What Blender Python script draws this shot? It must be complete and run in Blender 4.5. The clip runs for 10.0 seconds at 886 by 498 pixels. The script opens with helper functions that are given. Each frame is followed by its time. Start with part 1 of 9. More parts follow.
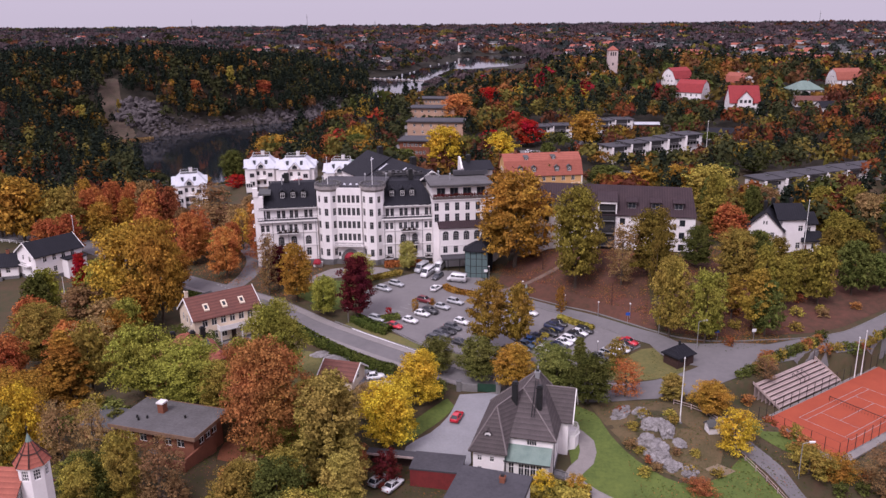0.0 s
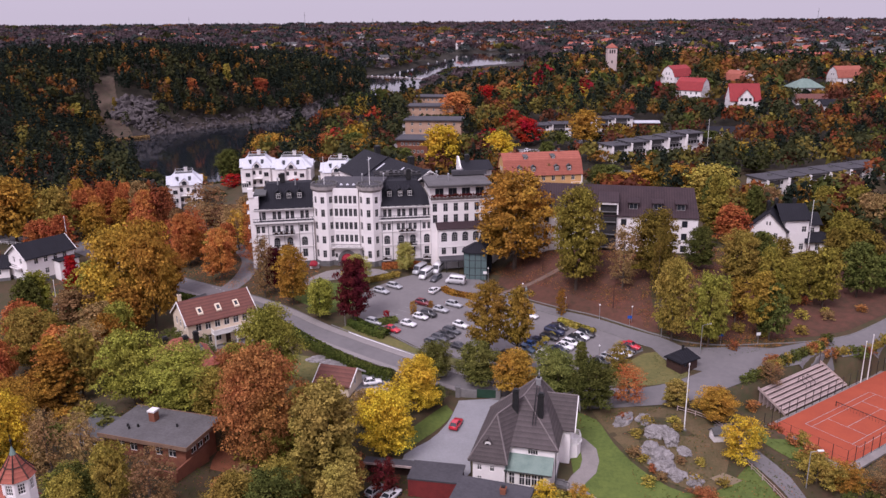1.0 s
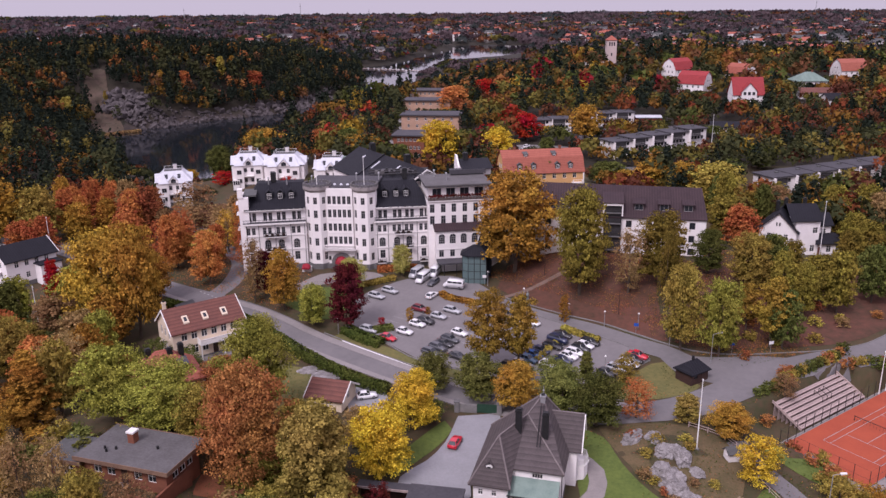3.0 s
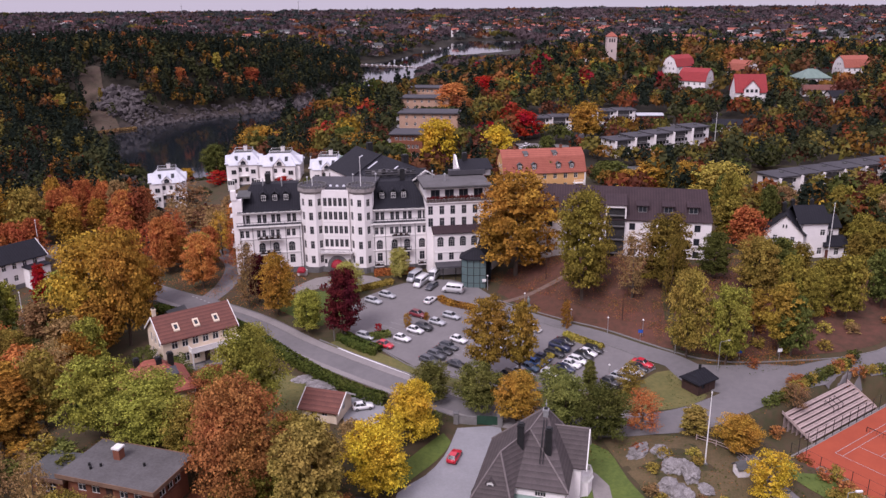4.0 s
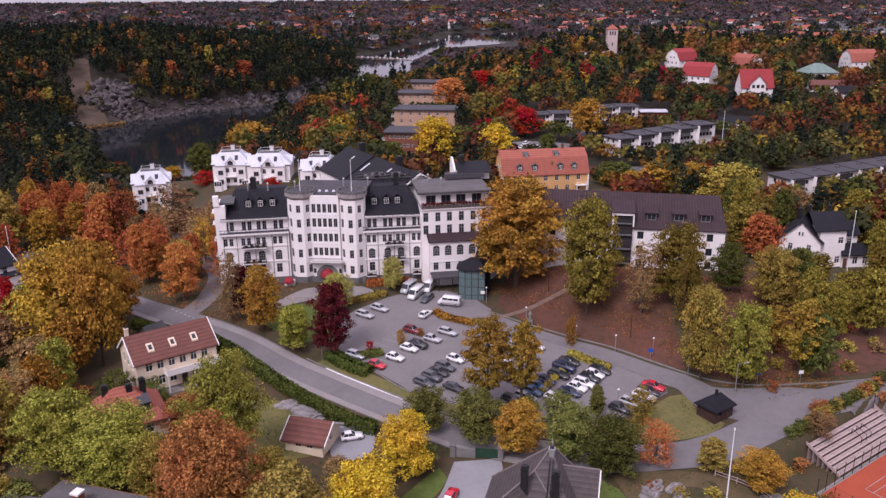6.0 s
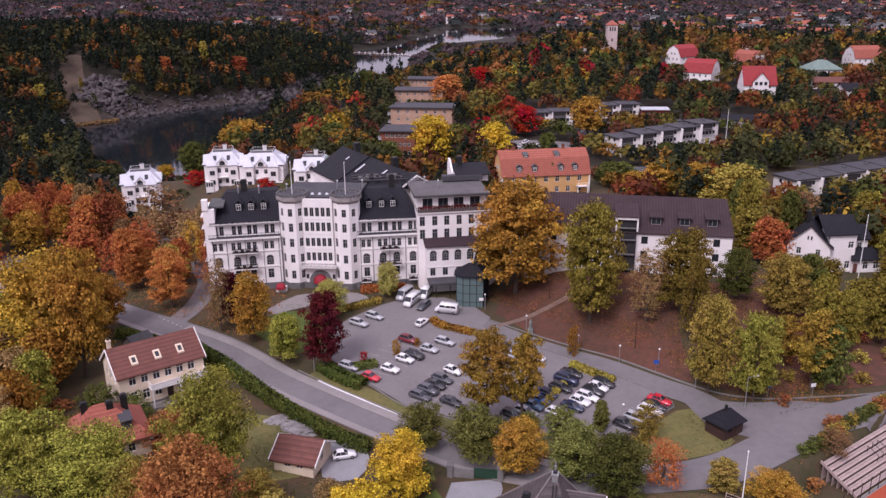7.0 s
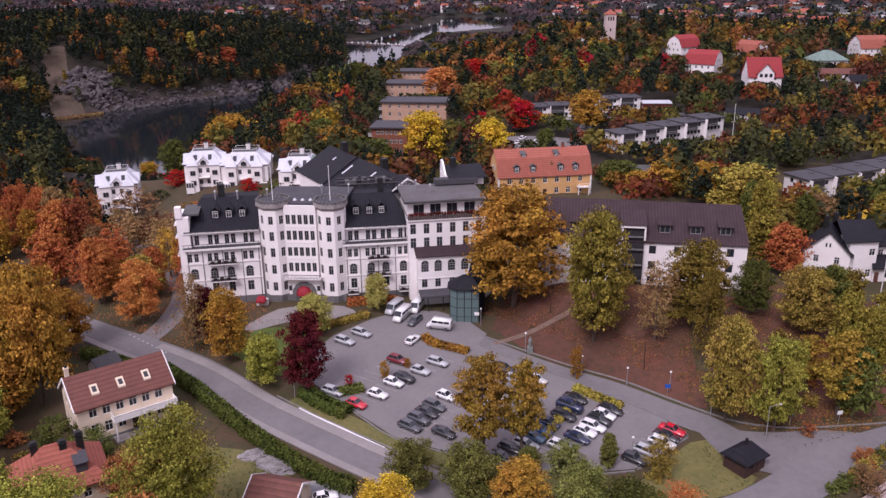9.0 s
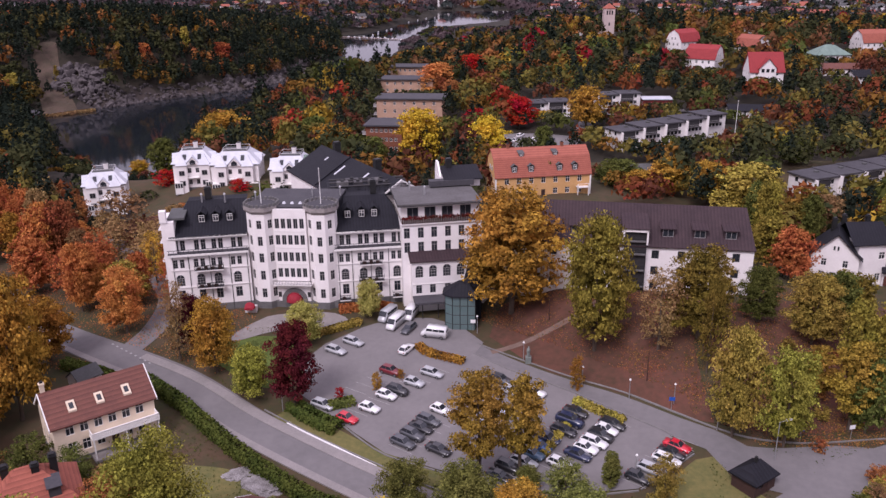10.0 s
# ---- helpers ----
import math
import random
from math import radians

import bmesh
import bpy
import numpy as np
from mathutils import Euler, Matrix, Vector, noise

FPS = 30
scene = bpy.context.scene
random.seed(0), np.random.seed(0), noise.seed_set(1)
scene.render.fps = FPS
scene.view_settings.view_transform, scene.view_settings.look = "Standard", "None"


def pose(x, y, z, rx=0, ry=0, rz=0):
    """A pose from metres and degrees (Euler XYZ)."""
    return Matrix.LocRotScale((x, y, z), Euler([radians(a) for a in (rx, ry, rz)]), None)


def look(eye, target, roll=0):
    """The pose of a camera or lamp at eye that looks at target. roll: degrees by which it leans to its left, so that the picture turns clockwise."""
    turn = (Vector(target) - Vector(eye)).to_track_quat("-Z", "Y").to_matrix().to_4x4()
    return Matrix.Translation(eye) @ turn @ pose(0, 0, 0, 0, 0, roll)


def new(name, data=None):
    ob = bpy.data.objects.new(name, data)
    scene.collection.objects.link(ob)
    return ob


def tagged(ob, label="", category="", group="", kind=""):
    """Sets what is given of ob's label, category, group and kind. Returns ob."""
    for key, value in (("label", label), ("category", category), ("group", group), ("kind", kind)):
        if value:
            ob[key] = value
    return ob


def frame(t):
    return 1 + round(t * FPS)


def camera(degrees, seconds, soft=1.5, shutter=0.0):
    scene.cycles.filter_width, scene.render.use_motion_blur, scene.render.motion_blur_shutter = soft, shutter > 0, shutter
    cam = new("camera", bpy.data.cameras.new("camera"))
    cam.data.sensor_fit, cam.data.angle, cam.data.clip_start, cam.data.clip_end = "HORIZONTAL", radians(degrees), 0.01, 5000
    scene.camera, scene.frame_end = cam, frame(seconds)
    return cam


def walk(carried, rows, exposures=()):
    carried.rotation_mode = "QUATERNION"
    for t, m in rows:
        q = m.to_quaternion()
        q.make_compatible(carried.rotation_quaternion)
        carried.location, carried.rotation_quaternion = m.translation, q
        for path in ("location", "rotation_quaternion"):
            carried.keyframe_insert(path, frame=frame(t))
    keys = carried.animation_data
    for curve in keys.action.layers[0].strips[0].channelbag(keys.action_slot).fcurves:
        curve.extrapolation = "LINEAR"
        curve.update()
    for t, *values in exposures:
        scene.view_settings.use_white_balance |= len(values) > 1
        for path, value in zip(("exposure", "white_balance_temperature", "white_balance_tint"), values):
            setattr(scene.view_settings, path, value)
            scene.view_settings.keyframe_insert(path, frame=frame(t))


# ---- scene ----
UNIT = 1.15  # metres to one unit of the plan below
cam = camera(58.0, 10.0, 1.45)
PATH = [
    (0, (2.896, -4.694, 64.519), (2.718, -2.784, 63.953), -0.6),
    (0.5, (2.709, -3.072, 64.518), (2.533, -1.162, 63.95), -0.6),
    (1, (2.498, -1.388, 64.53), (2.325, 0.521, 63.958), -0.6),
    (1.5, (2.274, 0.397, 64.559), (2.103, 2.305, 63.984), -0.6),
    (2, (2.045, 2.314, 64.609), (1.876, 4.22, 64.029), -0.6),
    (2.5, (1.817, 4.38, 64.68), (1.65, 6.285, 64.094), -0.6),
    (4, (1.17, 11.555, 64.982), (1.009, 13.456, 64.381), -0.6),
    (4.5, (0.972, 14.261, 65.097), (0.812, 16.16, 64.491), -0.6),
    (5, (0.782, 17.103, 65.209), (0.625, 19.001, 64.598), -0.5),
    (5.5, (0.603, 20.063, 65.312), (0.448, 21.96, 64.696), -0.5),
    (7, (0.135, 29.424, 65.525), (-0.013, 31.316, 64.893), -0.5),
    (7.5, (0.013, 32.62, 65.558), (-0.132, 34.51, 64.92), -0.5),
    (8, (-0.082, 35.812, 65.574), (-0.224, 37.7, 64.93), -0.6),
    (8.5, (-0.141, 38.975, 65.579), (-0.28, 40.861, 64.928), -0.6),
    (9, (-0.151, 42.088, 65.582), (-0.288, 43.972, 64.925), -0.6),
    (9.5, (-0.098, 45.132, 65.598), (-0.232, 47.013, 64.934), -0.7),
    (10, (0.038, 48.092, 65.645), (-0.094, 49.972, 64.974), -0.7),
]
walk(cam, [(t, look(Vector(eye) * UNIT, Vector(target) * UNIT, roll)) for t, eye, target, roll in PATH], [(0, 0.0, 6150, 27), (10, 0.0, 6150, 27)])

# ---- light ----
SUN_AZ, SUN_EL = 205.0, 50.0
world = bpy.data.worlds.new("overcast_sky")
scene.world = world
world.use_nodes = True
wn, wl = world.node_tree.nodes, world.node_tree.links
sky = wn.new("ShaderNodeTexSky")
sky.sky_type, sky.sun_disc = "NISHITA", False
sky.sun_elevation, sky.sun_rotation = radians(SUN_EL), radians(SUN_AZ)
sky.dust_density, sky.air_density, sky.ozone_density = 6.0, 1.0, 2.0
cloud, way, split, rise_up = (wn.new("ShaderNode" + k) for k in ("Mix", "TexCoord", "SeparateXYZ", "MapRange"))
cloud.data_type = "RGBA"
cloud.inputs[0].default_value = 0.9
cloud.inputs[7].default_value = (6.3, 5.85, 6.5, 1)
wl.new(sky.outputs[0], cloud.inputs[6])
# an overcast sky is brighter overhead than at the horizon
wl.new(way.outputs["Generated"], split.inputs[0])
wl.new(split.outputs["Z"], rise_up.inputs[0])
rise_up.inputs[1].default_value, rise_up.inputs[2].default_value = 0.0, 1.0
rise_up.inputs[3].default_value, rise_up.inputs[4].default_value = 1.0, 2.0
gain = wn.new("ShaderNodeVectorMath")
gain.operation = "SCALE"
wl.new(cloud.outputs[2], gain.inputs[0])
wl.new(rise_up.outputs[0], gain.inputs["Scale"])
back = wn["Background"]
back.inputs["Strength"].default_value = 0.099
wl.new(gain.outputs[0], back.inputs["Color"])
sun = new("sun", bpy.data.lights.new("sun", "SUN"))
sun.data.energy, sun.data.angle, sun.data.color = 2.45, radians(20), (1.0, 0.96, 0.92)
sun.matrix_world = look((0, 0, 100), (math.sin(radians(SUN_AZ + 180)) * 100, math.cos(radians(SUN_AZ + 180)) * 100, 100 - 100 * math.tan(radians(SUN_EL))))


# ---- materials ----
def material(name, colour, second=None, rough=0.8, scale=1.0, fine=0.35, bump=0.2, metal=0.0, vary=0.0, spec=0.3, bumpscale=None):
    """A surface whose colour wanders between two tones at two scales, with fine relief. vary: change from object to object."""
    m = bpy.data.materials.new(name)
    m.use_nodes = True
    n, l = m.node_tree.nodes, m.node_tree.links
    b = n["Principled BSDF"]
    b.inputs["Roughness"].default_value, b.inputs["Metallic"].default_value = rough, metal
    b.inputs["Specular IOR Level"].default_value = spec
    second = second or tuple(c * 0.7 for c in colour)
    co = n.new("ShaderNodeTexCoord")
    big, small = n.new("ShaderNodeTexNoise"), n.new("ShaderNodeTexNoise")
    for t, s, d in ((big, scale, 4.0), (small, scale * 9, 6.0)):
        t.inputs["Scale"].default_value, t.inputs["Detail"].default_value, t.inputs["Roughness"].default_value = s, d, 0.62
        l.new(co.outputs["Object"], t.inputs["Vector"])
    mixf = n.new("ShaderNodeMix")
    mixf.inputs[0].default_value = fine
    l.new(big.outputs["Fac"], mixf.inputs[2])
    l.new(small.outputs["Fac"], mixf.inputs[3])
    ramp_node = n.new("ShaderNodeValToRGB")
    ramp_node.color_ramp.elements[0].position, ramp_node.color_ramp.elements[1].position = 0.34, 0.66
    ramp_node.color_ramp.elements[0].color, ramp_node.color_ramp.elements[1].color = (*second, 1), (*colour, 1)
    l.new(mixf.outputs[0], ramp_node.inputs[0])
    out = ramp_node.outputs[0]
    if vary:
        info, hsv, mr = n.new("ShaderNodeObjectInfo"), n.new("ShaderNodeHueSaturation"), n.new("ShaderNodeMapRange")
        mr.inputs[3].default_value, mr.inputs[4].default_value = 1 - vary, 1 + vary
        l.new(info.outputs["Random"], mr.inputs[0])
        l.new(mr.outputs[0], hsv.inputs["Value"])
        l.new(out, hsv.inputs["Color"])
        out = hsv.outputs[0]
    l.new(out, b.inputs["Base Color"])
    if bump:
        bp = n.new("ShaderNodeBump")
        bp.inputs["Strength"].default_value, bp.inputs["Distance"].default_value = bump, 0.05
        l.new(small.outputs["Fac"], bp.inputs["Height"])
        l.new(bp.outputs[0], b.inputs["Normal"])
    return m


def striped(name, colour, second, period, axis, rough=0.6, depth=0.6, scale=0.5, metal=0.0):
    """Roofing with courses or seams that repeat at a real spacing along one axis of the object."""
    m = material(name, colour, second, rough, scale, 0.5, 0.0, metal)
    n, l = m.node_tree.nodes, m.node_tree.links
    co = n["Texture Coordinate"]
    w = n.new("ShaderNodeTexWave")
    w.wave_type, w.bands_direction, w.wave_profile = "BANDS", axis, "SAW"
    w.inputs["Scale"].default_value = 0.314 / period
    w.inputs["Distortion"].default_value, w.inputs["Detail"].default_value = 0.35, 2.0
    l.new(co.outputs["Object"], w.inputs["Vector"])
    bp = n.new("ShaderNodeBump")
    bp.inputs["Strength"].default_value, bp.inputs["Distance"].default_value = depth, 0.08
    l.new(w.outputs["Fac"], bp.inputs["Height"])
    l.new(bp.outputs[0], n["Principled BSDF"].inputs["Normal"])
    # each course or seam is a little darker at its lap
    lap, tone = n.new("ShaderNodeMapRange"), n.new("ShaderNodeHueSaturation")
    lap.inputs[3].default_value, lap.inputs[4].default_value = 1.12, 0.72
    l.new(w.outputs["Fac"], lap.inputs[0])
    l.new(lap.outputs[0], tone.inputs["Value"])
    l.new(n["Color Ramp"].outputs[0], tone.inputs["Color"])
    l.new(tone.outputs[0], n["Principled BSDF"].inputs["Base Color"])
    return m


def foliage(name, colour, second, through_light=0.14):
    """Leaves: two tones from clump to clump, a shift from tree to tree, some light coming through."""
    m = bpy.data.materials.new(name)
    m.use_nodes = True
    n, l = m.node_tree.nodes, m.node_tree.links
    n.remove(n["Principled BSDF"])
    co, noise_tex, rmp = n.new("ShaderNodeTexCoord"), n.new("ShaderNodeTexNoise"), n.new("ShaderNodeValToRGB")
    noise_tex.inputs["Scale"].default_value, noise_tex.inputs["Detail"].default_value = 0.45, 3.0
    l.new(co.outputs["Object"], noise_tex.inputs["Vector"])
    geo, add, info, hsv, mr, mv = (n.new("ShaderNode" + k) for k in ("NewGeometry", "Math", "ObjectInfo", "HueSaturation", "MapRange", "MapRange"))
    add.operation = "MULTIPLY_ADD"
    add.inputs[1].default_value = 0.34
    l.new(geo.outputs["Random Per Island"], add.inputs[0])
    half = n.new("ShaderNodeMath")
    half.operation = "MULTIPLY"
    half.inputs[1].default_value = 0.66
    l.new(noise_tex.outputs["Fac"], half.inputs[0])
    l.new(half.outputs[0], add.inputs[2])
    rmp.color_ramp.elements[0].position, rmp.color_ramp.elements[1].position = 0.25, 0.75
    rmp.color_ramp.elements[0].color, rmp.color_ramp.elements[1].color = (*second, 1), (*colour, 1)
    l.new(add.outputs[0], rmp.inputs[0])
    mr.inputs[3].default_value, mr.inputs[4].default_value = 0.472, 0.524
    mv.inputs[3].default_value, mv.inputs[4].default_value = 0.75, 1.2
    wide_tex, both = n.new("ShaderNodeTexNoise"), n.new("ShaderNodeMath")
    wide_tex.inputs["Scale"].default_value, wide_tex.inputs["Detail"].default_value = 0.2, 1.0
    l.new(co.outputs["Object"], wide_tex.inputs["Vector"])
    both.operation = "MULTIPLY_ADD"
    both.inputs[1].default_value = 0.4
    l.new(info.outputs["Random"], both.inputs[0])
    l.new(wide_tex.outputs["Fac"], both.inputs[2])
    mr.inputs[1].default_value, mr.inputs[2].default_value = 0.3, 1.1
    l.new(both.outputs[0], mr.inputs[0])
    l.new(mr.outputs[0], hsv.inputs["Hue"])
    l.new(info.outputs["Random"], mv.inputs[0])
    l.new(mv.outputs[0], hsv.inputs["Value"])
    l.new(rmp.outputs[0], hsv.inputs["Color"])
    dif, tra, mix = n.new("ShaderNodeBsdfDiffuse"), n.new("ShaderNodeBsdfTranslucent"), n.new("ShaderNodeMixShader")
    mix.inputs[0].default_value = through_light
    l.new(hsv.outputs[0], dif.inputs["Color"])
    l.new(hsv.outputs[0], tra.inputs["Color"])
    l.new(dif.outputs[0], mix.inputs[1])
    l.new(tra.outputs[0], mix.inputs[2])
    l.new(mix.outputs[0], n["Material Output"].inputs["Surface"])
    return m


def dull(m, spec):
    m.node_tree.nodes["Principled BSDF"].inputs["Specular IOR Level"].default_value = spec
    return m


def glassy(name, colour, rough=0.06):
    m = bpy.data.materials.new(name)
    m.use_nodes = True
    b = m.node_tree.nodes["Principled BSDF"]
    b.inputs["Base Color"].default_value, b.inputs["Roughness"].default_value = (*colour, 1), rough
    b.inputs["Specular IOR Level"].default_value = 0.6
    return m


M = {
    "earth": material("leaf_littered_earth", (0.085, 0.05, 0.03), (0.04, 0.045, 0.018), 0.95, 0.06, 0.55, 0.5),
    "heath": material("autumn_heath_grass", (0.105, 0.07, 0.055), (0.05, 0.042, 0.026), 0.95, 0.12, 0.5, 0.4),
    # dark needles, with the shade under the trees also put into the colour
    "forest_floor": material("shade_darkened_needle_floor", (0.035, 0.026, 0.018), (0.014, 0.015, 0.01), 0.95, 0.05, 0.5, 0.4),
    "leaves_ground": material("fallen_leaves_on_grass", (0.13, 0.052, 0.037), (0.052, 0.034, 0.02), 0.95, 0.09, 0.5, 0.5),
    "leaf_carpet": material("orange_leaf_carpet", (0.27, 0.09, 0.045), (0.13, 0.055, 0.028), 0.95, 0.6, 0.6, 0.8),
    "grass": material("mown_grass", (0.115, 0.15, 0.032), (0.06, 0.09, 0.02), 0.95, 0.2, 0.5, 0.4),
    "dry_grass": material("autumn_grass", (0.17, 0.14, 0.05), (0.08, 0.09, 0.03), 0.95, 0.15, 0.5, 0.4),
    "scrub": material("brown_scrub_and_moss", (0.14, 0.095, 0.05), (0.06, 0.055, 0.022), 0.95, 0.35, 0.55, 0.6),
    "sand": material("trodden_pale_earth", (0.24, 0.18, 0.12), (0.15, 0.12, 0.07), 0.95, 0.6, 0.5, 0.3),
    "asphalt": material("worn_asphalt", (0.195, 0.181, 0.182), (0.147, 0.138, 0.139), 0.9, 0.12, 0.4, 0.15),
    "road": material("road_asphalt", (0.178, 0.166, 0.168), (0.132, 0.125, 0.127), 0.9, 0.1, 0.4, 0.15),
    "gravel": material("pale_gravel", (0.27, 0.27, 0.285), (0.215, 0.215, 0.225), 0.95, 0.3, 0.5, 0.3),
    "paving": material("concrete_paving", (0.26, 0.235, 0.225), (0.18, 0.165, 0.155), 0.9, 0.5, 0.4, 0.2),
    "walkway": material("pale_pavement_asphalt", (0.27, 0.245, 0.24), (0.2, 0.185, 0.18), 0.9, 0.3, 0.5, 0.15),
    "dirt": material("trodden_brown_path", (0.2, 0.135, 0.11), (0.13, 0.09, 0.07), 0.95, 0.5, 0.5, 0.3),
    "kerb": material("granite_kerb", (0.21, 0.2, 0.195), (0.14, 0.135, 0.13), 0.85, 1.0),
    "paint": material("road_paint", (0.75, 0.74, 0.74), (0.6, 0.59, 0.58), 0.7, 1.5, 0.5, 0.05),
    "worn_paint": material("worn_bay_paint", (0.42, 0.41, 0.41), (0.22, 0.21, 0.215), 0.8, 1.2, 0.6, 0.05),
    "water": None,
    "plaster": material("white_plaster", (0.82, 0.785, 0.775), (0.72, 0.68, 0.67), 0.85, 0.35, 0.4, 0.08),
    "plaster_old": material("aged_white_plaster", (0.74, 0.71, 0.7), (0.6, 0.57, 0.56), 0.85, 0.3, 0.4, 0.1),
    "pink_render": material("pale_pink_render", (0.56, 0.45, 0.42), (0.46, 0.37, 0.35), 0.85, 0.4),
    "cream": material("cream_render", (0.72, 0.6, 0.46), (0.6, 0.5, 0.39), 0.85, 0.4),
    "ochre": material("ochre_render", (0.6, 0.35, 0.15), (0.5, 0.29, 0.12), 0.85, 0.4),
    "brick_wall": material("red_brown_brick", (0.24, 0.09, 0.05), (0.16, 0.06, 0.04), 0.9, 0.8),
    "brick_yellow": material("tan_brick", (0.5, 0.32, 0.23), (0.38, 0.24, 0.17), 0.9, 0.5),
    "crown_stone": material("weathered_battlement_stone", (0.36, 0.325, 0.315), (0.2, 0.18, 0.175), 0.9, 0.9, 0.5, 0.4),
    "stone": material("grey_plinth_stone", (0.17, 0.165, 0.167), (0.095, 0.09, 0.09), 0.9, 0.9, 0.5, 0.4),
    # backdrop ridges: the blue-grey is distance haze painted as base colour
    "far_hill": material("haze_tinted_distant_woods", (0.15, 0.135, 0.165), (0.1, 0.09, 0.11), 1.0, 0.004, 0.5, 0.0, spec=0.0),
    "rock": material("lichen_grey_rock", (0.34, 0.32, 0.32), (0.075, 0.066, 0.058), 0.92, 0.7, 0.5, 1.0),
    "cliff": material("mossy_cliff_ground", (0.06, 0.045, 0.04), (0.016, 0.014, 0.011), 0.92, 0.25, 0.55, 1.0),
    "shore_rock": material("grey_mauve_shore_rock", (0.13, 0.112, 0.115), (0.022, 0.018, 0.018), 0.9, 0.5, 0.5, 1.0),
    "sheet_black": striped("black_sheet_metal_roof", (0.02, 0.02, 0.026), (0.013, 0.013, 0.017), 0.6, "X", 0.6, 0.7),
    "tar": material("dark_felt_roof", (0.075, 0.072, 0.08), (0.045, 0.043, 0.05), 0.85, 0.25, 0.5, 0.2),
    "tar_brown": material("weathered_grey_felt_roof", (0.13, 0.125, 0.128), (0.075, 0.07, 0.07), 0.9, 0.3, 0.5, 0.2),
    "ridge": material("pale_mortared_ridge_tiles", (0.2, 0.17, 0.165), (0.13, 0.11, 0.11), 0.85, 1.0),
    "felt_grey": material("mossy_grey_felt", (0.105, 0.105, 0.108), (0.065, 0.066, 0.064), 0.9, 0.3, 0.5, 0.2),
    "roof_brown": striped("brown_seamed_metal_roof", (0.06, 0.038, 0.042), (0.036, 0.024, 0.028), 0.6, "X", 0.65, 0.8),
    "slate": striped("grey_brown_tile_courses", (0.105, 0.085, 0.085), (0.06, 0.05, 0.05), 0.5, "Z", 0.8, 1.0, 0.8),
    "tile_red": striped("clay_tiles", (0.4, 0.125, 0.085), (0.28, 0.085, 0.06), 0.45, "Z", 0.8, 1.0, 0.7),
    "tile_crimson": striped("crimson_tiles", (0.36, 0.05, 0.05), (0.25, 0.035, 0.04), 0.45, "Z", 0.8, 1.0, 0.7),
    "tile_brown": striped("brown_clay_tiles", (0.19, 0.075, 0.056), (0.12, 0.05, 0.042), 0.45, "Z", 0.8, 1.0, 0.7),
    "copper": material("green_copper_sheet", (0.19, 0.26, 0.225), (0.12, 0.18, 0.155), 0.6, 0.6),
    "white_metal": material("pale_sheet_metal_roof", (0.6, 0.61, 0.655), (0.46, 0.47, 0.51), 0.5, 0.3, 0.3, 0.05),
    "white_wood": material("white_painted_wood", (0.8, 0.78, 0.76), (0.66, 0.64, 0.62), 0.6, 1.2, 0.3, 0.05),
    "grey_wood": material("weathered_bleacher_planks", (0.45, 0.35, 0.32), (0.32, 0.25, 0.235), 0.9, 1.0),
    "cedar": material("weathered_cedar_board", (0.24, 0.15, 0.1), (0.15, 0.09, 0.065), 0.85, 1.0),
    "gate_green": material("dark_green_painted_boards", (0.02, 0.06, 0.035), (0.014, 0.04, 0.025), 0.6, 1.0),
    "dark_wood": material("dark_stained_wood", (0.06, 0.03, 0.024), (0.035, 0.02, 0.017), 0.8, 1.0),
    "red_wood": material("red_painted_boards", (0.2, 0.03, 0.028), (0.13, 0.02, 0.02), 0.8, 1.0),
    "frame_dark": material("dark_window_frames", (0.05, 0.045, 0.05), (0.03, 0.03, 0.03), 0.5, 2.0, 0.3, 0.0),
    "frame_grey": material("grey_window_frames", (0.34, 0.32, 0.32), (0.24, 0.23, 0.23), 0.6, 2.0, 0.3, 0.0),
    "iron": material("black_iron", (0.03, 0.03, 0.033), (0.02, 0.02, 0.02), 0.5, 2.0, 0.3, 0.0, 0.3),
    "steel": material("galvanised_steel", (0.45, 0.45, 0.46), (0.35, 0.35, 0.36), 0.45, 2.0, 0.3, 0.0, 0.6),
    "pole_white": material("white_enamelled_pole", (0.8, 0.79, 0.78), (0.7, 0.69, 0.68), 0.4, 1.0, 0.3, 0.0),
    "awning": material("crimson_canvas", (0.3, 0.02, 0.035), (0.22, 0.015, 0.025), 0.7, 2.0, 0.3, 0.1),
    "clay": material("orange_red_clay_court", (0.36, 0.075, 0.036), (0.29, 0.058, 0.03), 0.95, 0.25, 0.35, 0.05),
    "bark": material("grey_brown_bark", (0.12, 0.09, 0.07), (0.06, 0.045, 0.035), 0.95, 2.0, 0.5, 0.6),
    "pane": glassy("window_glass", (0.025, 0.028, 0.035)),
    "glass_green": glassy("greenish_lift_glass", (0.1, 0.15, 0.15), 0.1),
    "rubber": material("tyre_rubber", (0.02, 0.02, 0.02), (0.015, 0.015, 0.015), 0.85, 3.0, 0.3, 0.0),
    "rim": material("alloy_rim", (0.4, 0.4, 0.42), (0.3, 0.3, 0.32), 0.35, 2.0, 0.3, 0.0, 0.8),
    "lamp_red": glassy("red_lamp_lens", (0.3, 0.01, 0.01), 0.15),
    "lamp_clear": glassy("clear_lamp_lens", (0.6, 0.6, 0.62), 0.1),
    "blue_sign": material("blue_enamel_sign", (0.02, 0.1, 0.45), (0.02, 0.08, 0.35), 0.4, 2.0, 0.3, 0.0),
    "bronze": material("weathered_bronze", (0.22, 0.24, 0.22), (0.12, 0.14, 0.13), 0.6, 2.0),
}
dull(M["sheet_black"], 0.12)
dull(M["roof_brown"], 0.15)
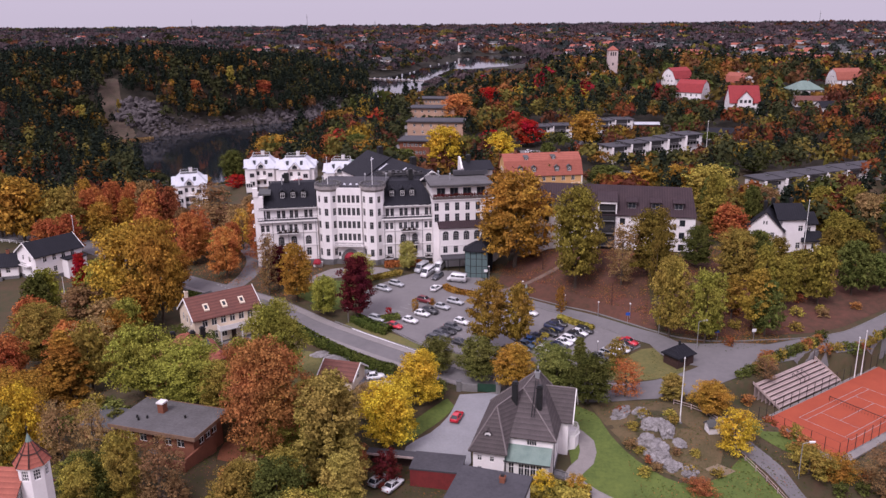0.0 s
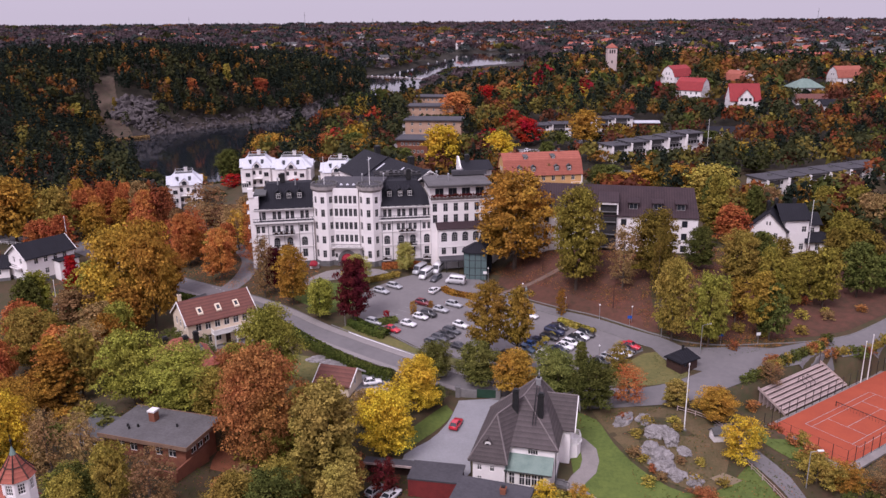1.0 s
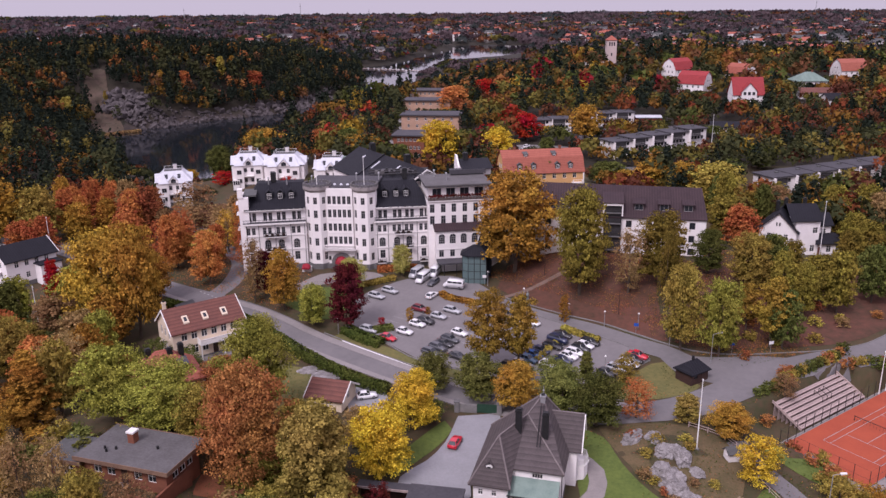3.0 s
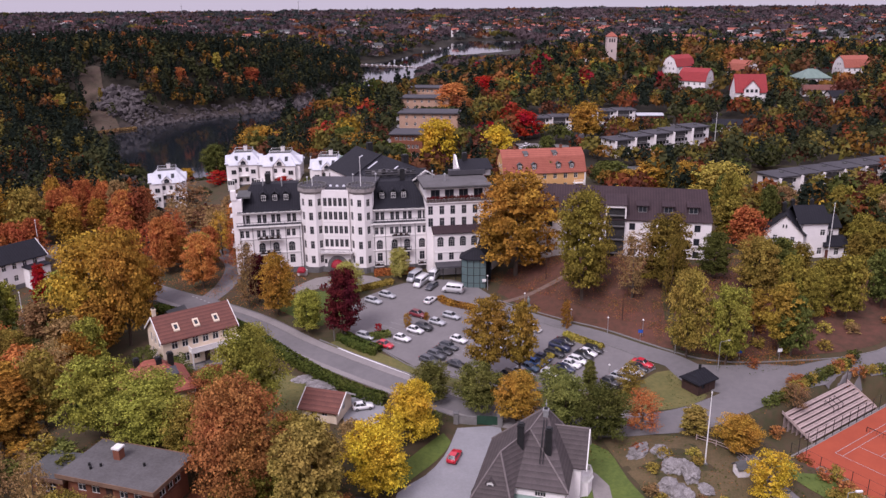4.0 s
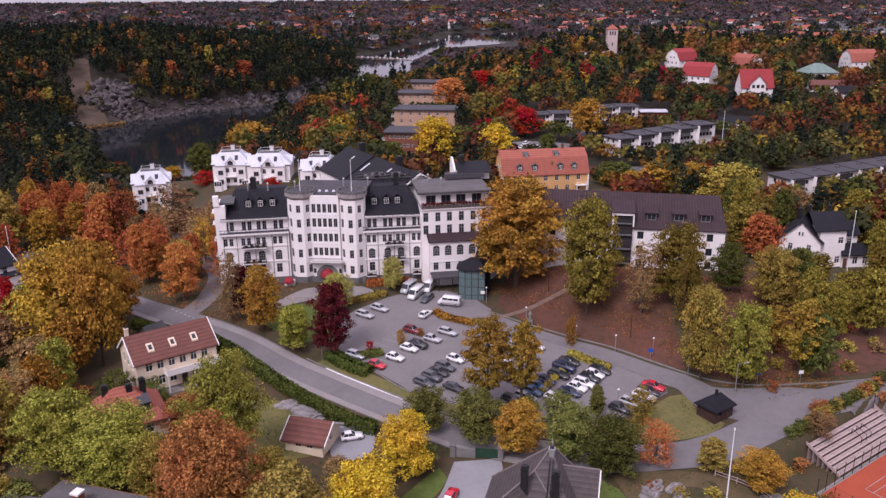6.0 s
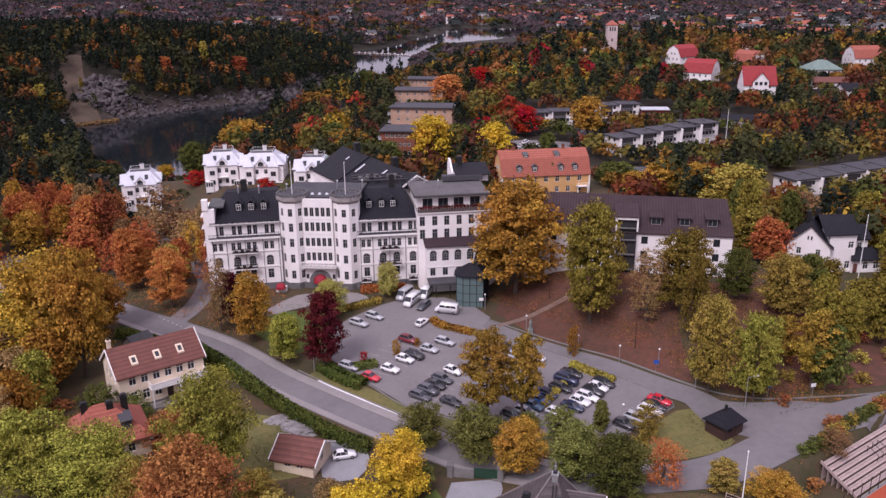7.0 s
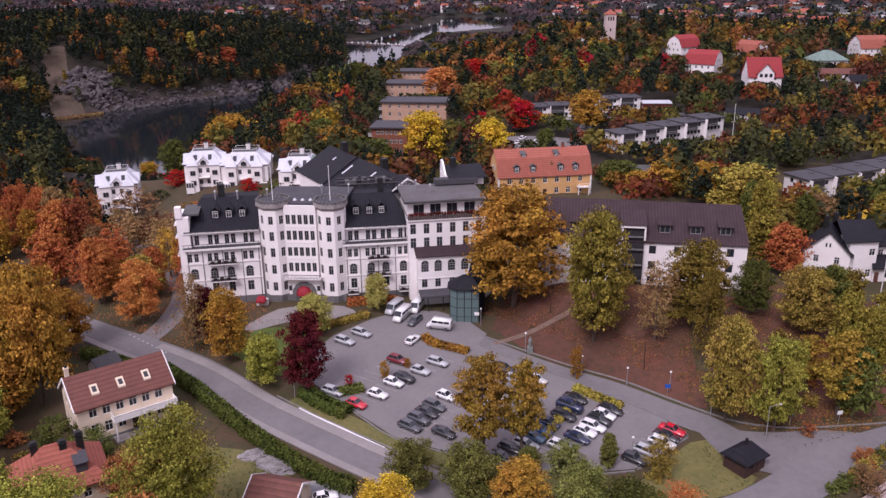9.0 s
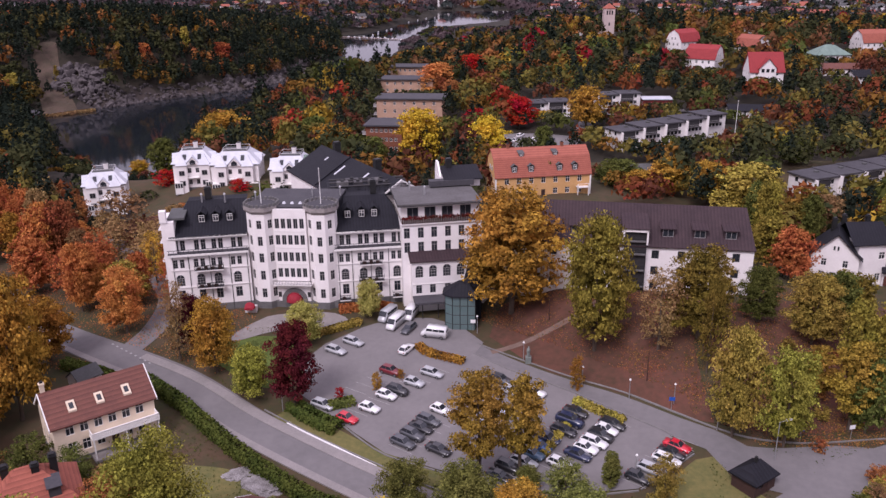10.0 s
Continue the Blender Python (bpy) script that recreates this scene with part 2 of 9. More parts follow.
LEAF = {
    # near-black second tones paint the shade of crown gaps into the leaves
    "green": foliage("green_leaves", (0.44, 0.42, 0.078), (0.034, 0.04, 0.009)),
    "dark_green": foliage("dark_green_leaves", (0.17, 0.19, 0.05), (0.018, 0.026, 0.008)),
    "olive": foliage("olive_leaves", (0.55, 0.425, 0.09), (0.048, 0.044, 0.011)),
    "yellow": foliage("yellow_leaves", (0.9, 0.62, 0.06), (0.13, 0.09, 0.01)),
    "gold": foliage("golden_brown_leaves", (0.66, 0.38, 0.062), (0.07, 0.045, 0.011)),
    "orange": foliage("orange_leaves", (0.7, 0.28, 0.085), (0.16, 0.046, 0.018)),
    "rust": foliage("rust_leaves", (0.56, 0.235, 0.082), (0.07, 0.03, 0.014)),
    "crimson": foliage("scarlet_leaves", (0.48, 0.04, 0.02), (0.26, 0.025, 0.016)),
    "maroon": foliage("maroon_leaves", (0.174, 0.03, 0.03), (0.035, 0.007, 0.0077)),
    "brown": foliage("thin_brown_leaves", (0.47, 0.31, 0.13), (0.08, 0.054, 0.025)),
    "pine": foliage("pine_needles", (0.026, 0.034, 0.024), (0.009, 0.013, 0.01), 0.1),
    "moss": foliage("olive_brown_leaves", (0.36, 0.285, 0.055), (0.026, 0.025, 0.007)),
    "lime": foliage("pale_lime_leaves", (0.66, 0.62, 0.17), (0.15, 0.16, 0.035)),
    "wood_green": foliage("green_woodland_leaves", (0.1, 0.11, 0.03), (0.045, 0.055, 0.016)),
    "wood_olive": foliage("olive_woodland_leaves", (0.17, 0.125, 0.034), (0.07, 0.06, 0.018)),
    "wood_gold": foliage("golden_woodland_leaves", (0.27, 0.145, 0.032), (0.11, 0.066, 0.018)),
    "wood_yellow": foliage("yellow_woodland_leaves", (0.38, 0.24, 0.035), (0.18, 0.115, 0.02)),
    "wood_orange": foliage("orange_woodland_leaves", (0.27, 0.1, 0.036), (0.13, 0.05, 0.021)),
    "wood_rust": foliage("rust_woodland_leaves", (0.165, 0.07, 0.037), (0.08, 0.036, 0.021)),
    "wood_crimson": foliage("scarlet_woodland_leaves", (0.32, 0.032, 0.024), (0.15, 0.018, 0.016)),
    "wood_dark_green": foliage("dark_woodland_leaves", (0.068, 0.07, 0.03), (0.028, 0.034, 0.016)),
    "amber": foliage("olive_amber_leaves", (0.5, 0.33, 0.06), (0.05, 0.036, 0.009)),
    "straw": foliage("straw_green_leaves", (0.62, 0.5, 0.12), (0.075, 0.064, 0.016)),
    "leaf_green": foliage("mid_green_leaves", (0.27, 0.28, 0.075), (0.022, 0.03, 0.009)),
    # far spruce and bare birch: distance haze mixed into their paler, bluer colours
    "far_pine": foliage("hazed_spruce_needles", (0.05, 0.058, 0.055), (0.028, 0.032, 0.032), 0.1),
    "bare": foliage("hazed_leafless_birch_twigs", (0.105, 0.076, 0.082), (0.055, 0.04, 0.044)),
    "hedge": foliage("clipped_hedge", (0.11, 0.13, 0.03), (0.03, 0.045, 0.012)),
}


def water_material():
    m = material("bay_water", (0.012, 0.016, 0.02), (0.01, 0.012, 0.016), 0.05, 0.02, 0.3, 0.0)
    n, l = m.node_tree.nodes, m.node_tree.links
    t = n.new("ShaderNodeTexNoise")
    t.inputs["Scale"].default_value, t.inputs["Detail"].default_value = 0.25, 4.0
    l.new(n["Texture Coordinate"].outputs["Object"], t.inputs["Vector"])
    bp = n.new("ShaderNodeBump")
    bp.inputs["Strength"].default_value, bp.inputs["Distance"].default_value = 0.05, 0.25
    l.new(t.outputs["Fac"], bp.inputs["Height"])
    l.new(bp.outputs[0], n["Principled BSDF"].inputs["Normal"])
    n["Principled BSDF"].inputs["Specular IOR Level"].default_value = 0.5
    return m


M["water"] = water_material()


# ---- building blocks ----
class Shape:
    """Collects faces for one mesh."""

    def __init__(self):
        self.v, self.f = [], []

    def face(self, *pts):
        k = len(self.v)
        self.v += [tuple(p) for p in pts]
        self.f.append(tuple(range(k, k + len(pts))))
        return self

    def box(self, x0, y0, z0, x1, y1, z1):
        return self.prism([(x0, y0), (x1, y0), (x1, y1), (x0, y1)], z0, z1)

    def prism(self, base, z0, z1, top=None):
        """Upright solid over an outline given counter-clockwise; top: another outline for the upper face."""
        top, k, n = top or base, len(self.v), len(base)
        self.v += [(*p[:2], z0) for p in base] + [(*p[:2], z1) for p in top]
        self.f.append(tuple(range(k + n - 1, k - 1, -1)))
        self.f.append(tuple(range(k + n, k + 2 * n)))
        self.f += [(k + i, k + (i + 1) % n, k + n + (i + 1) % n, k + n + i) for i in range(n)]
        return self

    def slab(self, pts, thick=0.18):
        """A flat plate whose upper face is given, counter-clockwise from above."""
        k, n = len(self.v), len(pts)
        self.v += [tuple(p) for p in pts] + [(p[0], p[1], p[2] - thick) for p in pts]
        self.f.append(tuple(range(k, k + n)))
        self.f.append(tuple(range(k + 2 * n - 1, k + n - 1, -1)))
        self.f += [(k + (i + 1) % n, k + i, k + n + i, k + n + (i + 1) % n) for i in range(n)]
        return self

    def tube(self, a, b, r0, r1=None, n=6):
        a, b = Vector(a), Vector(b)
        r1 = r0 if r1 is None else r1
        turn = (b - a).to_track_quat("Z", "Y").to_matrix()
        k = len(self.v)
        for c, r in ((a, r0), (b, r1)):
            self.v += [tuple(c + turn @ Vector((r * math.cos(2 * math.pi * i / n), r * math.sin(2 * math.pi * i / n), 0))) for i in range(n)]
        self.f += [(k + i, k + (i + 1) % n, k + n + (i + 1) % n, k + n + i) for i in range(n)]
        self.f += [tuple(range(k + n - 1, k - 1, -1)), tuple(range(k + n, k + 2 * n))]
        return self

    def wall(self, a, b, z0, z1, holes=(), deep=0.3, thick=0.35):
        """A wall from a to b (outside on its right hand) with openings (u0, u1, z0, z1) that have reveals."""
        a, b = Vector((*a[:2], 0)), Vector((*b[:2], 0))
        u = (b - a).normalized()
        inward, size = Vector((-u.y, u.x, 0)), (b - a).length
        at = lambda s, z, d=0.0: tuple(a + u * s + inward * d + Vector((0, 0, z)))
        us = sorted({0.0, size, *(min(max(h[k], 0), size) for h in holes for k in (0, 1))})
        zs = sorted({z0, z1, *(min(max(h[k], z0), z1) for h in holes for k in (2, 3))})
        for s0, s1 in zip(us, us[1:]):
            for q0, q1 in zip(zs, zs[1:]):
                cs, cq = (s0 + s1) / 2, (q0 + q1) / 2
                if not any(h[0] < cs < h[1] and h[2] < cq < h[3] for h in holes):
                    self.face(at(s0, q0), at(s1, q0), at(s1, q1), at(s0, q1))
        for s0, s1, q0, q1 in holes:
            self.face(at(s0, q0, deep), at(s0, q0), at(s0, q1), at(s0, q1, deep))
            self.face(at(s1, q0), at(s1, q0, deep), at(s1, q1, deep), at(s1, q1))
            self.face(at(s0, q0), at(s0, q0, deep), at(s1, q0, deep), at(s1, q0))
            self.face(at(s0, q1, deep), at(s0, q1), at(s1, q1), at(s1, q1, deep))
        self.face(at(0, z1), at(size, z1), at(size, z1, thick), at(0, z1, thick))
        return self

    def mesh(self, name, mat, smooth=False):
        me = bpy.data.meshes.new(name)
        me.from_pydata(self.v, [], self.f)
        if mat:
            me.materials.append(mat)
        if smooth:
            me.shade_smooth()
        me.update()
        return me


def thing(name, label, category, x=0, y=0, z=0, turn=0, group="", kind=""):
    ob = new(name)
    ob.empty_display_size = 0.5
    ob.matrix_basis = pose(x, y, z, 0, 0, turn)
    return tagged(ob, label, category, group, kind)


def part(name, shape, mat, parent, label="", place=None, smooth=False):
    me = shape if isinstance(shape, bpy.types.Mesh) else shape.mesh(name, mat, smooth)
    ob = new(name, me)
    ob.parent = parent
    if place is not None:
        ob.matrix_basis = place
    return tagged(ob, label) if label else ob


def welded(shape, gap=0.002):
    """The same shape as one skin: corners that meet become one."""
    where, keep, out = {}, [], Shape()
    for p in shape.v:
        key = tuple(round(c / gap) for c in p)
        if key not in where:
            where[key] = len(out.v)
            out.v.append(p)
        keep.append(where[key])
    for f in shape.f:
        g = [keep[i] for i in f]
        if len(set(g)) == len(g):
            out.f.append(tuple(g))
    return out


def setting(name, shape, mat, label, category, smooth=False):
    return tagged(new(name, shape.mesh(name, mat, smooth)), label, category, "", "structure")



# ---- the lie of the land ----
WATER = -14.0
BAY = [(-268, 492), (-242, 511), (-206, 558), (-167, 600), (-128, 748), (-164, 910), (-196, 1025), (-154, 1083), (-133, 1260), (-104, 1370), (-100, 1560),
       (60, 1540), (50, 1390), (-20, 1240), (-90, 1158), (-107, 925), (-98, 763), (-120, 640), (-152, 520), (-150, 430), (-130, 345), (-165, 362), (-205, 412), (-245, 460)]


def ramp(a, b, v):
    u = np.clip((np.asarray(v, float) - a) / (b - a), 0, 1)
    return u * u * (3 - 2 * u)


def bell(x, y, cx, cy, rx, ry):
    return np.exp(-(((x - cx) / rx) ** 2 + ((y - cy) / ry) ** 2))


def shore(x, y):
    """Metres outside (+) or inside (-) the bay."""
    far, inside = np.full(np.shape(x), 1e9), np.zeros(np.shape(x), bool)
    for (ax, ay), (bx, by) in zip(BAY, BAY[1:] + BAY[:1]):
        ux, uy = bx - ax, by - ay
        k = np.clip(((x - ax) * ux + (y - ay) * uy) / (ux * ux + uy * uy), 0, 1)
        far = np.minimum(far, np.hypot(x - ax - k * ux, y - ay - k * uy))
        inside ^= ((ay > y) != (by > y)) & (x < ax + (y - ay) / (by - ay if by != ay else 1e-9) * ux)
    return np.where(inside, -far, far) + 2.6 * np.sin(x * 0.12 + y * 0.03) * np.sin(y * 0.1 + 0.7)


def height(x, y):
    """The lie of the land."""
    x, y = np.asarray(x, float), np.asarray(y, float)
    z = np.interp(y, [-300, 60, 100, 116, 138, 150, 186, 240, 310, 440, 620, 800, 1200, 2000, 4900], [-7, -5, -3.5, -2, -1.3, -0.5, 1.9, 3, 9, 15, 14, -4, -9, -10, -26])
    north = np.where(x < 34, y - (177 - 0.78 * (x + 5)), y - (147 + 0.25 * (x - 34)))
    z = z + 6.5 * ramp(0, 30, north) * ramp(-8, 14, x) * (1 - ramp(205, 260, y)) * (1 - 0.75 * ramp(50, 74, x))
    u, v = (x - 64.65) * 0.772 + (y - 130.7) * 0.636, (y - 130.7) * 0.772 - (x - 64.65) * 0.636
    pit = ramp(-21.5, -19, u) * ramp(-9, -7.5, v) * (1 - ramp(0, 1.2, v - 13.8 + 5.4 * ramp(9.5, 13, u)))
    z = z * (1 - pit) - 4.9 * pit
    z = z - 2.2 * ramp(40, 52, x) * (1 - ramp(-9, -4, v))
    z = z + 5.5 * bell(x, y, -58, 106, 20, 22)
    z = z + 1.6 * bell(x, y, 27, 117, 6, 7) + 2.4 * bell(x, y, -43, 92, 11, 8)
    z = z + 5 * ramp(40, 140, x) * ramp(300, 430, y) * (1 - ramp(600, 900, y)) + 9 * bell(x, y, 75, 560, 70, 60)
    z = z - 14 * ramp(390, 540, y) * (1 - ramp(-60, 50, x)) * (1 - ramp(700, 900, y)) * ramp(-170, -130, x)
    z = z + 6 * bell(x, y, 14, 250, 30, 18) + 4.5 * bell(x, y, -70, 262, 22, 16) - 8 * bell(x, y, -113, 256, 20, 22)
    z = z + 20 * bell(x, y, -380, 800, 230, 170) + 8 * bell(x, y, -290, 620, 110, 60) + 26 * bell(x, y, -285, 375, 95, 75)
    z = z + 14 * np.sin(x * 0.0021 + 1) * np.sin(y * 0.0017 + 0.5) * ramp(1300, 2200, y)
    z = z + 0.35 * np.sin(x * 0.11 + y * 0.05) * np.sin(y * 0.09 - x * 0.03) * (1 - ramp(30, 60, np.hypot(x + 10, y - 160)) * 0) * ramp(52, 80, np.hypot(x + 5, y - 160))
    z = z + 4 * bell(x, y, 102, 270, 34, 18)
    d = shore(x, y) if np.max(y) > 262 else np.full(np.shape(x), 999.0)
    west = x < -160 + 0.08 * (y - 600)
    cliff = np.where(west & (y > 500), 8.0 + 12 * bell(x, y, -252, 556, 34, 30), 2.0) * (0.65 + 0.25 * np.sin(x * 0.05) * np.sin(y * 0.04 + 1) + 0.16 * np.sin(x * 0.33 + y * 0.12) * np.sin(y * 0.29))
    k, k2 = ramp(-1, np.where(west, 14.0, 9.0), d), ramp(np.where(west, 12.0, 4.0), np.where(x < -160, 75.0, 80.0), d)
    z = np.where(d > 0, (WATER - 0.4) + (cliff * k) * (1 - k2) + (np.maximum(z, WATER + 4) - WATER + 0.4) * k2, WATER - 0.4 - 5 * ramp(0, 40, -d))
    return z


# ---- land, water and roads ----
def lines(parts):
    out = []
    for a, b, step in parts:
        n = max(1, round((b - a) / step))
        out += [a + (b - a) * i / n for i in range(n)]
    return np.array(out + [parts[-1][1]])


def make_ground():
    xs = lines([(-3200, -1200, 160), (-1200, -420, 40), (-420, -140, 4), (-140, 40, 2), (40, 90, 1), (90, 110, 2), (110, 300, 8), (300, 1200, 45), (1200, 3200, 160)])
    ys = lines([(-500, 40, 30), (40, 106, 2), (106, 166, 1), (166, 250, 2), (250, 480, 6), (480, 680, 4), (680, 740, 7), (740, 1600, 22), (1600, 4250, 90)])
    gx, gy = np.meshgrid(xs, ys)
    gz = height(gx, gy)
    nx, ny = len(xs), len(ys)
    k = np.arange(nx * ny).reshape(ny, nx)
    faces = np.stack([k[:-1, :-1], k[:-1, 1:], k[1:, 1:], k[1:, :-1]], -1).reshape(-1, 4)
    me = bpy.data.meshes.new("ground")
    me.from_pydata(np.stack([gx, gy, gz], -1).reshape(-1, 3).tolist(), [], faces.tolist())
    me.materials.append(M["earth"])
    me.materials.append(M["cliff"])
    d = shore(gx, gy)[:-1, :-1]
    rocky = (d > -6) & (d < 7 + 14 * bell(gx, gy, -252, 556, 34, 30)[:-1, :-1] + 5 * np.sin(gx * 0.06)[:-1, :-1] * np.sin(gy * 0.05)[:-1, :-1]) & (gx[:-1, :-1] < -150) & (gy[:-1, :-1] > 490) & (gy[:-1, :-1] < 720)
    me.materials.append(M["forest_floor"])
    # ground under the woods takes the floor colour with tree shade in it
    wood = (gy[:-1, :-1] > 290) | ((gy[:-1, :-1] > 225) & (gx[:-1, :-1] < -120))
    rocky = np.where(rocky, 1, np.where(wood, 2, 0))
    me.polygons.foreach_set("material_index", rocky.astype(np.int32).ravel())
    me.shade_smooth()
    return tagged(new("ground", me), "leaf-littered autumn ground running to wooded far hills", "ground", "", "structure")


make_ground()
sea = Shape()
sea.face((-1200, 200, WATER), (600, 200, WATER), (600, 1700, WATER), (-1200, 1700, WATER))
setting("water", sea, M["water"], "dark calm bay water between wooded shores", "water")


def curve(pts, step=2.0):
    """A smooth line through the given plan points."""
    p = [Vector(q) for q in pts]
    p = [p[0] * 2 - p[1], *p, p[-1] * 2 - p[-2]]
    out = []
    for a, b, c, d in zip(p, p[1:], p[2:], p[3:]):
        n = max(1, int((c - b).length / step))
        for i in range(n):
            t = i / n
            out.append(0.5 * (2 * b + (c - a) * t + (2 * a - 5 * b + 4 * c - d) * t * t + (3 * b - a - 3 * c + d) * t ** 3))
    return out + [p[-2]]


def on_ground(x, y, up=0.0):
    return (x, y, float(height(x, y)) + up)


def strip(pts, left, right, up, shape=None, thick=0.0, across=4):
    """A band along a plan line that follows the land; thick: its height above it as a solid step."""
    shape = shape or Shape()
    line = curve(pts)
    rows = []
    for i, p in enumerate(line):
        d = (line[min(i + 1, len(line) - 1)] - line[max(i - 1, 0)]).normalized()
        nrm = Vector((-d.y, d.x))
        rows.append([p + nrm * (left + (right - left) * k / across) for k in range(across + 1)])
    for r, s in zip(rows, rows[1:]):
        for k in range(across):
            shape.face(on_ground(*r[k + 1], up + thick), on_ground(*s[k + 1], up + thick), on_ground(*s[k], up + thick), on_ground(*r[k], up + thick))
        if thick:
            for k in (0, across):
                shape.face(on_ground(*r[k], up - 0.1), on_ground(*s[k], up - 0.1), on_ground(*s[k], up + thick), on_ground(*r[k], up + thick))
    return shape


def patch(pts, up, cell=3.0, rounded=True):
    """A piece of level ground cover inside a plan outline, laid on the land."""
    line = curve([*pts, pts[0]], 2.0)[:-1] if rounded else [Vector(p) for p in pts]
    bm = bmesh.new()
    bm.faces.new([bm.verts.new((p.x, p.y, 0)) for p in line])
    lo = [min(p[k] for p in line) for k in (0, 1)]
    hi = [max(p[k] for p in line) for k in (0, 1)]
    for k in (0, 1):
        q = lo[k] + cell
        while q < hi[k]:
            co, no = [0, 0, 0], [0, 0, 0]
            co[k], no[k] = q, 1
            bmesh.ops.bisect_plane(bm, geom=[*bm.verts, *bm.edges, *bm.faces], plane_co=co, plane_no=no)
            q += cell
    s = Shape()
    for v in bm.verts:
        s.v.append(on_ground(v.co.x, v.co.y, up))
    bm.verts.index_update()
    for f in bm.faces:
        k = [v.index for v in f.verts]
        s.f.append(tuple(k if f.normal.z >= 0 else k[::-1]))
    bm.free()
    return s


MAIN_ROAD = [(-122, 205), (-104, 194), (-86, 180.5), (-63.5, 169.5), (-51, 162.5), (-38.5, 152.8), (-29, 146.5), (-17.5, 139.6), (-4, 132.2), (10, 128.2), (24, 128.8), (33, 131.8), (43, 138.8), (52, 145), (62, 149.6), (70, 152.2), (78, 157), (100, 175), (140, 207), (200, 250)]
setting("road", strip(MAIN_ROAD, 3.6, -3.3, 0.10, None, 0.0, 8), M["road"], "grey worn asphalt road past the car park", "road")
setting("pavement", strip([(-62, 171.2), (-50, 164.6), (-37.5, 155.2), (-28, 149), (-16.5, 142.1), (-3, 134.8), (10.4, 130.9), (23.6, 131.5)], 0.8, -0.9, 0.1, None, 0.1, 2), M["walkway"], "pale pavement with a kerb along the road", "pavement")
setting("pavement_south", strip([(-84.6, 177.2), (-65, 166.8), (-52.6, 160), (-40.2, 150.4), (-30.6, 144.1), (-19, 137.2), (-5.2, 129.4), (9.6, 125.3)], 0.5, -0.7, 0.1, None, 0.1, 2), M["walkway"], "narrow pale pavement beside the hedge", "pavement")
LOOP_ROAD = [(-6, 177), (3.5, 169.5), (11.5, 164.2), (19, 159.8), (27, 154), (33.5, 149.5), (40, 143.5)]
setting("road_loop", strip(LOOP_ROAD, 2.2, -2.2, 0.11), M["road"], "narrow asphalt lane curving round the car park", "road")
setting("road_apron", patch([(30, 150.5), (40, 149.6), (50, 150.6), (57, 149), (48, 143), (42, 139.5), (37, 140.5), (33, 143)], 0.105), M["road"], "wide asphalt junction beside the brown hut", "road")
setting("road_hotel", strip([(-66, 171), (-64, 182), (-67, 196), (-80, 212), (-100, 240)], 2.3, -2.3, 0.107), M["road"], "side road climbing past the hotel", "road")
setting("road_west", strip([(-240, 224), (-180, 219), (-150, 211), (-122, 205), (-108, 197)], 3.2, -3.2, 0.115), M["road"], "asphalt road with a kerb beside the woods", "road")
setting("car_park", patch([(-31, 160), (-27.5, 157), (-20.8, 150.6), (-15.6, 146), (-7.3, 142.6), (0.6, 139.2), (11, 138.6), (19.5, 140), (28.4, 148), (26, 152), (20, 157), (12, 163), (2.4, 169), (-3.5, 174), (-2, 178), (-6, 183.5), (-12, 187), (-19, 187), (-24.5, 183), (-30.5, 176.5), (-32.5, 172), (-32, 165)], 0.12, 3.0, False), M["asphalt"], "grey asphalt car park below the hotel", "car park")
setting("forecourt", patch([(-46, 183.5), (-43.8, 186.5), (-38, 188.5), (-31, 188.5), (-27.5, 185), (-28.7, 182.7), (-33.5, 182.4), (-39.3, 181.4), (-43, 179.6), (-47.4, 176.6), (-49, 178)], 0.125), M["paving"], "pale paved forecourt at the hotel door", "pavement")
setting("lawn_hotel", patch([(-47, 178.5), (-40, 179), (-35, 177), (-33.5, 168), (-37, 162), (-44, 166), (-50, 172)], 0.07), M["grass"], "green lawn beside the hotel", "lawn")
setting("verge", strip([(-33, 155.5), (-26, 150.5), (-16, 144), (-6, 139.5), (2, 136.5), (14, 135.5)], 2.2, -2.2, 0.06), M["dry_grass"], "dry grass verge between road and car park", "verge")
setting("leaf_slope", patch([(-1, 180), (7, 170.5), (14, 166), (24, 160), (32, 154.5), (42, 152.8), (52, 154), (62, 155.6), (69, 157.8), (76, 162), (98, 180), (104, 196), (84, 196), (60, 186), (44, 182), (30, 186), (14, 189), (2, 190)], 0.06), M["leaves_ground"], "slope covered with fallen brown leaves", "slope")
setting("footpath", strip([(-1, 174.5), (4, 176.6), (9, 178.4), (15, 180.6), (19, 183.4)], 0.6, -0.6, 0.1), M["dirt"], "trodden brown footpath up the leafy slope", "path")
setting("driveway", patch([(-6.5, 126), (0.5, 126.5), (-1, 118), (-3.5, 110), (-4, 104), (-13, 104), (-14, 109), (-10.5, 113), (-8, 118)], 0.12), M["gravel"], "pale gravel driveway of the villa", "driveway")
setting("villa_lawn", patch([(13, 124), (17, 121), (19, 114), (22.5, 107.5), (28, 102.5), (34, 104), (39.5, 110), (41, 104), (45, 95), (40, 84), (18, 84), (13.5, 96), (12, 112)], 0.07), M["grass"], "mown green lawn of the villa", "lawn")
setting("villa_path", strip([(12, 116), (15, 112), (14.5, 107), (12, 103), (15, 99), (19, 95), (20, 88)], 1.3, -1.3, 0.11), M["paving"], "curved paved garden path", "path")
setting("road_verge", patch([(21, 138.5), (28.6, 146.6), (31.5, 147.5), (32.5, 143), (36, 139), (31, 135), (24, 133.2), (17, 133.6)], 0.065), M["dry_grass"], "grass corner between car park and junction", "verge")
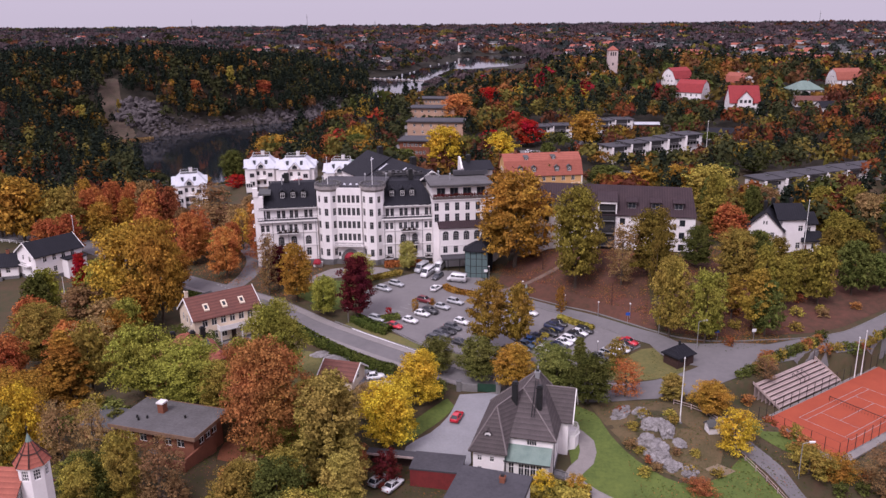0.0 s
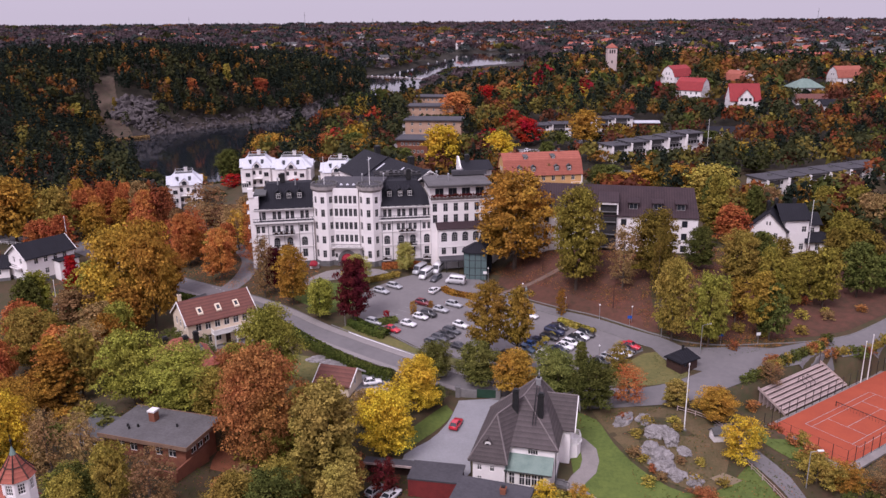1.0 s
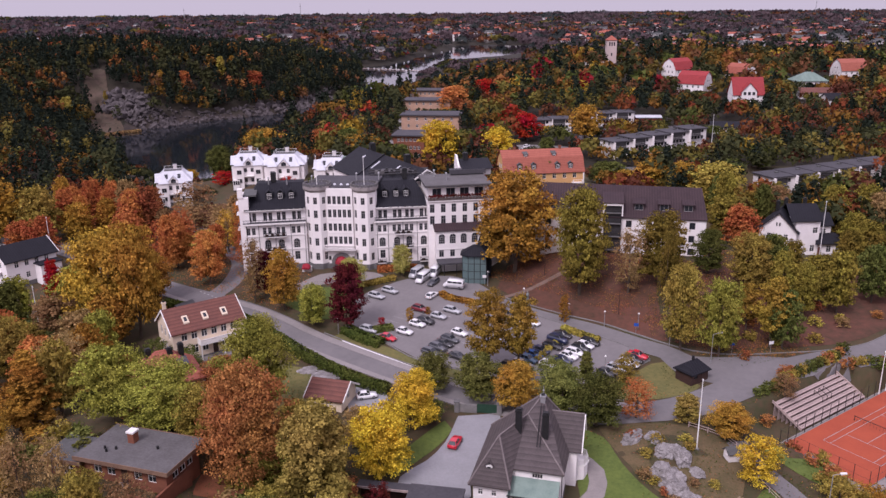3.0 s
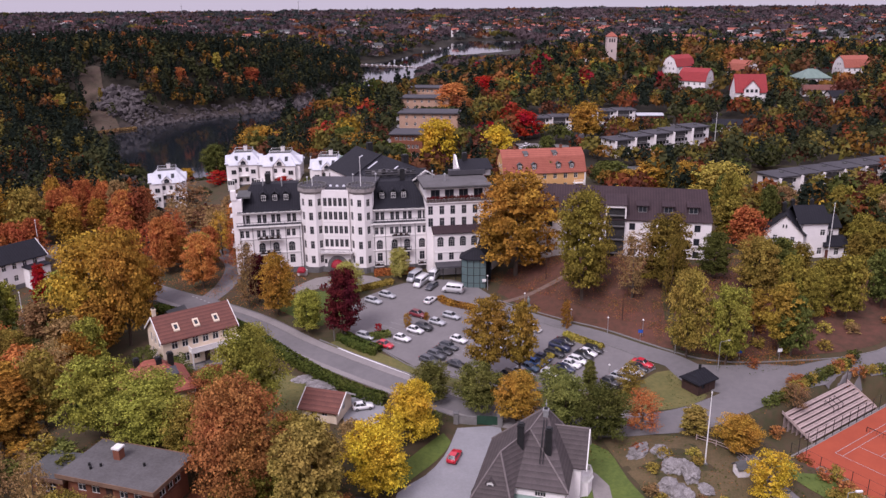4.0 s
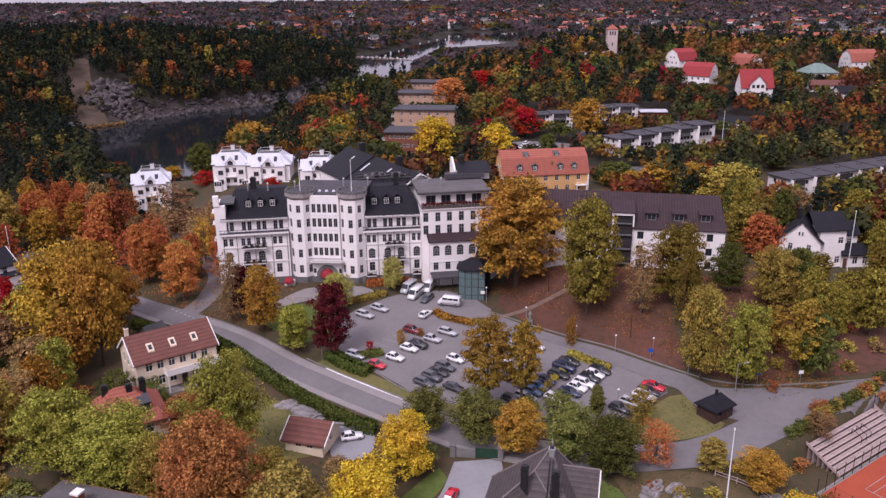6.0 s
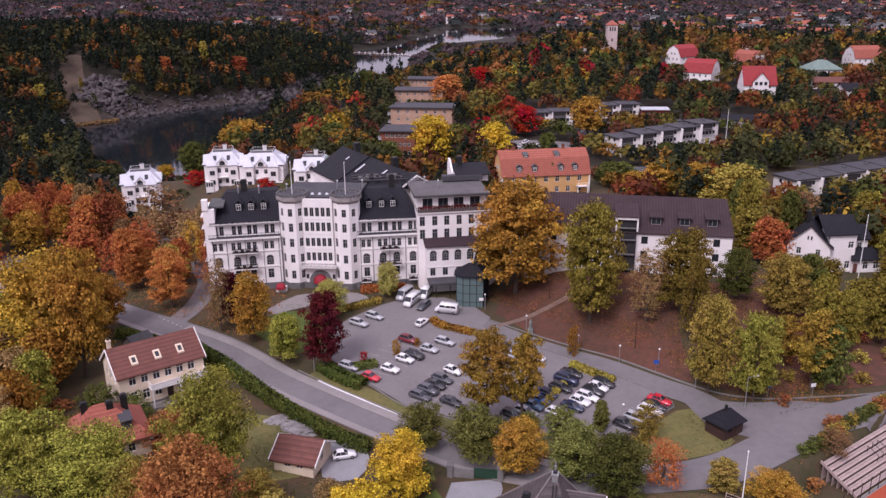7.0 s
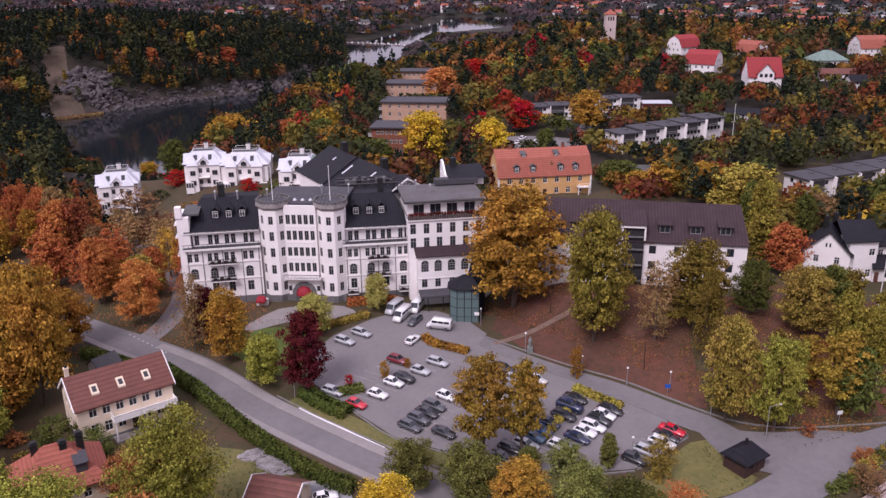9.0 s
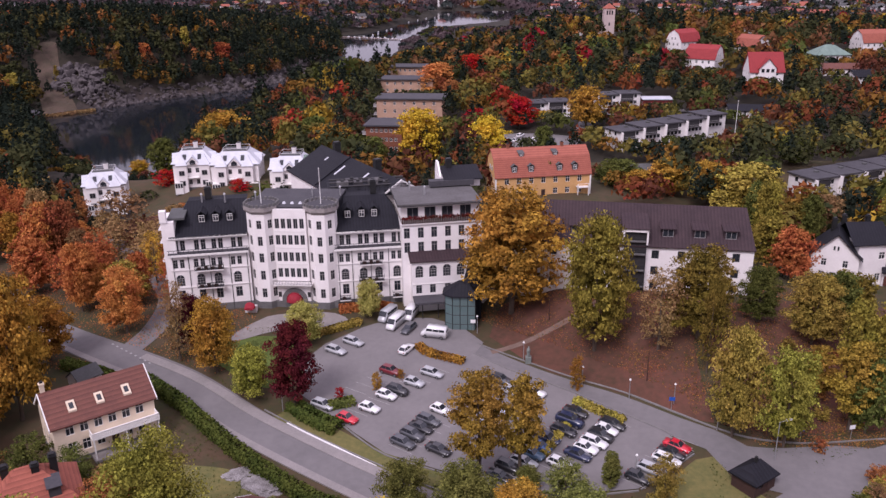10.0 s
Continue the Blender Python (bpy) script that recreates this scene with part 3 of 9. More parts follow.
setting("garden_scrub", patch([(16.5, 124), (24, 125.4), (33, 124), (37, 118), (36, 110), (32, 103), (26, 105), (22, 110), (18.5, 117)], 0.05), M["scrub"], "rough brown grass and moss round the garden rocks", "scrub")
setting("bare_patch", patch([(32.3, 106.0), (34.7, 104.4), (37.1, 106.0), (34.7, 107.6)], 0.085), M["sand"], "trodden bare earth in the lawn", "bare earth")
setting("leaf_carpet", patch([(-41.4, 98.7), (-36.9, 99.7), (-31.7, 103.9), (-31.8, 107.6), (-38.4, 107.1), (-42.1, 103.8)], 0.09), M["leaf_carpet"], "carpet of orange leaves under a rust-brown tree", "fallen leaves")
setting("west_lawn", patch([(-105, 160), (-92, 166), (-84, 160), (-90, 148), (-104, 148)], 0.06), M["grass"], "garden lawn behind the trees", "lawn")
setting("drive_verge", patch([(-14, 116), (-8.6, 124.5), (-7.2, 122), (-9, 117), (-11.5, 113.4), (-15, 109), (-17.5, 111)], 0.07), M["grass"], "grass strip beside the driveway", "lawn")
setting("house_lawn", patch([(-44, 142), (-36, 141), (-29, 136), (-27, 127), (-36, 124), (-46, 130)], 0.055), M["dry_grass"], "rough lawn behind the garage", "lawn")
setting("garage_drive", patch([(-26, 134.5), (-21.5, 135), (-19, 131), (-20, 126), (-25, 126)], 0.1), M["gravel"], "gravel drive beside the garage", "driveway")
setting("upper_car_park", patch([(-2, 308), (20, 305), (27, 312), (24, 322), (6, 324), (-3, 318)], 0.2, 2), M["asphalt"], "asphalt car park above the ochre house", "car park")
setting("upper_lane", strip([(24, 310), (28, 322), (31, 336), (36, 350), (52, 358), (72, 360)], 2.6, -2.6, 0.22), M["road"], "asphalt lane between the terraced houses", "road")
setting("court_bank", patch([(44, 127), (48, 121), (57, 113), (54, 108), (46, 112), (41, 120)], 0.07), M["grass"], "grass bank below the tennis court", "lawn")
setting("court_path", strip([(37.5, 121), (39.5, 114), (43, 107), (46, 98), (48, 85)], 1.6, -1.6, 0.1), M["road"], "narrow asphalt path beside the court", "path")
setting("bay_lawn", patch([(-262, 494), (-249, 506), (-262, 524), (-276, 545), (-288, 566), (-297, 562), (-290, 540), (-276, 516)], 0.5, 4), M["heath"], "grassy clearing above the far shore", "lawn")


# ---- trees ----
def crown_mesh(name, mat, seed, wide, tall, clumps, leaves, size, low=0.28, conical=0.0, squash=1.0):
    """Many small leaf blades on the skins of unequal clumps set round a trunk; low: where the crown begins."""
    r = np.random.default_rng(seed)
    h = low + (1 - low) * (np.arange(clumps) + r.random(clumps)) / clumps
    reach = np.sqrt(np.clip(1 - ((h - (low + 0.4 * (1 - low))) / (0.64 * (1 - low))) ** 2, 0.05, 1))
    reach = reach * (1 - conical) + conical * np.clip(1.12 * (1 - h) / (1 - low), 0.05, 1)
    a = np.arange(clumps) * 2.39996 + 0.9 * r.random(clumps)
    # the outline swells and draws in round the crown
    lobes = 1 + 0.2 * np.sin(2 * a + seed) * r.random() + 0.17 * np.sin(3 * a + 5 * h + seed * 2)
    k = (0.42 + 0.58 * r.random(clumps) ** 0.45) * reach * lobes * 0.5 * wide * 0.81
    c = np.stack([k * np.cos(a), k * np.sin(a), h * tall * 0.94], -1)
    rad = wide * (0.062 + 0.085 * r.random(clumps) ** 1.4) * (1 - 0.35 * conical)
    who = r.choice(clumps, leaves, p=rad ** 2 / np.sum(rad ** 2))
    d = r.normal(size=(leaves, 3))
    d /= np.linalg.norm(d, axis=1)[:, None]
    d[:, 2] = np.abs(d[:, 2]) * 0.75 + d[:, 2] * 0.25
    p = c[who] + d * (rad[who] * (0.4 + 0.75 * r.random(leaves)))[:, None] * np.array([1, 1, 0.85 * squash])
    # oversized blades added inside the crown to block light and darken its gaps
    light_block = r.random(leaves) < 0.14
    p[light_block] = c[who[light_block]] * np.array([0.62, 0.62, 0.9]) + d[light_block] * wide * 0.08
    size = np.where(light_block, size * 2.2, size)
    nrm = d + 0.5 * r.normal(size=(leaves, 3))
    nrm /= np.linalg.norm(nrm, axis=1)[:, None]
    t1 = np.cross(nrm, r.normal(size=(leaves, 3)))
    t1 /= np.linalg.norm(t1, axis=1)[:, None] + 1e-9
    t2 = np.cross(nrm, t1)
    s = (size * (0.55 + 0.8 * r.random(leaves)))[:, None]
    v = np.stack([p - t1 * s, p + t1 * s * 0.6 - t2 * s * 0.8, p + t1 * s * 0.6 + t2 * s * 0.8], 1).reshape(-1, 3)
    me = bpy.data.meshes.new(name)
    me.vertices.add(len(v))
    me.vertices.foreach_set("co", v.ravel())
    me.loops.add(len(v))
    me.loops.foreach_set("vertex_index", np.arange(len(v), dtype=np.int32))
    me.polygons.add(leaves)
    me.polygons.foreach_set("loop_start", np.arange(0, len(v), 3, dtype=np.int32))
    me.materials.append(mat)
    me.update(calc_edges=True)
    return me, c


def trunk_shape(tall, wide, c, r, limbs=7):
    s = Shape()
    bend = [Vector((0, 0, -0.3))]
    for i in range(1, 5):
        bend.append(Vector((r.normal() * 0.012 * tall, r.normal() * 0.012 * tall, tall * 0.2 * i)))
    girth = 0.022 * tall
    for i, (p, q) in enumerate(zip(bend, bend[1:])):
        s.tube(p, q, girth * (1 - 0.2 * i), girth * (0.8 - 0.2 * i), 6)
    for j in range(min(limbs, len(c))):
        e = Vector(c[j])
        z = min(max(e.z * 0.6, tall * 0.18), tall * 0.7)
        s.tube((0, 0, z), e, girth * 0.38, girth * 0.08, 4)
    return s


PROTO = {}


def prototype(colour, form, dense):
    """One tree of unit size (10 m) with its own trunk and crown."""
    key = (colour, form, dense)
    if key not in PROTO:
        variants = []
        for n in range(3 if dense in (0, 3) else 2):
            seed = sum(map(ord, colour + form)) * 7 + n * 31 + dense
            r = np.random.default_rng(seed)
            wide, low, con, cl = {"round": (8.0, 0.17, 0.0, 130), "tall": (5.2, 0.08, 0.1, 110), "cone": (5.0, 0.04, 0.85, 110), "thin": (7.0, 0.14, 0.0, 90), "open": (6.0, 0.3, 0.0, 70), "pine": (5.5, 0.38, 0.35, 40), "bush": (11.0, 0.02, 0.0, 44)}[form]
            leaves = int({0: 10600, 1: 4000, 2: 900, 3: 19500}[dense] * (0.36 if form == "thin" else 0.6 if form == "open" else 0.45 if form == "bush" else 1))
            size = {0: 0.135, 1: 0.217, 2: 0.43, 3: 0.099}[dense] * (1.3 if form == "bush" else 0.8 if form == "thin" else 1)
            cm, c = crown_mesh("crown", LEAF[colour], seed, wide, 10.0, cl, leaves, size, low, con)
            variants.append((cm, trunk_shape(10.0, wide, c, r, 3 if form == "bush" else 9).mesh("trunk", M["bark"])))
        PROTO[key] = variants
    return PROTO[key]


KIND_WORDS = {"round": "broad-crowned", "tall": "tall slender", "cone": "conical", "thin": "half-bare", "open": "open-crowned", "pine": "tall-stemmed", "bush": "low bushy"}
TREE_RNG = random.Random(11)


def tree(x, y, tall, wide, colour, form="round", dense=0, group="trees round the car park"):
    base = {"round": 8.0, "tall": 5.2, "cone": 5.0, "thin": 7.0, "open": 6.0, "pine": 5.5, "bush": 11.0}[form]
    if dense == 0 and y > 192:
        dense = 1
    if dense == 0 and wide / base > 1.4 and y < 150:
        dense = 3
    cm, tm = TREE_RNG.choice(prototype(colour, form, dense))
    word = {"moss": "olive-brown", "lime": "pale lime-green", "leaf_green": "green"}.get(colour, colour.replace("_", " "))
    name = "shrub" if form == "bush" else "pine_tree" if colour == "pine" else "tree"
    ob = thing(name, f"{KIND_WORDS[form]} {'shrub' if form == 'bush' else 'tree'} with {word} autumn leaves" if colour != "pine" else f"{KIND_WORDS[form]} dark pine tree on the wooded slope", "shrub" if form == "bush" else "tree", x, y, float(height(x, y)) - 0.05, TREE_RNG.uniform(0, 360), group)
    ob.scale = (wide / base, wide / base, tall / 10.0)
    part("trunk", tm, None, ob)
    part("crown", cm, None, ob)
    return ob


def grove(colour, rows, form="round", dense=0, group="trees round the car park"):
    for x, y, tall, wide in rows:
        tree(x, y, tall, wide, colour, form, dense, group)




# ---- parts of buildings ----
FRAMES = {}


def window_meshes(w, h, style, mat):
    """A frame with its bars, and a pane behind it, in their own upright plane (outside towards -y)."""
    key = (round(w, 2), round(h, 2), style, mat.name)
    if key not in FRAMES:
        b = 0.07
        bars = {"cross": ((0,), (0.66,)), "mid": ((0,), ()), "grid": ((-0.17, 0.17), (0.35, 0.7)), "plain": ((), ())}[style]
        us = [b, *(q for u in bars[0] for q in (w / 2 + u * w - 0.03, w / 2 + u * w + 0.03)), w - b]
        zs = [b, *(q for v in bars[1] for q in (v * h - 0.03, v * h + 0.03)), h - b]
        holes = [(u0, u1, z0, z1) for u0, u1 in zip(us[::2], us[1::2]) for z0, z1 in zip(zs[::2], zs[1::2])]
        s = Shape().wall((-w / 2, -0.05), (w / 2, -0.05), 0, h, holes, 0.06, 0.08)
        p = Shape().face((-w / 2, 0.02, 0), (w / 2, 0.02, 0), (w / 2, 0.02, h), (-w / 2, 0.02, h))
        fm = s.mesh("window", mat)
        bm = bmesh.new()
        bm.from_mesh(fm)
        bmesh.ops.remove_doubles(bm, verts=bm.verts, dist=0.001)
        bm.to_mesh(fm)
        bm.free()
        FRAMES[key] = (fm, p.mesh("pane", M["pane"]))
    return FRAMES[key]


def window(parent, a, b, u, z, w, h, style="cross", mat=None, deep=0.14):
    """A window in the wall from a to b at the distance u along it, its foot at z."""
    a, b = Vector((*a[:2], 0)), Vector((*b[:2], 0))
    d = (b - a).normalized()
    p = a + d * u + Vector((-d.y, d.x, 0)) * deep
    fm, pm = window_meshes(w, h, style, mat or M["white_wood"])
    fr = part("window", fm, None, parent, "", pose(p.x, p.y, z, 0, 0, math.degrees(math.atan2(d.y, d.x))))
    part("pane", pm, None, fr)
    return fr


def walls(parent, outline, z0, z1, rows, mat, frame_mat=None, name="wall"):
    """Walls round an outline (counter-clockwise); rows: {edge: [(foot, width, height, [distances], style)]}."""
    s = Shape()
    for k, (a, b) in enumerate(zip(outline, outline[1:] + outline[:1])):
        holes = []
        for foot, w, h, us, style in rows.get(k, ()):
            for u in us:
                holes.append((u - w / 2, u + w / 2, foot, foot + h))
                window(parent, a, b, u, foot, w, h, style, frame_mat)
        s.wall(a, b, z0, z1, holes)
    part(name, s, mat, parent)
    return s


def spread(size, n, edge=1.2):
    return [edge + (size - 2 * edge) * (i + 0.5) / n for i in range(n)]


def rect(w, d):
    return [(-w / 2, -d / 2), (w / 2, -d / 2), (w / 2, d / 2), (-w / 2, d / 2)]


def gable_roof(w, d, z, rise, over=0.5, thick=0.2):
    """Ridge along x."""
    a, b, k = w / 2 + over, d / 2 + over, rise * (over / (d / 2))
    s = Shape()
    s.slab([(-a, -b, z - k), (a, -b, z - k), (a, 0, z + rise), (-a, 0, z + rise)], thick)
    s.slab([(-a, 0, z + rise), (a, 0, z + rise), (a, b, z - k), (-a, b, z - k)], thick)
    return s


def gable_ends(parent, mat, w, d, z, rise):
    for x, sgn in ((-w / 2, -1), (w / 2, 1)):
        s = Shape()
        p = [(x, -d / 2, z), (x, d / 2, z), (x, 0, z + rise - 0.05)]
        s.face(*(p if sgn > 0 else p[::-1]))
        q = [(x - sgn * 0.3, y, zz) for _, y, zz in p]
        s.face(*(q[::-1] if sgn > 0 else q))
        for i in range(3):
            s.face(p[i], p[(i + 1) % 3], q[(i + 1) % 3], q[i])
        part("gable", s, mat, parent)


def hip_roof(w, d, z, rise, over=0.5, ridge=None, thick=0.2):
    a, b = w / 2 + over, d / 2 + over
    r = max(0.05, (w - d) / 2 if ridge is None else ridge / 2)
    k = z - rise * over / (d / 2)
    e = [(-a, -b, k), (a, -b, k), (a, b, k), (-a, b, k)]
    p, q = (-r, 0, z + rise), (r, 0, z + rise)
    return Shape().slab([e[0], e[1], q, p], thick).slab([e[1], e[2], q], thick).slab([e[2], e[3], p, q], thick).slab([e[3], e[0], p], thick)


def gambrel_roof(w, d, z, rise, over=0.35):
    a, b = w / 2 + over, d / 2 + over
    m, zm = d * 0.3, z + rise * 0.68
    s = Shape()
    for g in (-1, 1):
        low = [(-a, g * b, z - 0.2), (a, g * b, z - 0.2), (a, g * m, zm), (-a, g * m, zm)]
        up = [(-a, g * m, zm), (a, g * m, zm), (a, 0, z + rise), (-a, 0, z + rise)]
        s.slab(low if g < 0 else low[::-1]).slab(up if g < 0 else up[::-1])
    return s


def gambrel_ends(parent, mat, w, d, z, rise):
    m, zm = d * 0.3, z + rise * 0.68
    for x, sgn in ((-w / 2, -1), (w / 2, 1)):
        s = Shape()
        p = [(x, -d / 2, z), (x, d / 2, z), (x, m, zm - 0.1), (x, 0, z + rise - 0.1), (x, -m, zm - 0.1)]
        s.face(*(p if sgn > 0 else p[::-1]))
        part("gable", s, mat, parent)


def chimney(parent, x, y, z0, z1, w=0.7, mat=None, label=""):
    s = Shape().box(x - w / 2, y - w / 2, z0, x + w / 2, y + w / 2, z1)
    s.box(x - w / 2 - 0.08, y - w / 2 - 0.08, z1 - 0.25, x + w / 2 + 0.08, y + w / 2 + 0.08, z1 - 0.1)
    ch = part("chimney", s, mat or M["brick_wall"], parent, label)
    part("flue_cap", Shape().box(x - w / 2 + 0.1, y - w / 2 + 0.1, z1, x + w / 2 - 0.1, y + w / 2 - 0.1, z1 + 0.22), M["iron"], ch)


def house(name, label, x, y, turn, w, d, storeys, wall_mat, roof_mat, roof="gable", rise=3.0, per=(4, 3), foot=0.5, floor=2.8, ground=None, chimneys=((0.2, 0.0),), over=0.5, win=(1.0, 1.3), group="", style="cross", category="house", door=True, frame_mat=None):
    """A detached house: walls with real openings, windows, a roof, chimneys and a door."""
    z = float(height(x, y)) if ground is None else ground
    t = thing(name, label, category, x, y, z, turn, group)
    h = foot + storeys * floor
    o = rect(w, d)
    rows = {}
    for k, size, n in ((0, w, per[0]), (1, d, per[1]), (2, w, per[0]), (3, d, per[1])):
        rows[k] = [(foot + f * floor + 0.85, win[0], win[1], [u for i, u in enumerate(spread(size, n)) if not (door and f == 0 and k == 0 and i == n // 2)], style) for f in range(storeys)]
    walls(t, o, -3.5, h, rows, wall_mat, frame_mat)
    if foot > 0.3:
        part("plinth", Shape().prism(rect(w + 0.12, d + 0.12), -3.5, foot), M["stone"], t)
    if door:
        u = spread(w, per[0])[per[0] // 2] - w / 2
        dr = part("door", Shape().box(u - 0.5, -d / 2 - 0.06, foot, u + 0.5, -d / 2 + 0.05, foot + 2.1), M["dark_wood"], t)
        part("door_handle", Shape().box(u + 0.36, -d / 2 - 0.12, foot + 1.0, u + 0.42, -d / 2 - 0.06, foot + 1.12), M["steel"], dr)
        part("step", Shape().box(u - 0.8, -d / 2 - 1.0, -0.4, u + 0.8, -d / 2 - 0.06, foot - 0.02), M["stone"], t)
    if roof == "gable":
        part("roof", gable_roof(w, d, h, rise, over), roof_mat, t)
        gable_ends(t, wall_mat, w, d, h, rise)
    elif roof == "hip":
        part("roof", hip_roof(w, d, h, rise, over), roof_mat, t)
    elif roof == "gambrel":
        part("roof", gambrel_roof(w, d, h, rise), roof_mat, t)
        gambrel_ends(t, wall_mat, w, d, h, rise)
        for sgn in (-1, 1):
            xe = sgn * (w / 2)
            a, b = ((xe, -d / 2), (xe, d / 2)) if sgn > 0 else ((xe, d / 2), (xe, -d / 2))
            for u in (d / 2 - 1.1, d / 2 + 1.1):
                window(t, a, b, u, h + 0.8, 0.9, 1.2, "cross", None, -0.04)
    else:
        part("roof", Shape().prism(rect(w + 2 * over, d + 2 * over), h, h + 0.35), roof_mat, t)
        part("roof_rim", Shape().prism(rect(w + 2 * over + 0.06, d + 2 * over + 0.06), h - 0.12, h + 0.02), M["frame_dark"], t)
        rise = 0.4
    for fx, fy in chimneys:
        k = 1 - abs(fy) * 2 if roof != "flat" else 0.2
        chimney(t, fx * w, fy * d, h + rise * k - 1.0 if roof != "flat" else h, h + rise + 0.9)
    return t


# ---- the hotel ----
def swing(t, before, x, y, turn):
    """Turn the parts added to a thing since it had those before about an upright line."""
    m = pose(x, y, 0, 0, 0, turn) @ pose(-x, -y, 0)
    for ob in set(t.children) - before:
        ob.matrix_basis = m @ ob.matrix_basis


def arched_head(parent, x, y, z, w, rise, mat):
    """The round head of a window: dark pane, a raised surround and a mullion."""
    n, pane, rim = 10, Shape(), Shape()
    at = lambda a, k, d: (x + (w / 2 + k) * math.cos(a), y + d, z + (rise + k) * math.sin(a))
    for i in range(n):
        a0, a1 = math.pi * i / n, math.pi * (i + 1) / n
        pane.face(at(a1, 0, -0.02), at(a0, 0, -0.02), (x, y - 0.02, z))
        rim.face(at(a0, 0.16, -0.08), at(a1, 0.16, -0.08), at(a1, 0, -0.08), at(a0, 0, -0.08))
        rim.face(at(a0, 0.16, 0.0), at(a1, 0.16, 0.0), at(a1, 0.16, -0.08), at(a0, 0.16, -0.08))
    f = part("fanlight", pane, M["pane"], parent)
    part("surround", rim, M["plaster_old"], f)
    part("mullion", Shape().box(x - 0.04, y - 0.07, z - 0.05, x + 0.04, y - 0.03, z + rise).box(x - w / 2, y - 0.07, z - 0.05, x + w / 2, y - 0.03, z + 0.05), mat, f)


def hotel():
    t = thing("hotel", "large white plastered hotel with black roofs and a twin-turreted tower", "hotel", 0, 0, 0)
    white, dark = M["plaster"], M["frame_grey"]
    # wing with terraces: west of the tower and east of it
    for x0, x1, yf, n in ((-62.2, -47.5, 189.2, 4), (-30.9, -17.2, 192.0, 4)):
        w, before = x1 - x0, set(t.children)
        us = [w * k for k in ((0.1, 0.36, 0.58, 0.83) if x0 < -40 else (0.12, 0.38, 0.6, 0.86))]
        pair = sorted(u + s for u in us for s in (-0.62, 0.62))
        o = [(x0, yf), (x1, yf), (x1, 204), (x0, 204)]
        side = {k: [(f, 0.95, 1.7, spread(204 - yf, 4), "cross") for f in (4.6, 8.2, 11.4)] for k in (1, 3)}
        walls(t, o, 1.0, 13.9, {0: [(4.5, 1.25, 2.1, us, "cross"), (7.5, 1.5, 1.6, us, "grid"), (11.2, 0.85, 1.75, pair, "cross")], 3: side[3]}, white, dark)
        for u in us:
            arched_head(t, x0 + u, yf, 9.1, 1.5, 0.75, dark)
        # string courses, plinth
        for zc in (7.1, 10.7):
            part("cornice", Shape().box(x0 - 0.12, yf - 0.14, zc, x1, yf, zc + 0.2), M["plaster_old"], t)
        for u in (0.03, 0.225, 0.49, 0.745, 0.97):
            part("drainpipe", Shape().tube((x0 + w * u, yf - 0.08, 1.5), (x0 + w * u, yf - 0.08, 13.9), 0.06, None, 5), M["iron"], t)
        part("plinth", Shape().box(x0 - 0.1, yf - 0.1, 0.5, x1, yf + 0.3, 3.4), M["stone"], t)
        # terrace of the upper floor
        part("terrace", Shape().box(x0 - 0.3, yf - 0.7, 13.95, x1, yf + 1.4, 14.15), M["tar"], t)
        part("fascia", Shape().box(x0 - 0.32, yf - 0.76, 13.75, x1, yf - 0.7, 14.17), M["white_wood"], t)
        rail = Shape()
        for i in range(int(w / 0.9) + 1):
            rail.box(x0 + 0.9 * i - 0.03, yf - 0.67, 14.15, x0 + 0.9 * i + 0.03, yf - 0.61, 15.05)
        rail.box(x0 - 0.3, yf - 0.68, 15.0, x1, yf - 0.6, 15.08).box(x0 - 0.3, yf - 0.66, 14.5, x1, yf - 0.64, 14.54)
        part("railing", rail, M["iron"], t)
        walls(t, [(x0 + 0.3, yf + 1.2), (x1, yf + 1.2), (x1, 203.5), (x0 + 0.3, 203.5)], 14.15, 17.0, {0: [(14.3, 0.9, 2.1, pair, "cross")]}, white, dark)
        part("eave", Shape().box(x0 - 0.1, yf + 0.2, 17.0, x1, yf + 1.6, 17.35), M["white_wood"], t)
        # mansard
        ha, hb = (3.2, 0.0) if x0 < -40 else (0.0, 3.0)
        top = 21.9
        rf = Shape().slab([(x0 + 0.1, yf + 0.2, 17.36), (x1, yf + 0.2, 17.36), (x1 - hb, yf + 9.5, top), (x0 + ha, yf + 9.5, top)])
        if ha:
            rf.slab([(x0 + 0.1, 204, 17.36), (x0 + 0.1, yf + 0.2, 17.36), (x0 + ha, yf + 9.5, top), (x0 + ha, 201, top)])
        else:
            rf.slab([(x1, yf + 0.2, 17.36), (x1, 204, 17.36), (x1 - hb, 201, top), (x1 - hb, yf + 9.5, top)])
        rf.slab([(x0 + ha, yf + 9.5, top), (x1 - hb, yf + 9.5, top), (x1 - hb, yf + 12.5, top), (x0 + ha, yf + 12.5, top)])
        roof = part("roof", welded(rf), M["sheet_black"], t)
        for k in (0.42, 0.6, 0.78) if x0 < -40 else (0.2, 0.4, 0.58):
            cx, yd = x0 + w * k, yf + 3.7
            dm = Shape().box(cx - 0.75, yd, 19.0, cx + 0.75, yd + 3.4, 20.6)
            dm.slab([(cx - 0.95, yd - 0.15, 20.5), (cx, yd - 0.15, 21.3), (cx, yd + 4, 21.3), (cx - 0.95, yd + 4, 20.5)], 0.1)
            dm.slab([(cx, yd - 0.15, 21.3), (cx + 0.95, yd - 0.15, 20.5), (cx + 0.95, yd + 4, 20.5), (cx, yd + 4, 21.3)], 0.1)
            part("dormer", dm, M["sheet_black"], roof)
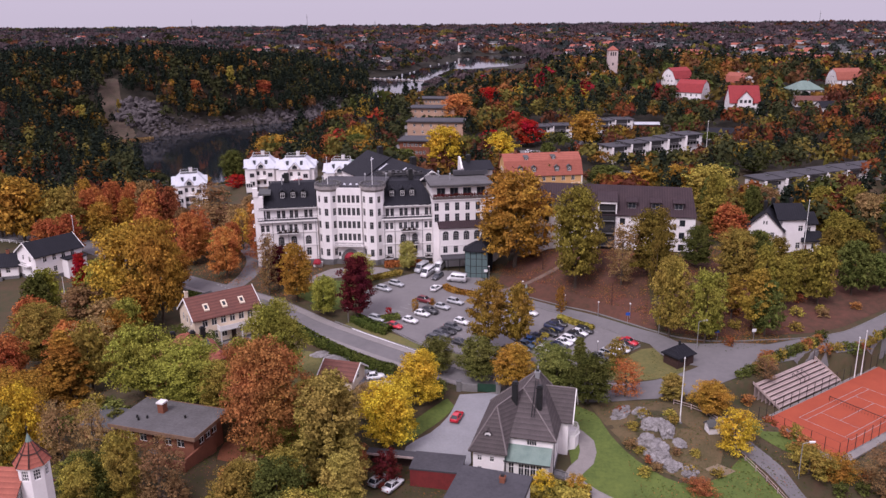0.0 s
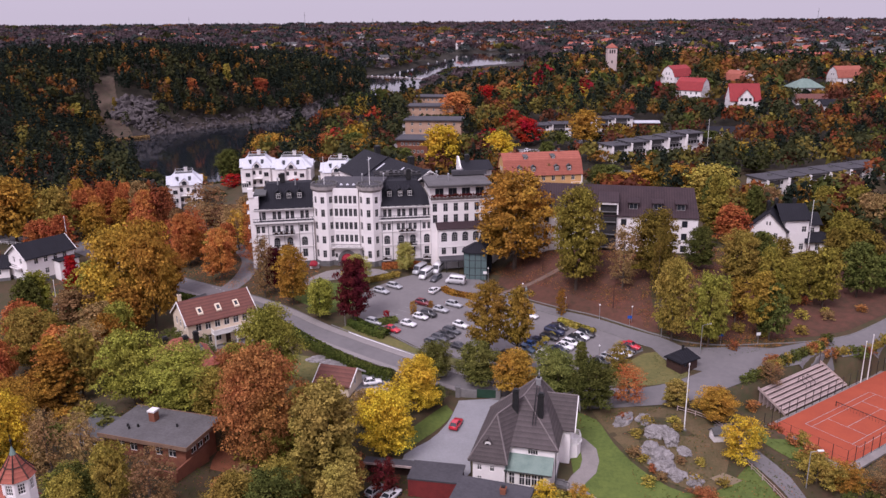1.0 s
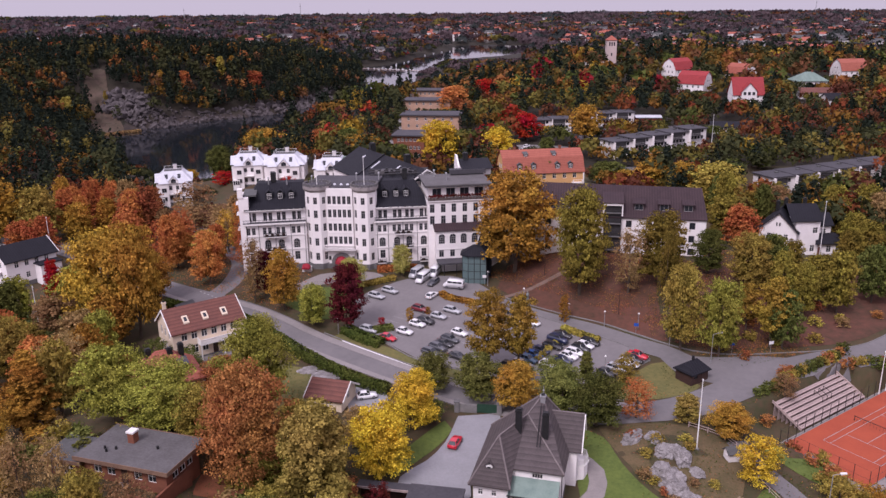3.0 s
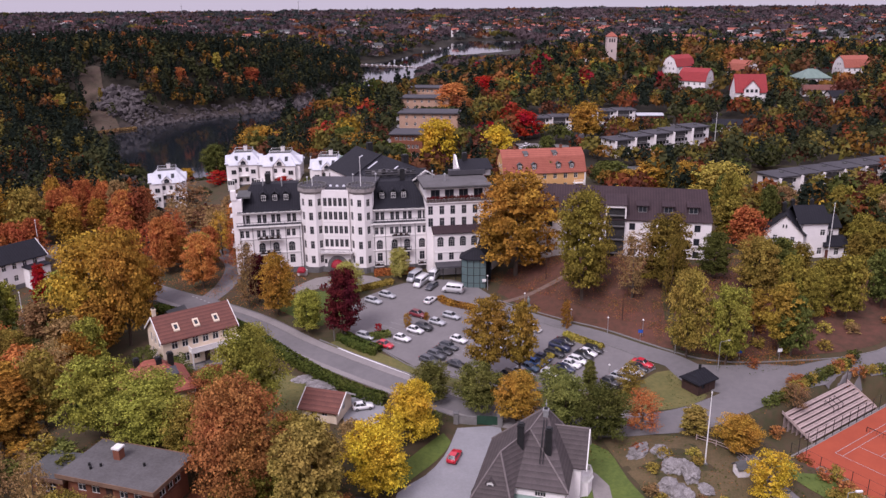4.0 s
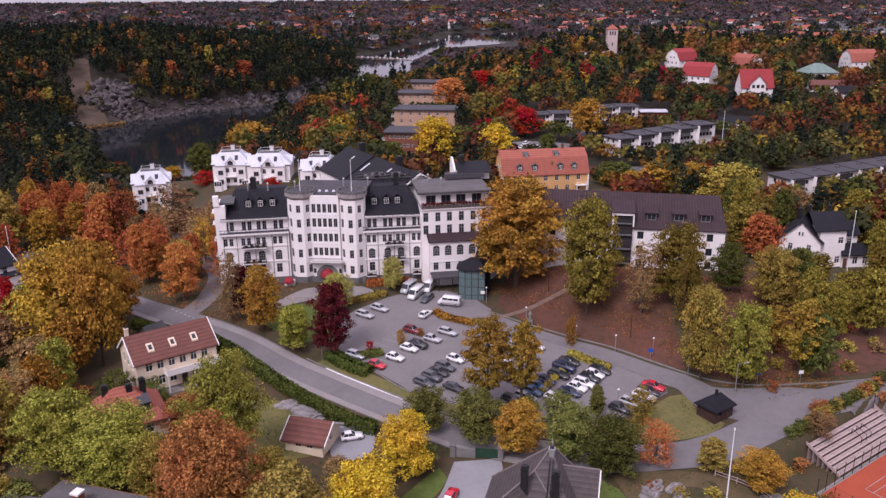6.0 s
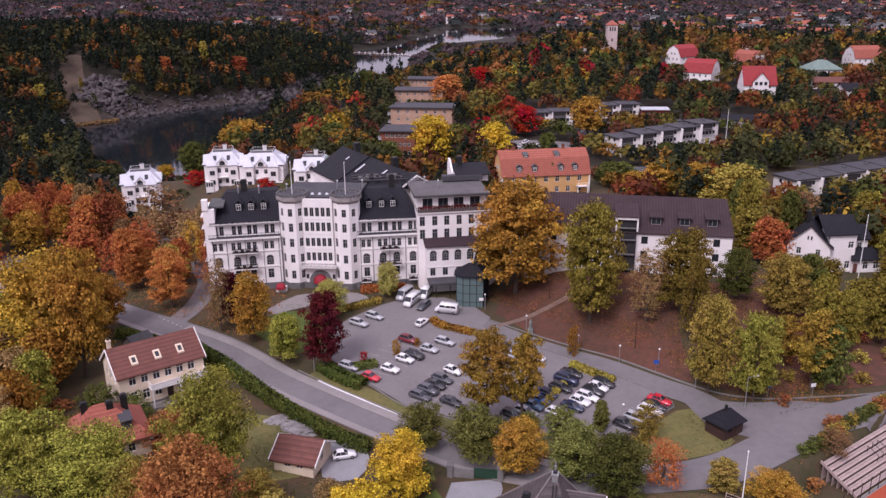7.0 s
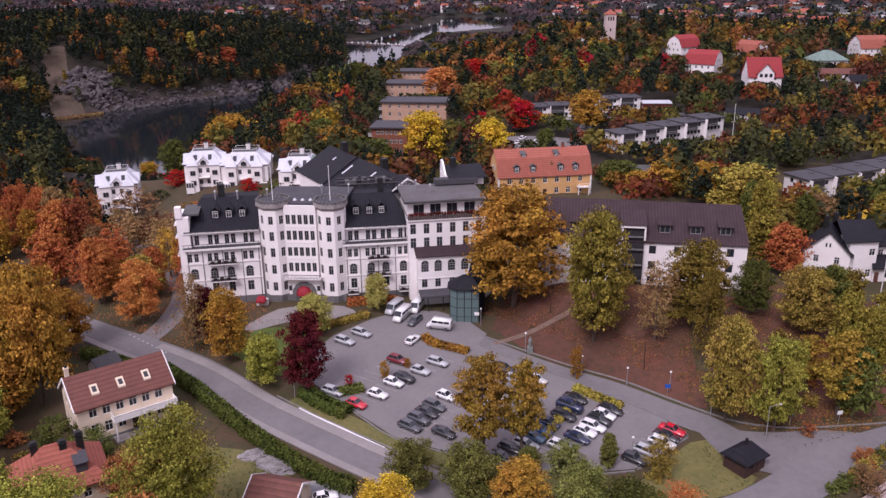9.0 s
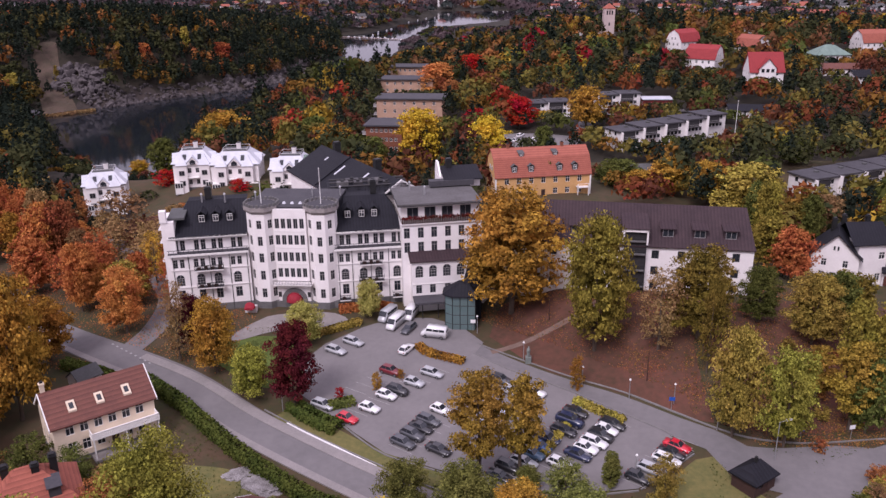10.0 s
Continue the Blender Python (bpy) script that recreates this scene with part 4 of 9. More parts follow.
            window(t, (cx - 1, yd), (cx + 1, yd), 1, 19.15, 1.05, 1.35, "cross", M["white_wood"], -0.06)
        # balconies
        if x0 > -40:
            spots = ((w * 0.49, 4.3, 10.9), (w * 0.49, 5.0, 7.3), (w * 0.87, 2.4, 3.7), (w * 0.1, 2.2, 3.7))
        else:
            spots = ((w * 0.48, 5.4, 10.9), (w * 0.48, 5.0, 7.3))
        for u, bw, bz in spots:
            bx = x0 + u
            bal = part("balcony", Shape().box(bx - bw / 2, yf - 1.3, bz - 0.22, bx + bw / 2, yf, bz), M["plaster_old"], t, "pale balcony slab with dark iron railing")
            part("deck", Shape().box(bx - bw / 2 + 0.06, yf - 1.24, bz, bx + bw / 2 - 0.06, yf, bz + 0.03), M["tar"], bal)
            for i in range(int(bw / 1.3)):
                q = bx - bw / 2 + 0.5 + 1.3 * i
                part("planter", Shape().prism([(q, yf - 1.15), (q + 0.7, yf - 1.15), (q + 0.7, yf - 0.8), (q, yf - 0.8)], bz + 0.03, bz + 0.55 + 0.2 * (i % 2)), M["dark_wood"], bal)
            rl = Shape()
            for i in range(int(bw / 0.3) + 1):
                rl.box(bx - bw / 2 + 0.3 * i, yf - 1.28, bz, bx - bw / 2 + 0.3 * i + 0.08, yf - 1.22, bz + 0.95)
            rl.box(bx - bw / 2, yf - 1.29, bz + 0.92, bx + bw / 2, yf - 1.21, bz + 1.0)
            for sx in (-bw / 2, bw / 2 - 0.05):
                rl.box(bx + sx, yf - 1.25, bz + 0.92, bx + sx + 0.05, yf, bz + 1.0).box(bx + sx, yf - 1.25, bz, bx + sx + 0.04, yf - 1.2, bz + 1)
            part("railing", rl, M["iron"], bal)
        if x0 < -40:
            wing_roof_extras(t, x0, yf)
            # stair turret at the west end
            part("stair_turret", Shape().box(-63.2, 189.6, 1, -60.9, 196.5, 20.4).box(-63.3, 189.4, 20.4, -62.1, 190.8, 22.6), white, t)
            part("turret_roof", Shape().box(-62.1, 190.8, 20.4, -59, 198, 20.8), M["felt_grey"], t)
            for bz in (8.6, 12.2, 16.0, 18.6):
                sb = part("side_balcony", Shape().box(-64.0, 191.2, bz - 0.18, -63.2, 194.6, bz), M["plaster_old"], t, "narrow balcony with dark railing")
                part("railing", Shape().box(-64.0, 191.2, bz + 0.85, -63.94, 194.6, bz + 0.93).box(-64.0, 191.2, bz + 0.4, -63.96, 194.6, bz + 0.44).box(-64.0, 191.2, bz, -63.94, 191.26, bz + 0.9).box(-64.0, 194.54, bz, -63.94, 194.6, bz + 0.9), M["iron"], sb)
            chimney(t, -55.0, 199.5, 22.0, 24.2, 1.3, M["iron"], "black sheet-clad chimney on the roof")
        else:
            chimney(t, -22.6, 202.5, 22.0, 24.6, 1.2, M["iron"], "black sheet-clad chimney on the roof")
        swing(t, before, *((-54.8, 189.2, 14.5) if x0 < -40 else (-30.9, 192.0, 12.5)))
    # tower
    yf = 191.3
    mid = [(-42.6, yf), (-36.2, yf), (-36.2, 203), (-42.6, 203)]
    five = [0.75, 1.95, 3.15, 4.35, 5.55]
    walls(t, mid, 1.0, 22.2, {0: [(18.3, 0.86, 2.0, five, "mid"), (15.0, 0.86, 2.0, five, "mid"), (11.6, 0.86, 1.9, five, "mid"), (8.3, 0.86, 1.9, five, "mid")]}, white, dark)
    part("tower_body", Shape().box(-47.8, 194, 1, -42.6, 205, 18.2).box(-36.2, 194, 1, -30.8, 205, 18.2), white, t)
    for x0, x1 in ((-47.8, -42.6), (-36.2, -30.8)):
        part("tower_cheek", Shape().box(x0, 195.2, 18.2, x1, 205, 22.0), M["sheet_black"], t)
    part("tower_roof", Shape().box(-47.7, 192.2, 22.0, -30.9, 205.5, 22.4), M["tar"], t)
    for k in (-41, -39.4, -37.8):
        part("rooflight", Shape().prism([(k + 0.42 * math.cos(i), 194.5 + 0.42 * math.sin(i)) for i in np.linspace(0, 2 * math.pi, 9)[:-1]], 22.4, 22.75, [(k + 0.2 * math.cos(i), 194.5 + 0.2 * math.sin(i)) for i in np.linspace(0, 2 * math.pi, 9)[:-1]]), M["white_metal"], t)
    part("plinth", Shape().box(-47.9, yf - 0.15, 0.5, -30.7, yf + 0.3, 3.3), M["stone"], t)
    for cx in (-45.1, -33.5):
        cy, r = 193.2, 3.0
        o8 = [(cx + r * math.cos(a), cy + r * math.sin(a)) for a in [math.pi * (-0.875 + 0.25 * i) for i in range(8)]]
        e = math.dist(o8[0], o8[1])
        rows = {k: [(f, 0.95, 1.9 if f < 18 else 1.7, [e / 2], "cross") for f in (4.3, 8.0, 11.6, 15.0, 18.4)] for k in (0, 1, 2)}
        walls(t, o8, 1.0, 21.5, rows, white, dark, "turret")
        part("plinth", Shape().prism([(cx + (p[0] - cx) * 1.04, cy + (p[1] - cy) * 1.04) for p in o8], 0.5, 3.4), M["stone"], t)
        ring = Shape()
        for k1, k2, za, zb in ((1.0, 1.16, 21.3, 21.9), (1.16, 1.16, 21.9, 22.7)):
            ring.prism([(cx + (p[0] - cx) * k1, cy + (p[1] - cy) * k1) for p in o8], za, zb, [(cx + (p[0] - cx) * k2, cy + (p[1] - cy) * k2) for p in o8])
        crown = part("battlement", ring, M["crown_stone"], t, "grey stone battlemented crown")
        for p, q in zip(o8, o8[1:] + o8[:1]):
            for f in (0.15, 0.5, 0.85):
                c = (Vector(p) * (1 - f) + Vector(q) * f - Vector((cx, cy))) * 1.12 + Vector((cx, cy))
                a = math.degrees(math.atan2(q[1] - p[1], q[0] - p[0]))
                part("merlon", MERLON, None, crown, "", pose(c.x, c.y, 22.7, 0, 0, a))
        part("turret_floor", Shape().prism([(cx + (p[0] - cx) * 1.0, cy + (p[1] - cy) * 1.0) for p in o8], 22.7, 22.76), M["tar"], t)
        fp = part("flagpole", Shape().tube((cx, cy, 22.6), (cx, cy, 29.6), 0.09, 0.05, 8), M["pole_white"], t)
        part("pole_knob", Shape().tube((cx, cy, 29.6), (cx, cy, 29.85), 0.12, 0.06, 8), M["pole_white"], fp)
    # string courses of the tower
    for z in (10.9, 14.3, 17.6):
        part("cornice", Shape().box(-42.4, yf - 0.06, z, -36.4, yf, z + 0.14), M["plaster_old"], t)
    bal = part("balcony", Shape().box(-43.2, yf - 1.4, 7.0, -35.6, yf, 7.2), M["plaster_old"], t, "long stone balcony above the entrance")
    rl = Shape()
    for i in range(26):
        rl.box(-43.15 + 0.3 * i, yf - 1.36, 7.2, -43.07 + 0.3 * i, yf - 1.3, 8.0)
    rl.box(-43.2, yf - 1.37, 7.98, -35.6, yf - 1.29, 8.06)
    part("railing", rl, M["iron"], bal)
    # entrance with its arch and round awning
    n = 14
    arch = Shape()
    for i in range(n):
        a0, a1 = math.pi * i / n, math.pi * (i + 1) / n
        for rr0, rr1 in ((1.7, 2.5),):
            pts = [(rr0 * math.cos(a0), rr0 * math.sin(a0)), (rr1 * math.cos(a0), rr1 * math.sin(a0)), (rr1 * math.cos(a1), rr1 * math.sin(a1)), (rr0 * math.cos(a1), rr0 * math.sin(a1))]
            f = [(-39.4 + p, yf - 0.3, 3.6 + q) for p, q in pts]
            b = [(-39.4 + p, yf + 0.05, 3.6 + q) for p, q in pts]
            arch.face(*f[::-1])
            for i0 in range(4):
                arch.face(f[i0], f[(i0 + 1) % 4], b[(i0 + 1) % 4], b[i0])
    arch.box(-41.9, yf - 0.3, 1, -41.1, yf, 3.6).box(-37.7, yf - 0.3, 1, -36.9, yf, 3.6)
    part("door_arch", arch, M["stone"], t, "grey stone arch round the entrance")
    part("door", Shape().box(-41.0, yf - 0.08, 1.9, -37.8, yf + 0.05, 4.2), M["dark_wood"], t, "dark wooden entrance doors")
    aw = Shape()
    for i in range(10):
        for j in range(5):
            q = []
            for (ii, jj) in ((i, j), (i + 1, j), (i + 1, j + 1), (i, j + 1)):
                a, e = math.pi * ii / 10, math.pi / 2 * jj / 5
                q.append((-39.4 + 1.65 * math.cos(a) * math.cos(e * 0.999) , yf - 0.3 - 1.5 * math.sin(a) * math.cos(e), 3.5 + 1.75 * math.sin(e)))
            aw.face(*q)
    part("awning", aw, M["awning"], t, "domed crimson canvas awning")
    for wx in (-42.3, -36.5):
        part("lantern_window", Shape().box(wx - 0.3, yf - 0.12, 4.2, wx + 0.3, yf + 0.02, 5.2), M["frame_dark"], t)
    # block east of the wings, with roof terrace
    bx0, bx1, by = -17.6, -2.0, 192.4
    before = set(t.children)
    us = [0.95, 3.65, 6.25, 8.95, 11.6, 14.2]
    walls(t, [(bx0, by), (bx1, by), (bx1, 208), (bx0, 208)], 1.0, 19.0, {0: [(16.1, 1.15, 2.1, us, "cross"), (13.2, 1.15, 2.1, us, "cross")]}, white, dark)
    part("cornice", Shape().box(bx0 - 0.25, by - 0.3, 18.85, bx1 + 0.2, by + 0.1, 19.1), M["plaster_old"], t)
    terrace_rail(t, bx0, bx1, by)
    part("terrace", Shape().box(bx0, by + 0.1, 19.0, bx1, 208, 19.1), M["paving"], t)
    walls(t, [(bx0 + 0.3, by + 2.6), (bx1, by + 2.6), (bx1, 208), (bx0 + 0.3, 208)], 19.1, 22.2, {0: [(19.3, 2.2, 2.2, [2.2, 5.6, 9.0, 12.6], "mid")]}, white, dark)
    part("roof", Shape().box(bx0 - 0.5, by + 1.4, 22.2, bx1 + 0.4, 207, 22.5), M["tar_brown"], t)
    part("roof_rim", Shape().box(bx0 - 0.56, by + 1.34, 22.02, bx1 + 0.46, 207.06, 22.2), M["frame_dark"], t)
    part("lift_house", Shape().box(-10.2, 204.6, 22.75, -1.0, 206.6, 23.9), M["tar"], t)
    part("lift_house_wall", Shape().box(-7.8, 206.6, 22.0, 0.7, 213, 24.0).prism([(-7.8, 206.6), (-7.4, 206.6), (-7.4, 213), (-7.8, 213)], 24.2, 26.6, [(-7.8, 210.4), (-7.4, 210.4), (-7.4, 212), (-7.8, 212)]), white, t)
    part("lift_house_roof", Shape().slab([(-7.2, 204.9, 23.95), (1.0, 204.9, 23.95), (1.0, 211.6, 25.4), (-7.2, 211.6, 25.4)]).slab([(-7.2, 211.6, 25.4), (1.0, 211.6, 25.4), (1.0, 213.4, 24.4), (-7.2, 213.4, 24.4)]), M["sheet_black"], t)
    chimney(t, -5.2, 211, 24.5, 26.9, 1.2, M["iron"])
    # cowls and plant on the roof behind the tower
    for px, py in ((-45, 203), (-34, 204), (-28.5, 203.5), (-14.5, 204), (-12, 200)):
        part("vent", Shape().tube((px, py, 22), (px, py, 24.1), 0.16, None, 6).tube((px, py, 24.1), (px, py, 24.4), 0.3, 0.12, 6), M["steel"], t)
    # low arcaded front
    lx0, lx1, ly = -16.2, -2.2, 189.6
    arches = [1.4, 4.05, 6.75, 9.45, 12.2]
    walls(t, [(lx0, ly), (lx1, ly), (0.5, 192), (0.5, 193.5), (lx0, 193.5)], 1.0, 12.3, {0: [(9.0, 1.5, 1.7, arches, "grid"), (5.7, 1.15, 2.0, [1.3, 4.0, 6.9, 9.8], "cross")], 1: [(8.6, 0.9, 1.9, [1.8], "cross")]}, white, dark)
    for u in arches:
        arched_head(t, lx0 + u, ly, 10.7, 1.5, 0.75, dark)
    part("low_roof", Shape().slab([(lx0 - 0.4, ly - 0.4, 12.35), (lx1 + 0.2, ly - 0.4, 12.35), (lx1 + 0.2, 193, 13.6), (lx0 - 0.4, 193, 13.6)]).slab([(lx1 + 0.2, ly - 0.4, 12.35), (1.0, 191.8, 12.35), (1.0, 193, 13.6), (lx1 + 0.2, 193, 13.6)]), M["roof_brown"], t)
    part("string_course", Shape().box(lx0, ly - 0.1, 7.5, lx1, ly, 7.7), M["plaster_old"], t)
    part("canopy", Shape().box(-16.2, 185.8, 4.9, -9.6, ly, 5.3), M["tar"], t, "flat black entrance canopy")
    for px in (-14.8, -11.8):
        part("canopy_post", Shape().tube((px, 186, 1), (px, 186, 4.9), 0.09), M["iron"], t)
    swing(t, before, -17.2, 191.0, 13.5)
    # small red awnings beside the west wing
    for ax in (-47.6,):
        aw = Shape()
        for i in range(8):
            a0, a1 = math.pi * i / 8, math.pi * (i + 1) / 8
            aw.face((ax + 1.1 * math.cos(a0), 188.2, 3.2 + 1.0 * math.sin(a0)), (ax + 1.1 * math.cos(a1), 188.2, 3.2 + 1.0 * math.sin(a1)), (ax + 0.9 * math.cos(a1), 187.0, 3.0 + 0.5 * math.sin(a1)), (ax + 0.9 * math.cos(a0), 187.0, 3.0 + 0.5 * math.sin(a0)))
            aw.face((ax, 187.0, 3.0), (ax + 0.9 * math.cos(a0), 187.0, 3.0 + 0.5 * math.sin(a0)), (ax + 0.9 * math.cos(a1), 187.0, 3.0 + 0.5 * math.sin(a1)))
        part("awning", aw, M["awning"], t, "small crimson canvas awning")
        part("porch", Shape().box(ax - 1.1, 188.2, 0.8, ax + 1.1, 189.4, 3.2), M["plaster_old"], t)
    # glazed lift tower with its bridge
    gx0, gx1, gy0, gy1 = -9.2, -3.6, 182.6, 186.4
    g = [(gx0, gy0 + 1), (gx0 + 1.4, gy0), (gx1, gy0), (gx1, gy1), (gx0, gy1)]
    tw = part("lift_tower", Shape().prism(g, 0.8, 8.4), M["glass_green"], t, "green-tinted glass lift tower with dark steel frame")
    bars = Shape()
    for a, b in zip(g, g[1:] + g[:1]):
        m = max(1, round(math.dist(a, b) / 1.2))
        for i in range(m):
            p = Vector(a).lerp(Vector(b), i / m)
            bars.tube((p.x, p.y, 0.8), (p.x, p.y, 8.4), 0.07, None, 4)
        for z in (1.0, 2.85, 4.7, 6.55, 8.35):
            bars.tube((*a, z), (*b, z), 0.06, None, 4)
    part("lift_frame", bars, M["iron"], tw)
    eaves = [(gx0 - 0.5, gy0 + 0.8), (gx0 + 1.2, gy0 - 0.5), (gx1 + 0.4, gy0 - 0.5), (gx1 + 0.4, gy1), (gx0 - 0.5, gy1)]
    part("lift_roof", Shape().prism(eaves, 8.4, 8.6).prism(eaves, 8.6, 10.4, [(gx0 + 2.5, gy0 + 1.9), (gx0 + 2.7, gy0 + 1.7), (gx1 - 1.2, gy0 + 1.8), (gx1 - 1.2, gy1 - 0.6), (gx0 + 2.5, gy1 - 0.6)]), M["sheet_black"], tw)
    part("bridge", Shape().slab([(gx1 - 2.4, gy0 + 2, 10.2), (gx1 + 0.6, gy0 + 2.2, 9.3), (gx1 + 1.8, 192.5, 10.6), (gx1 - 1.6, 192.5, 11.6)]).box(gx1 - 1.6, 186.4, 2, gx1 + 1.0, 192.5, 9.4), M["sheet_black"], tw)
    return t


def wing_roof_extras(t, x0, yf):
    """Snow ladder and cowls on the western roof."""
    for px, py in ((x0 + 6, yf + 9.0), (x0 + 10.5, yf + 8.2)):
        part("vent", Shape().tube((px, py, 21.5), (px, py, 23.2), 0.16, None, 6).tube((px, py, 23.2), (px, py, 23.5), 0.3, 0.12, 6), M["steel"], t)


def terrace_rail(t, x0, x1, y):
    """Slatted dark brown railing with boxes of dull red flowers along the roof terrace."""
    rl = Shape()
    for i in range(int((x1 - x0) / 0.35)):
        rl.box(x0 + 0.35 * i, y - 0.3, 19.1, x0 + 0.35 * i + 0.26, y - 0.24, 20.15)
    rl.box(x0 - 0.2, y - 0.33, 20.15, x1 + 0.2, y - 0.2, 20.25)
    rail = part("terrace_railing", rl, M["dark_wood"], t, "dark brown slatted railing with flower boxes")
    r = np.random.default_rng(4)
    fl = Shape()
    for i in range(900):
        c = Vector((x0 + (x1 - x0) * r.random(), y - 0.42 - 0.25 * r.random(), 20.05 + 0.55 * r.random()))
        a, b = Vector(r.normal(size=3)) * 0.13, Vector(r.normal(size=3)) * 0.13
        fl.face(c - a, c + b, c + a)
    part("flowers", fl, LEAF["maroon"], rail)


def roof_plant():
    """Ducts, frames and fans on the flat roof between the hotel and the hall."""
    t = thing("roof_plant", "steel ducts and fans on the flat hotel roof", "ventilation plant", -27.0, 212.0, 21.6, 14)
    part("deck", Shape().box(-9, -5, -1.2, 8, 4, 0), M["sheet_black"], t)
    for i, (x, y, w, d, h) in enumerate(((-7, -2, 2.4, 1.6, 1.3), (-3.4, -1.5, 1.8, 2.2, 1.0), (-0.4, -2.2, 2.0, 1.4, 1.5), (2.8, -1.8, 1.6, 1.6, 0.9), (5.4, -2.4, 1.4, 1.2, 1.2), (-5, 1.6, 2.8, 1.4, 0.9), (1, 1.5, 3.2, 1.2, 0.8))):
        u = part("unit", Shape().box(x, y, 0.15, x + w, y + d, h), M["frame_dark"] if i % 2 else M["tar_brown"], t)
        part("fan", Shape().tube((x + w / 2, y + d / 2, h), (x + w / 2, y + d / 2, h + 0.3), 0.4, 0.36, 10), M["iron"], u)
    for y in (-2.9, 0.4, 3.0):
        part("duct", Shape().tube((-8.5, y, 0.6), (7.5, y, 0.6), 0.22, None, 8), M["frame_dark"], t)
    rl = Shape()
    for i in range(12):
        rl.tube((-8.8 + 1.5 * i, -4.8, 0), (-8.8 + 1.5 * i, -4.8, 1.1), 0.04, None, 4)
    rl.tube((-8.8, -4.8, 1.1), (7.7, -4.8, 1.1), 0.04, None, 4).tube((-8.8, -4.8, 0.6), (7.7, -4.8, 0.6), 0.03, None, 4)
    part("railing", rl, M["iron"], t)


MERLON = Shape().box(-0.24, -0.16, 0, 0.24, 0.16, 0.6).mesh("merlon", M["stone"])
hotel()
roof_plant()


def hotel_hall():
    """The gabled hall behind the main range."""
    t = thing("hall", "gabled hall with black metal roof and white gable behind the hotel", "building", -32.0, 227, 3, -55)
    w, d, h, rise = 41.0, 18.0, 15.0, 5.2
    walls(t, rect(w, d), -1, h, {0: [(8.5, 1.0, 1.6, spread(w, 10), "cross")], 1: [(8.5, 1.0, 1.6, spread(d, 4), "cross")]}, M["plaster"], M["frame_dark"])
    part("roof", gable_roof(w, d, h, rise, 0.5), M["sheet_black"], t)
    gable_ends(t, M["plaster"], w, d, h, rise)
    part("bargeboard", Shape().slab([(w / 2 + 0.5, -9.5, h - 0.2), (w / 2 + 0.75, -9.5, h - 0.2), (w / 2 + 0.75, 0, h + rise + 0.1), (w / 2 + 0.5, 0, h + rise + 0.1)], 0.4).slab([(w / 2 + 0.5, 0, h + rise + 0.1), (w / 2 + 0.75, 0, h + rise + 0.1), (w / 2 + 0.75, 9.5, h - 0.2), (w / 2 + 0.5, 9.5, h - 0.2)], 0.4), M["white_wood"], t)
    chimney(t, -13.5, 0.8, h + rise - 1.5, h + rise + 1.8, 1.5, M["iron"])
    chimney(t, 8.5, 0.8, h + rise - 1.5, h + rise + 1.8, 1.5, M["iron"])
    for x, y0, y1 in ((-12, -3.2, -2.2), (-2, -5.2, -2.4), (9, -4.6, -1.6)):
        k = rise / (d / 2)
        part("rooflight", Shape().slab([(x - 0.3, y0, h + rise + k * y0 + 0.12), (x + 0.3, y0, h + rise + k * y0 + 0.12), (x + 0.3, y1, h + rise + k * y1 + 0.12), (x - 0.3, y1, h + rise + k * y1 + 0.12)], 0.1), M["white_metal"], t)
    part("seam_wall", Shape().slab([(-4.2, -9.3, h + 0.1), (-3.8, -9.3, h + 0.1), (-3.8, 0, h + rise + 0.35), (-4.2, 0, h + rise + 0.35)], 0.5), M["sheet_black"], t)
    return t


hotel_hall()


